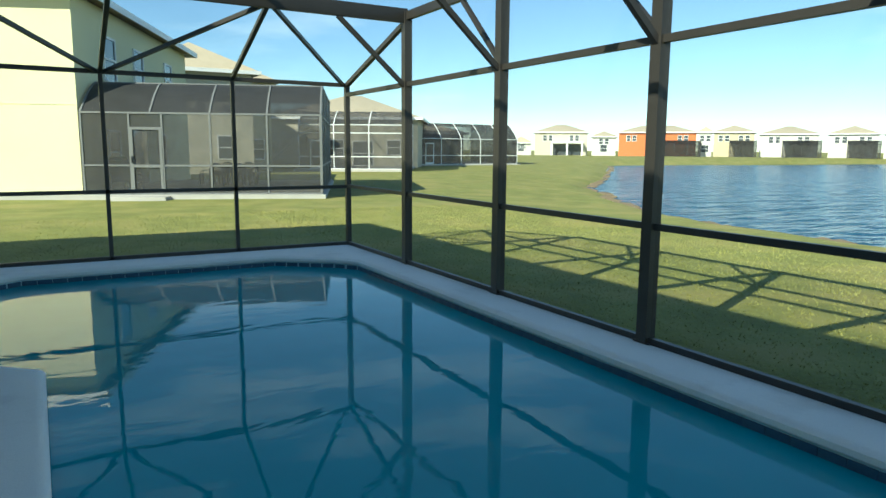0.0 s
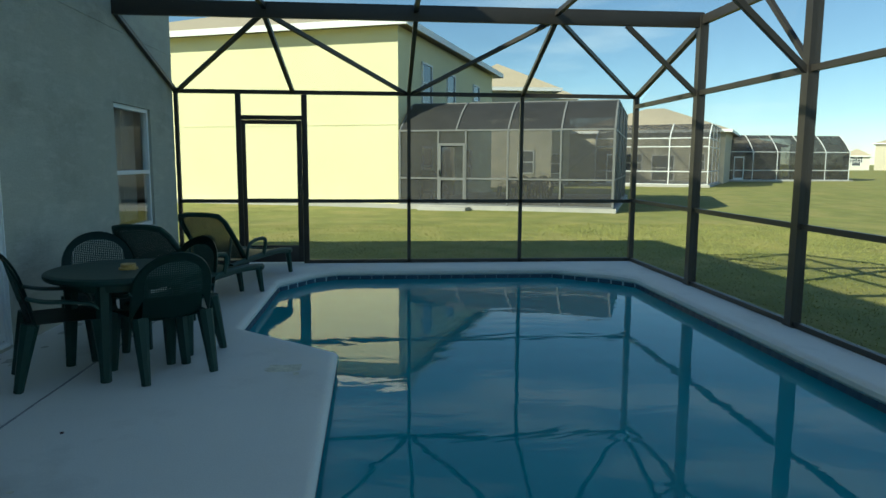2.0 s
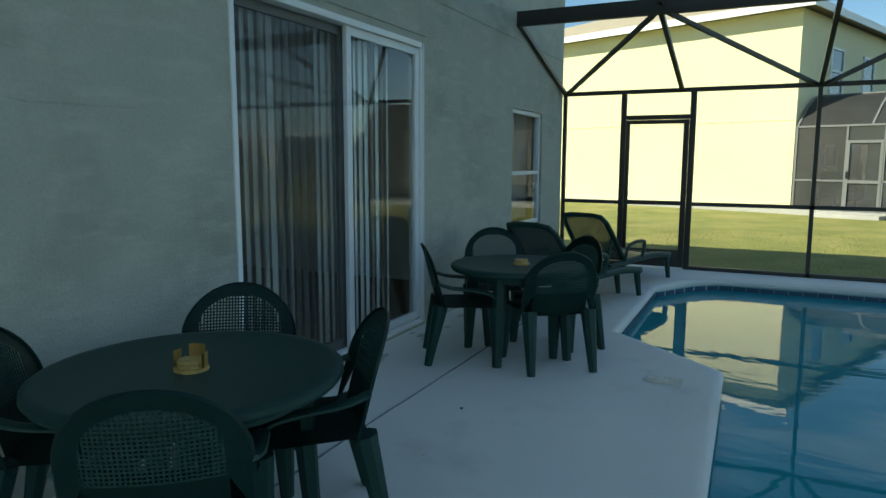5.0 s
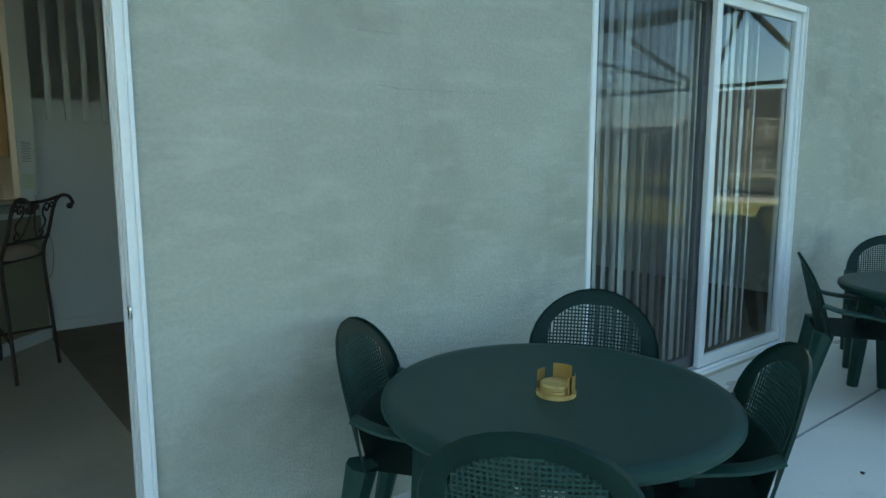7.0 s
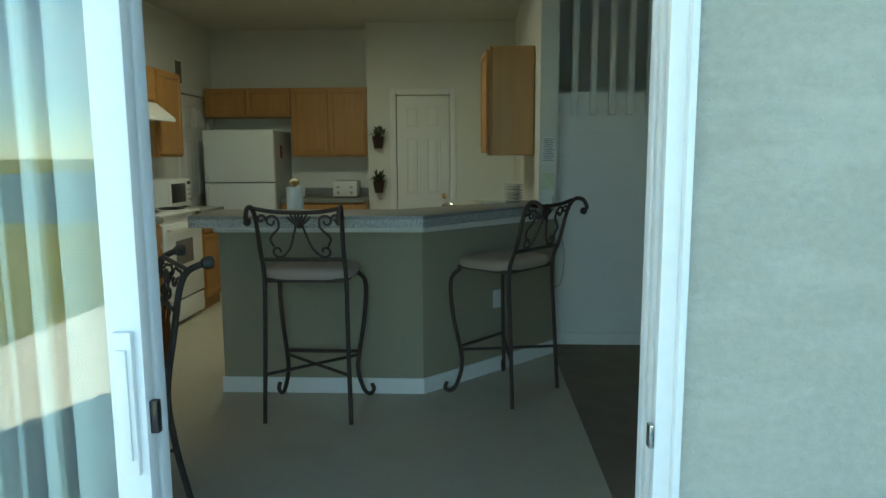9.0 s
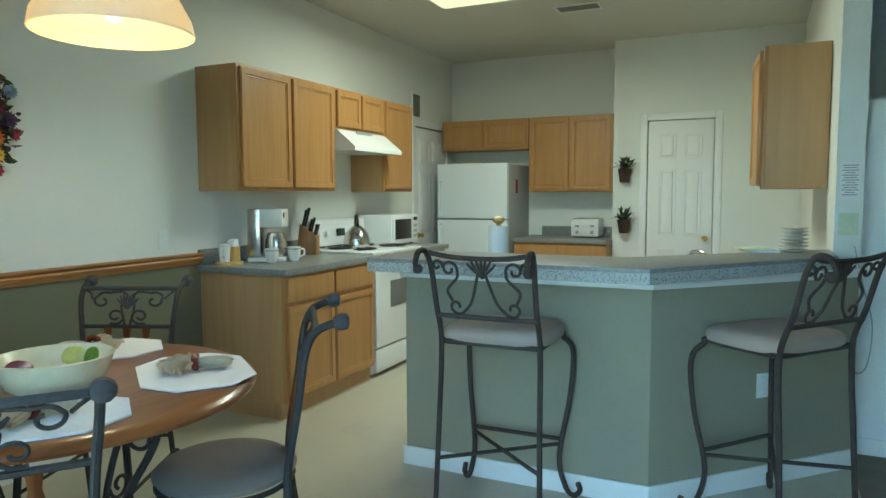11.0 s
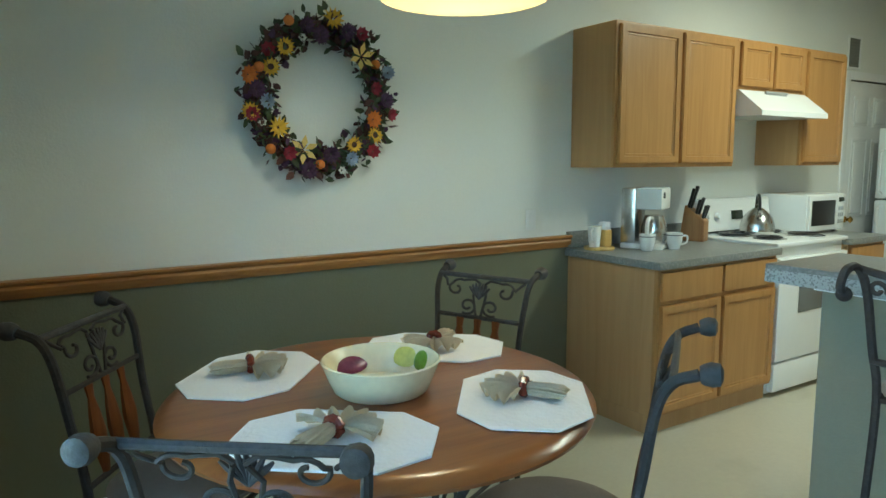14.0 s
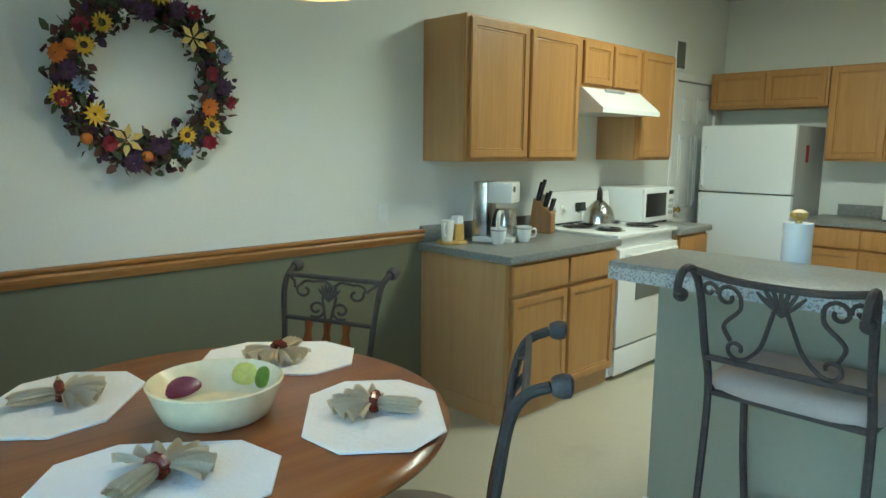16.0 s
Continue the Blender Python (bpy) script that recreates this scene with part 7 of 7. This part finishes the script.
def bar_stool(m, label):
    """Bronzed iron bar stool, front along +y; floor at z = 0."""
    c = thing("bar_stool", label, "bar stool", m, "bar stools")
    yb = lambda z: -0.205 - 0.11 * max(0, z - 0.72) / 0.4
    for s in (-1, 1):
        b = B()
        sweep(b, smooth_line([(s * 0.225, -0.245, 0.0), (s * 0.215, -0.222, 0.40), (s * 0.21, -0.205, 0.74), (s * 0.209, yb(0.90), 0.90), (s * 0.212, yb(1.06), 1.06), (s * 0.218, yb(1.12) - 0.025, 1.125), (s * 0.221, yb(1.13) - 0.075, 1.125), (s * 0.221, yb(1.13) - 0.10, 1.085), (s * 0.221, yb(1.13) - 0.085, 1.065)], 6), 0.0115, 8)
        part("back_post", b, "ironbrown", c)
        b = B()
        bmesh.ops.create_uvsphere(b, u_segments=12, v_segments=8, radius=0.020, matrix=Matrix.Translation((s * 0.221, yb(1.13) - 0.080, 1.062)))
        part("finial", b, "ironbrown", c)
        b = B()
        sweep(b, smooth_line([(s * 0.205, 0.145, 0.735), (s * 0.245, 0.180, 0.66), (s * 0.235, 0.170, 0.45), (s * 0.20, 0.135, 0.20), (s * 0.225, 0.150, 0.06), (s * 0.255, 0.175, 0.014), (s * 0.278, 0.198, 0.030), (s * 0.270, 0.192, 0.066)], 6), [0.0120] * 43, 8)
        part("front_leg", b, "ironbrown", c)
        b = B()
        sweep(b, [(s * 0.22, -0.23, 0.255), (-s * 0.205, 0.14, 0.255)], 0.009, 6)
        part("cross_stretcher", b, "ironbrown", c)
    b = B()
    sweep(b, [(-0.205, 0.14, 0.275), (0.205, 0.14, 0.275)], 0.010, 6)
    part("foot_rail", b, "ironbrown", c)
    b = B()
    sweep(b, smooth_line([(-0.217, yb(1.1) - 0.02, 1.122), (-0.12, yb(1.1) - 0.01, 1.105), (0, yb(1.1) - 0.008, 1.10), (0.12, yb(1.1) - 0.01, 1.105), (0.217, yb(1.1) - 0.02, 1.122)], 5), 0.0098, 8, 1.1)
    part("top_rail", b, "ironbrown", c)
    b = B()
    sweep(b, [(-0.212, yb(0.86), 0.86), (0.212, yb(0.86), 0.86)], 0.010, 6)
    part("lower_rail", b, "ironbrown", c)
    sets = []
    for s in (-1, 1):
        sets.append([(s * x, z) for x, z in [tuple(v[:2]) for v in smooth_line([(0.012, 1.05, 0), (0.03, 0.99, 0), (0.055, 0.92, 0), (0.095, 0.875, 0)], 5)]] + [(s * x, z) for x, z in curl(0.118, 0.902, 0.033, 0.011, 230, 560, 14)])
        sets.append([(s * x, z) for x, z in [tuple(v[:2]) for v in smooth_line([(0.135, 0.925, 0), (0.150, 0.97, 0), (0.105, 1.02, 0), (0.10, 1.055, 0)], 5)]] + [(s * x, z) for x, z in curl(0.135, 1.055, 0.035, 0.010, 180, -200, 14)])
        sets.append([(s * x, z) for x, z in curl(0.185, 1.068, 0.024, 0.008, 200, -170, 12)])
    scroll_set(sets, c, "ironbrown", yb, 0.0062)
    leaf_fan(c, "ironbrown", lambda z: yb(z) + 0.003, 1.02, 0.085)
    b = B()
    rings = []
    for k, z in ((0.90, 0.742), (0.985, 0.750), (1.0, 0.768), (0.985, 0.786), (0.93, 0.799), (0.80, 0.806), (0.45, 0.811)):
        ring = []
        for q in range(40):
            a = 2 * math.pi * q / 40
            cx, sy = math.cos(a), math.sin(a)
            ring.append(b.verts.new((0.232 * k * math.copysign(abs(cx) ** 0.42, cx), -0.018 + 0.195 * k * math.copysign(abs(sy) ** 0.42, sy), z)))
        rings.append(ring)
    for r1, r2 in zip(rings, rings[1:]):
        for q in range(40):
            b.faces.new((r1[q], r1[(q + 1) % 40], r2[(q + 1) % 40], r2[q]))
    b.faces.new(rings[0][::-1])
    b.faces.new(rings[-1])
    part("seat_cushion", b, "seat", c, "beige upholstered seat")
    b = B()
    sweep(b, [(-0.21, -0.20, 0.745), (-0.21, 0.150, 0.745), (0.21, 0.150, 0.745), (0.21, -0.20, 0.745), (-0.21, -0.20, 0.745)], 0.011, 6)
    part("seat_frame", b, "ironbrown", c)
    return c


S1 = bar_stool(pose(-2.462, -0.465, KZ, 0, 0, 90), "bronzed iron bar stool with beige seat at the bar")
copy_thing(S1, facing(-2.79, 0.555, KZ, -0.635, -0.773))

# ---- on the dining table ----
def placemat(x, y, turn, kind):
    z = TZ + 0.001
    p = thing("placemat", "white octagonal cloth placemat on the table", "placemat", pose(x, y, z, 0, 0, turn), "placemats")
    b = B()
    o = [(0.235 * sx, 0.08 * sy) for sx, sy in ((1, -1), (1, 1))] + [(0.135, 0.17), (-0.135, 0.17), (-0.235, 0.08), (-0.235, -0.08), (-0.135, -0.17), (0.135, -0.17)]
    rings = []
    for s, zz in ((1.0, 0.0), (1.0, 0.004), (0.96, 0.006), (0.92, 0.0045), (0.5, 0.005)):
        rings.append([b.verts.new((q[0] * s, q[1] * s, zz + 0.0015 * math.sin(7 * q[0] * s + x * 9))) for q in [o[i // 3 % 8] if i % 3 == 0 else (o[i // 3] [0] + (o[(i // 3 + 1) % 8][0] - o[i // 3][0]) * (i % 3) / 3, o[i // 3][1] + (o[(i // 3 + 1) % 8][1] - o[i // 3][1]) * (i % 3) / 3) for i in range(24)]])
    for r1, r2 in zip(rings, rings[1:]):
        for k in range(24):
            b.faces.new((r1[k], r1[(k + 1) % 24], r2[(k + 1) % 24], r2[k]))
    b.faces.new(rings[-1])
    part("cloth", b, "linen", p)
    b = B()
    rim = [Vector((q[0] * 0.992, q[1] * 0.992, 0.0035)) for q in o]
    sweep(b, [rim[i // 3 % 8].lerp(rim[(i // 3 + 1) % 8], (i % 3) / 3) for i in range(25)], 0.0032, 6, 0.7, caps=False)
    part("hem", b, "linen", p)
    nturn = {0: 75, 1: 66, 2: 300, 3: 252}[kind]
    nk = thing("napkin", "pleated beige napkin in a dark red ring", "napkin", pose(x, y, z + 0.008, 0, 0, turn + nturn), "folded napkins")
    b = B()
    rows = []
    for rr, zz, amp in ((0.013, 0.024, 0.001), (0.035, 0.028, 0.006), (0.065, 0.027, 0.011), (0.095, 0.022, 0.015), (0.112, 0.017, 0.016)):
        row = []
        for i in range(49):
            a = radians(-92 + 184 * i / 48)
            wv = math.sin(i * math.pi / 3.0 + 0.5 * math.sin(i * 0.7 + x * 30))
            r2 = rr * (0.96 + 0.06 * wv + 0.05 * math.sin(i * 0.31 + y * 20))
            row.append((-r2 * math.cos(a), r2 * math.sin(a), max(0.002, zz + amp * wv)))
        rows.append(row)
    shell(b, rows, 0.0022)
    fan = new("fan", mesh_of("fan", b, "napkin", 85))
    fan.parent = nk
    b = B()
    rows = []
    for xx, w, hh in ((0.008, 0.013, 0.015), (0.04, 0.021, 0.021), (0.08, 0.027, 0.022), (0.112, 0.030, 0.019), (0.122, 0.027, 0.012)):
        rows.append([(xx - 0.010 * abs(math.sin(radians(a))), w * math.cos(radians(a)) * (1.06 if i % 2 else 0.90), 0.021 + (hh * (1.10 if i % 2 else 0.84)) * math.sin(radians(a)) * 0.85) for i, a in enumerate(range(0, 361, 15))])
    shell(b, rows, 0.002)
    part("tail", b, "napkin", nk)
    b = B()
    sweep(b, [(0.002, 0.020 * math.cos(radians(20 * k)), 0.024 + 0.018 * math.sin(radians(20 * k))) for k in range(19)], [0.0125 if k % 2 else 0.010 for k in range(19)], 8, caps=False)
    part("napkin_ring", b, "ring", nk)


placemat(-1.395, -1.165, 52, 0)
placemat(-0.855, -1.19, -38, 1)
placemat(-0.84, -1.785, 50, 2)
placemat(-1.46, -1.73, -40, 3)
bo = thing("serving_bowl", "cream ceramic bowl painted with vegetables inside", "bowl", pose(TC[0] + 0.015, TC[1] + 0.03, TZ + 0.001))
b = B()
lathe(b, [(0, 0.004), (0.124, 0.0), (0.132, 0.006), (0.148, 0.040), (0.165, 0.084), (0.168, 0.090), (0.163, 0.093), (0.156, 0.086), (0.139, 0.040), (0.12, 0.012), (0, 0.009)], 48)
part("bowl", b, "ceramic", bo)
for ang, mt, rx, rz, nm in ((212, "pepper", 0.052, 0.032, "painted_pepper"), (188, "leafglaze", 0.032, 0.031, "painted_leaves")):
    b = B()
    a = radians(ang)
    n_in = Vector((-math.cos(a), -math.sin(a), 0.42)).normalized()
    cpt = Vector((0.144 * math.cos(a), 0.144 * math.sin(a), 0.056))
    tg = Vector((-math.sin(a), math.cos(a), 0))
    upv = n_in.cross(tg)
    mm = Matrix((tg, -upv, n_in)).transposed().to_4x4()
    bmesh.ops.create_uvsphere(b, u_segments=16, v_segments=8, radius=1.0, matrix=Matrix.Translation(cpt) @ mm @ Matrix.Diagonal((rx, rz, 0.006, 1)))
    part(nm, b, mt, bo)

a = radians(284)
b = B()
n_in = Vector((-0.72 * math.cos(a), -0.72 * math.sin(a), 0.60)).normalized()
tg = Vector((-math.sin(a), math.cos(a), 0))
mm = Matrix((tg.cross(n_in), tg, n_in)).transposed().to_4x4()
bmesh.ops.create_uvsphere(b, u_segments=20, v_segments=8, radius=1.0, matrix=Matrix.Translation((0.134 * math.cos(a), 0.134 * math.sin(a), 0.044)) @ mm @ Matrix.Diagonal((0.030, 0.068, 0.006, 1)))
part("painted_eggplant", b, "eggplant", bo)

# ---- pendant lamp ----
pd = thing("pendant_lamp", "cream glass dome pendant lamp over the dining table", "pendant lamp", pose(-1.5, -1.6, 0))
b = B()
dome = [(0.268, 1.965), (0.272, 1.972), (0.262, 2.02), (0.225, 2.09), (0.16, 2.15), (0.08, 2.185), (0.04, 2.195)]
lathe(b, dome, 40)
part("shade", b, "shade_out", pd, "cream glass dome shade")
b = B()
lathe(b, [(r - 0.006, z + 0.002 if k else z) for k, (r, z) in enumerate(dome)], 40)
part("shade_lining", b, "shade_glass", pd)
b = B()
lathe(b, [(0.0, 2.24), (0.03, 2.24), (0.04, 2.20), (0.035, 2.185), (0.0, 2.185)], 20)
part("cap", b, "brass", pd)
b = B()
sweep(b, [(0, 0, 2.235), (0, 0, CEIL - 0.02)], 0.006, 8)
part("stem", b, "brass", pd)
b = B()
lathe(b, [(0, CEIL - 0.001), (0.06, CEIL - 0.001), (0.055, CEIL - 0.02), (0.0, CEIL - 0.025)], 24)
part("ceiling_rose", b, "brass", pd)
b = B()
lathe(b, [(0, 2.008), (0.02, 2.012), (0.033, 2.035), (0.030, 2.06), (0.016, 2.09), (0.014, 2.13), (0, 2.13)], 20)
part("light_bulb", b, "bulbglow", pd).visible_shadow = False

# ---- wreath ----
wr = thing("wreath", "round wall wreath of autumn flowers and dark leaves", "wreath", pose(-1.425, WY + 0.012, 1.745))
RW_ = 0.285
b = B()
for q in range(5):
    ph0 = q * 1.26
    pts = [((RW_ + 0.03 * math.cos(ph0 + 3 * radians(a))) * math.cos(radians(a)), 0.035 + 0.02 * math.sin(ph0 + 3 * radians(a)), (RW_ + 0.03 * math.cos(ph0 + 3 * radians(a))) * math.sin(radians(a))) for a in range(0, 361, 8)]
    sweep(b, pts, 0.012, 6, caps=False)
part("vine_ring", b, "twig", wr)
r = random.Random(11)


def leaf_mass(name, mat, n, lo, hi, rad, label):
    b = B()
    for k in range(n):
        a = r.uniform(0, 6.283)
        rr = RW_ + max(-0.07, min(0.075, r.gauss(0, 0.036)))
        o = Vector((rr * math.cos(a), 0.05 + r.uniform(-0.01, 0.03), rr * math.sin(a)))
        d = Vector((r.uniform(-1, 1), r.uniform(0.0, 0.9), r.uniform(-1, 1))).normalized()
        ln = r.uniform(lo, hi)
        w = d.cross(Vector((r.uniform(-1, 1), r.uniform(-1, 1), r.uniform(-1, 1)))).normalized() * ln * rad
        up = d.cross(w).normalized() * ln * 0.10
        vs = [b.verts.new(q) for q in (o, o + d * ln * 0.3 + w * 0.9 + up, o + d * ln * 0.7 + w * 0.7, o + d * ln, o + d * ln * 0.7 - w * 0.7, o + d * ln * 0.3 - w * 0.9 + up)]
        b.faces.new((vs[0], vs[1], vs[2], vs[3]))
        b.faces.new((vs[0], vs[3], vs[4], vs[5]))
    tagged(part(name, b, mat, wr, label), kind="stuff")


leaf_mass("green_leaves", "leaf", 620, 0.03, 0.06, 0.30, "dark green leaves")
leaf_mass("autumn_leaves", "leafbrown", 380, 0.03, 0.055, 0.38, "dark red-brown leaves")
leaf_mass("plum_petals", "leafplum", 220, 0.025, 0.05, 0.5, "plum-coloured petals")


def flower_mesh(mat, n, ln, w, lift, rows=1):
    b = B()
    for q in range(rows):
        for k in range(n):
            a = 6.283 * (k + 0.5 * q) / n
            d = Vector((math.cos(a), lift + 0.35 * q, math.sin(a))).normalized()
            t = Vector((-math.sin(a), 0, math.cos(a)))
            L = ln * (1 - 0.25 * q)
            o = d * 0.006
            vs = [b.verts.new(p) for p in (o, o + d * L * 0.5 + t * w, o + d * L, o + d * L * 0.5 - t * w)]
            b.faces.new(vs)
    return mesh_of("petals", b, mat)


b = B()
bmesh.ops.create_uvsphere(b, u_segments=10, v_segments=6, radius=0.016, matrix=Matrix.Translation((0, 0.008, 0)) @ Matrix.Diagonal((1, 0.6, 1, 1)))
heart = mesh_of("flower_heart", b, "twig")
b = B()
bmesh.ops.create_uvsphere(b, u_segments=10, v_segments=8, radius=0.026)
fruit = mesh_of("fruit", b, "petal_orange")
kinds = {
    "sunflower": (flower_mesh("petal_yellow", 14, 0.046, 0.009, 0.25, 2), True), "marigold": (flower_mesh("petal_orange", 12, 0.05, 0.014, 0.5, 3), False),
    "daisy": (flower_mesh("petal_yellow", 12, 0.056, 0.008, 0.3, 2), False), "rose": (flower_mesh("petal_red", 8, 0.042, 0.018, 0.7, 3), False),
    "hydrangea": (flower_mesh("petal_blue", 12, 0.042, 0.012, 0.6, 3), False), "lily": (flower_mesh("petal_cream", 6, 0.075, 0.016, 0.35, 1), False),
    "aster": (flower_mesh("leafplum", 14, 0.05, 0.012, 0.5, 3), False), "small_white_flower": (flower_mesh("petal_white", 6, 0.020, 0.008, 0.4, 2), False)}
layout = ((100, "daisy"), (88, "aster"), (76, "aster"), (64, "fruit"), (50, "sunflower"), (112, "aster"), (124, "rose"), (136, "lily"), (150, "fruit"), (160, "hydrangea"), (170, "rose"), (182, "aster"),
          (192, "rose"), (202, "marigold"), (214, "sunflower"), (226, "rose"), (236, "sunflower"), (246, "hydrangea"), (256, "small_white_flower"), (264, "aster"), (274, "fruit"), (284, "aster"), (292, "lily"), (304, "rose"),
          (316, "fruit"), (326, "daisy"), (336, "small_white_flower"), (344, "rose"), (352, "hydrangea"), (2, "aster"), (12, "marigold"), (24, "sunflower"), (36, "rose"), (346, "sunflower"), (70, "small_white_flower"), (20, "fruit"))
for k, (a, kd) in enumerate(layout):
    rr = RW_ + (0.045 if k % 3 == 0 else -0.035 if k % 3 == 1 else 0.01)
    m = pose(rr * math.cos(radians(a)), 0.085 + 0.01 * (k % 2), rr * math.sin(radians(a)), r.uniform(-15, 15), r.uniform(0, 90), r.uniform(-15, 15)) @ Matrix.Scale(0.84, 4)
    if kd == "fruit":
        share("fruit", fruit, wr, m, "small orange fruit")
        continue
    me, has_heart = kinds[kd]
    f = share(kd, me, wr, m)
    if has_heart:
        share("flower_heart", heart, f, pose(0, 0, 0))
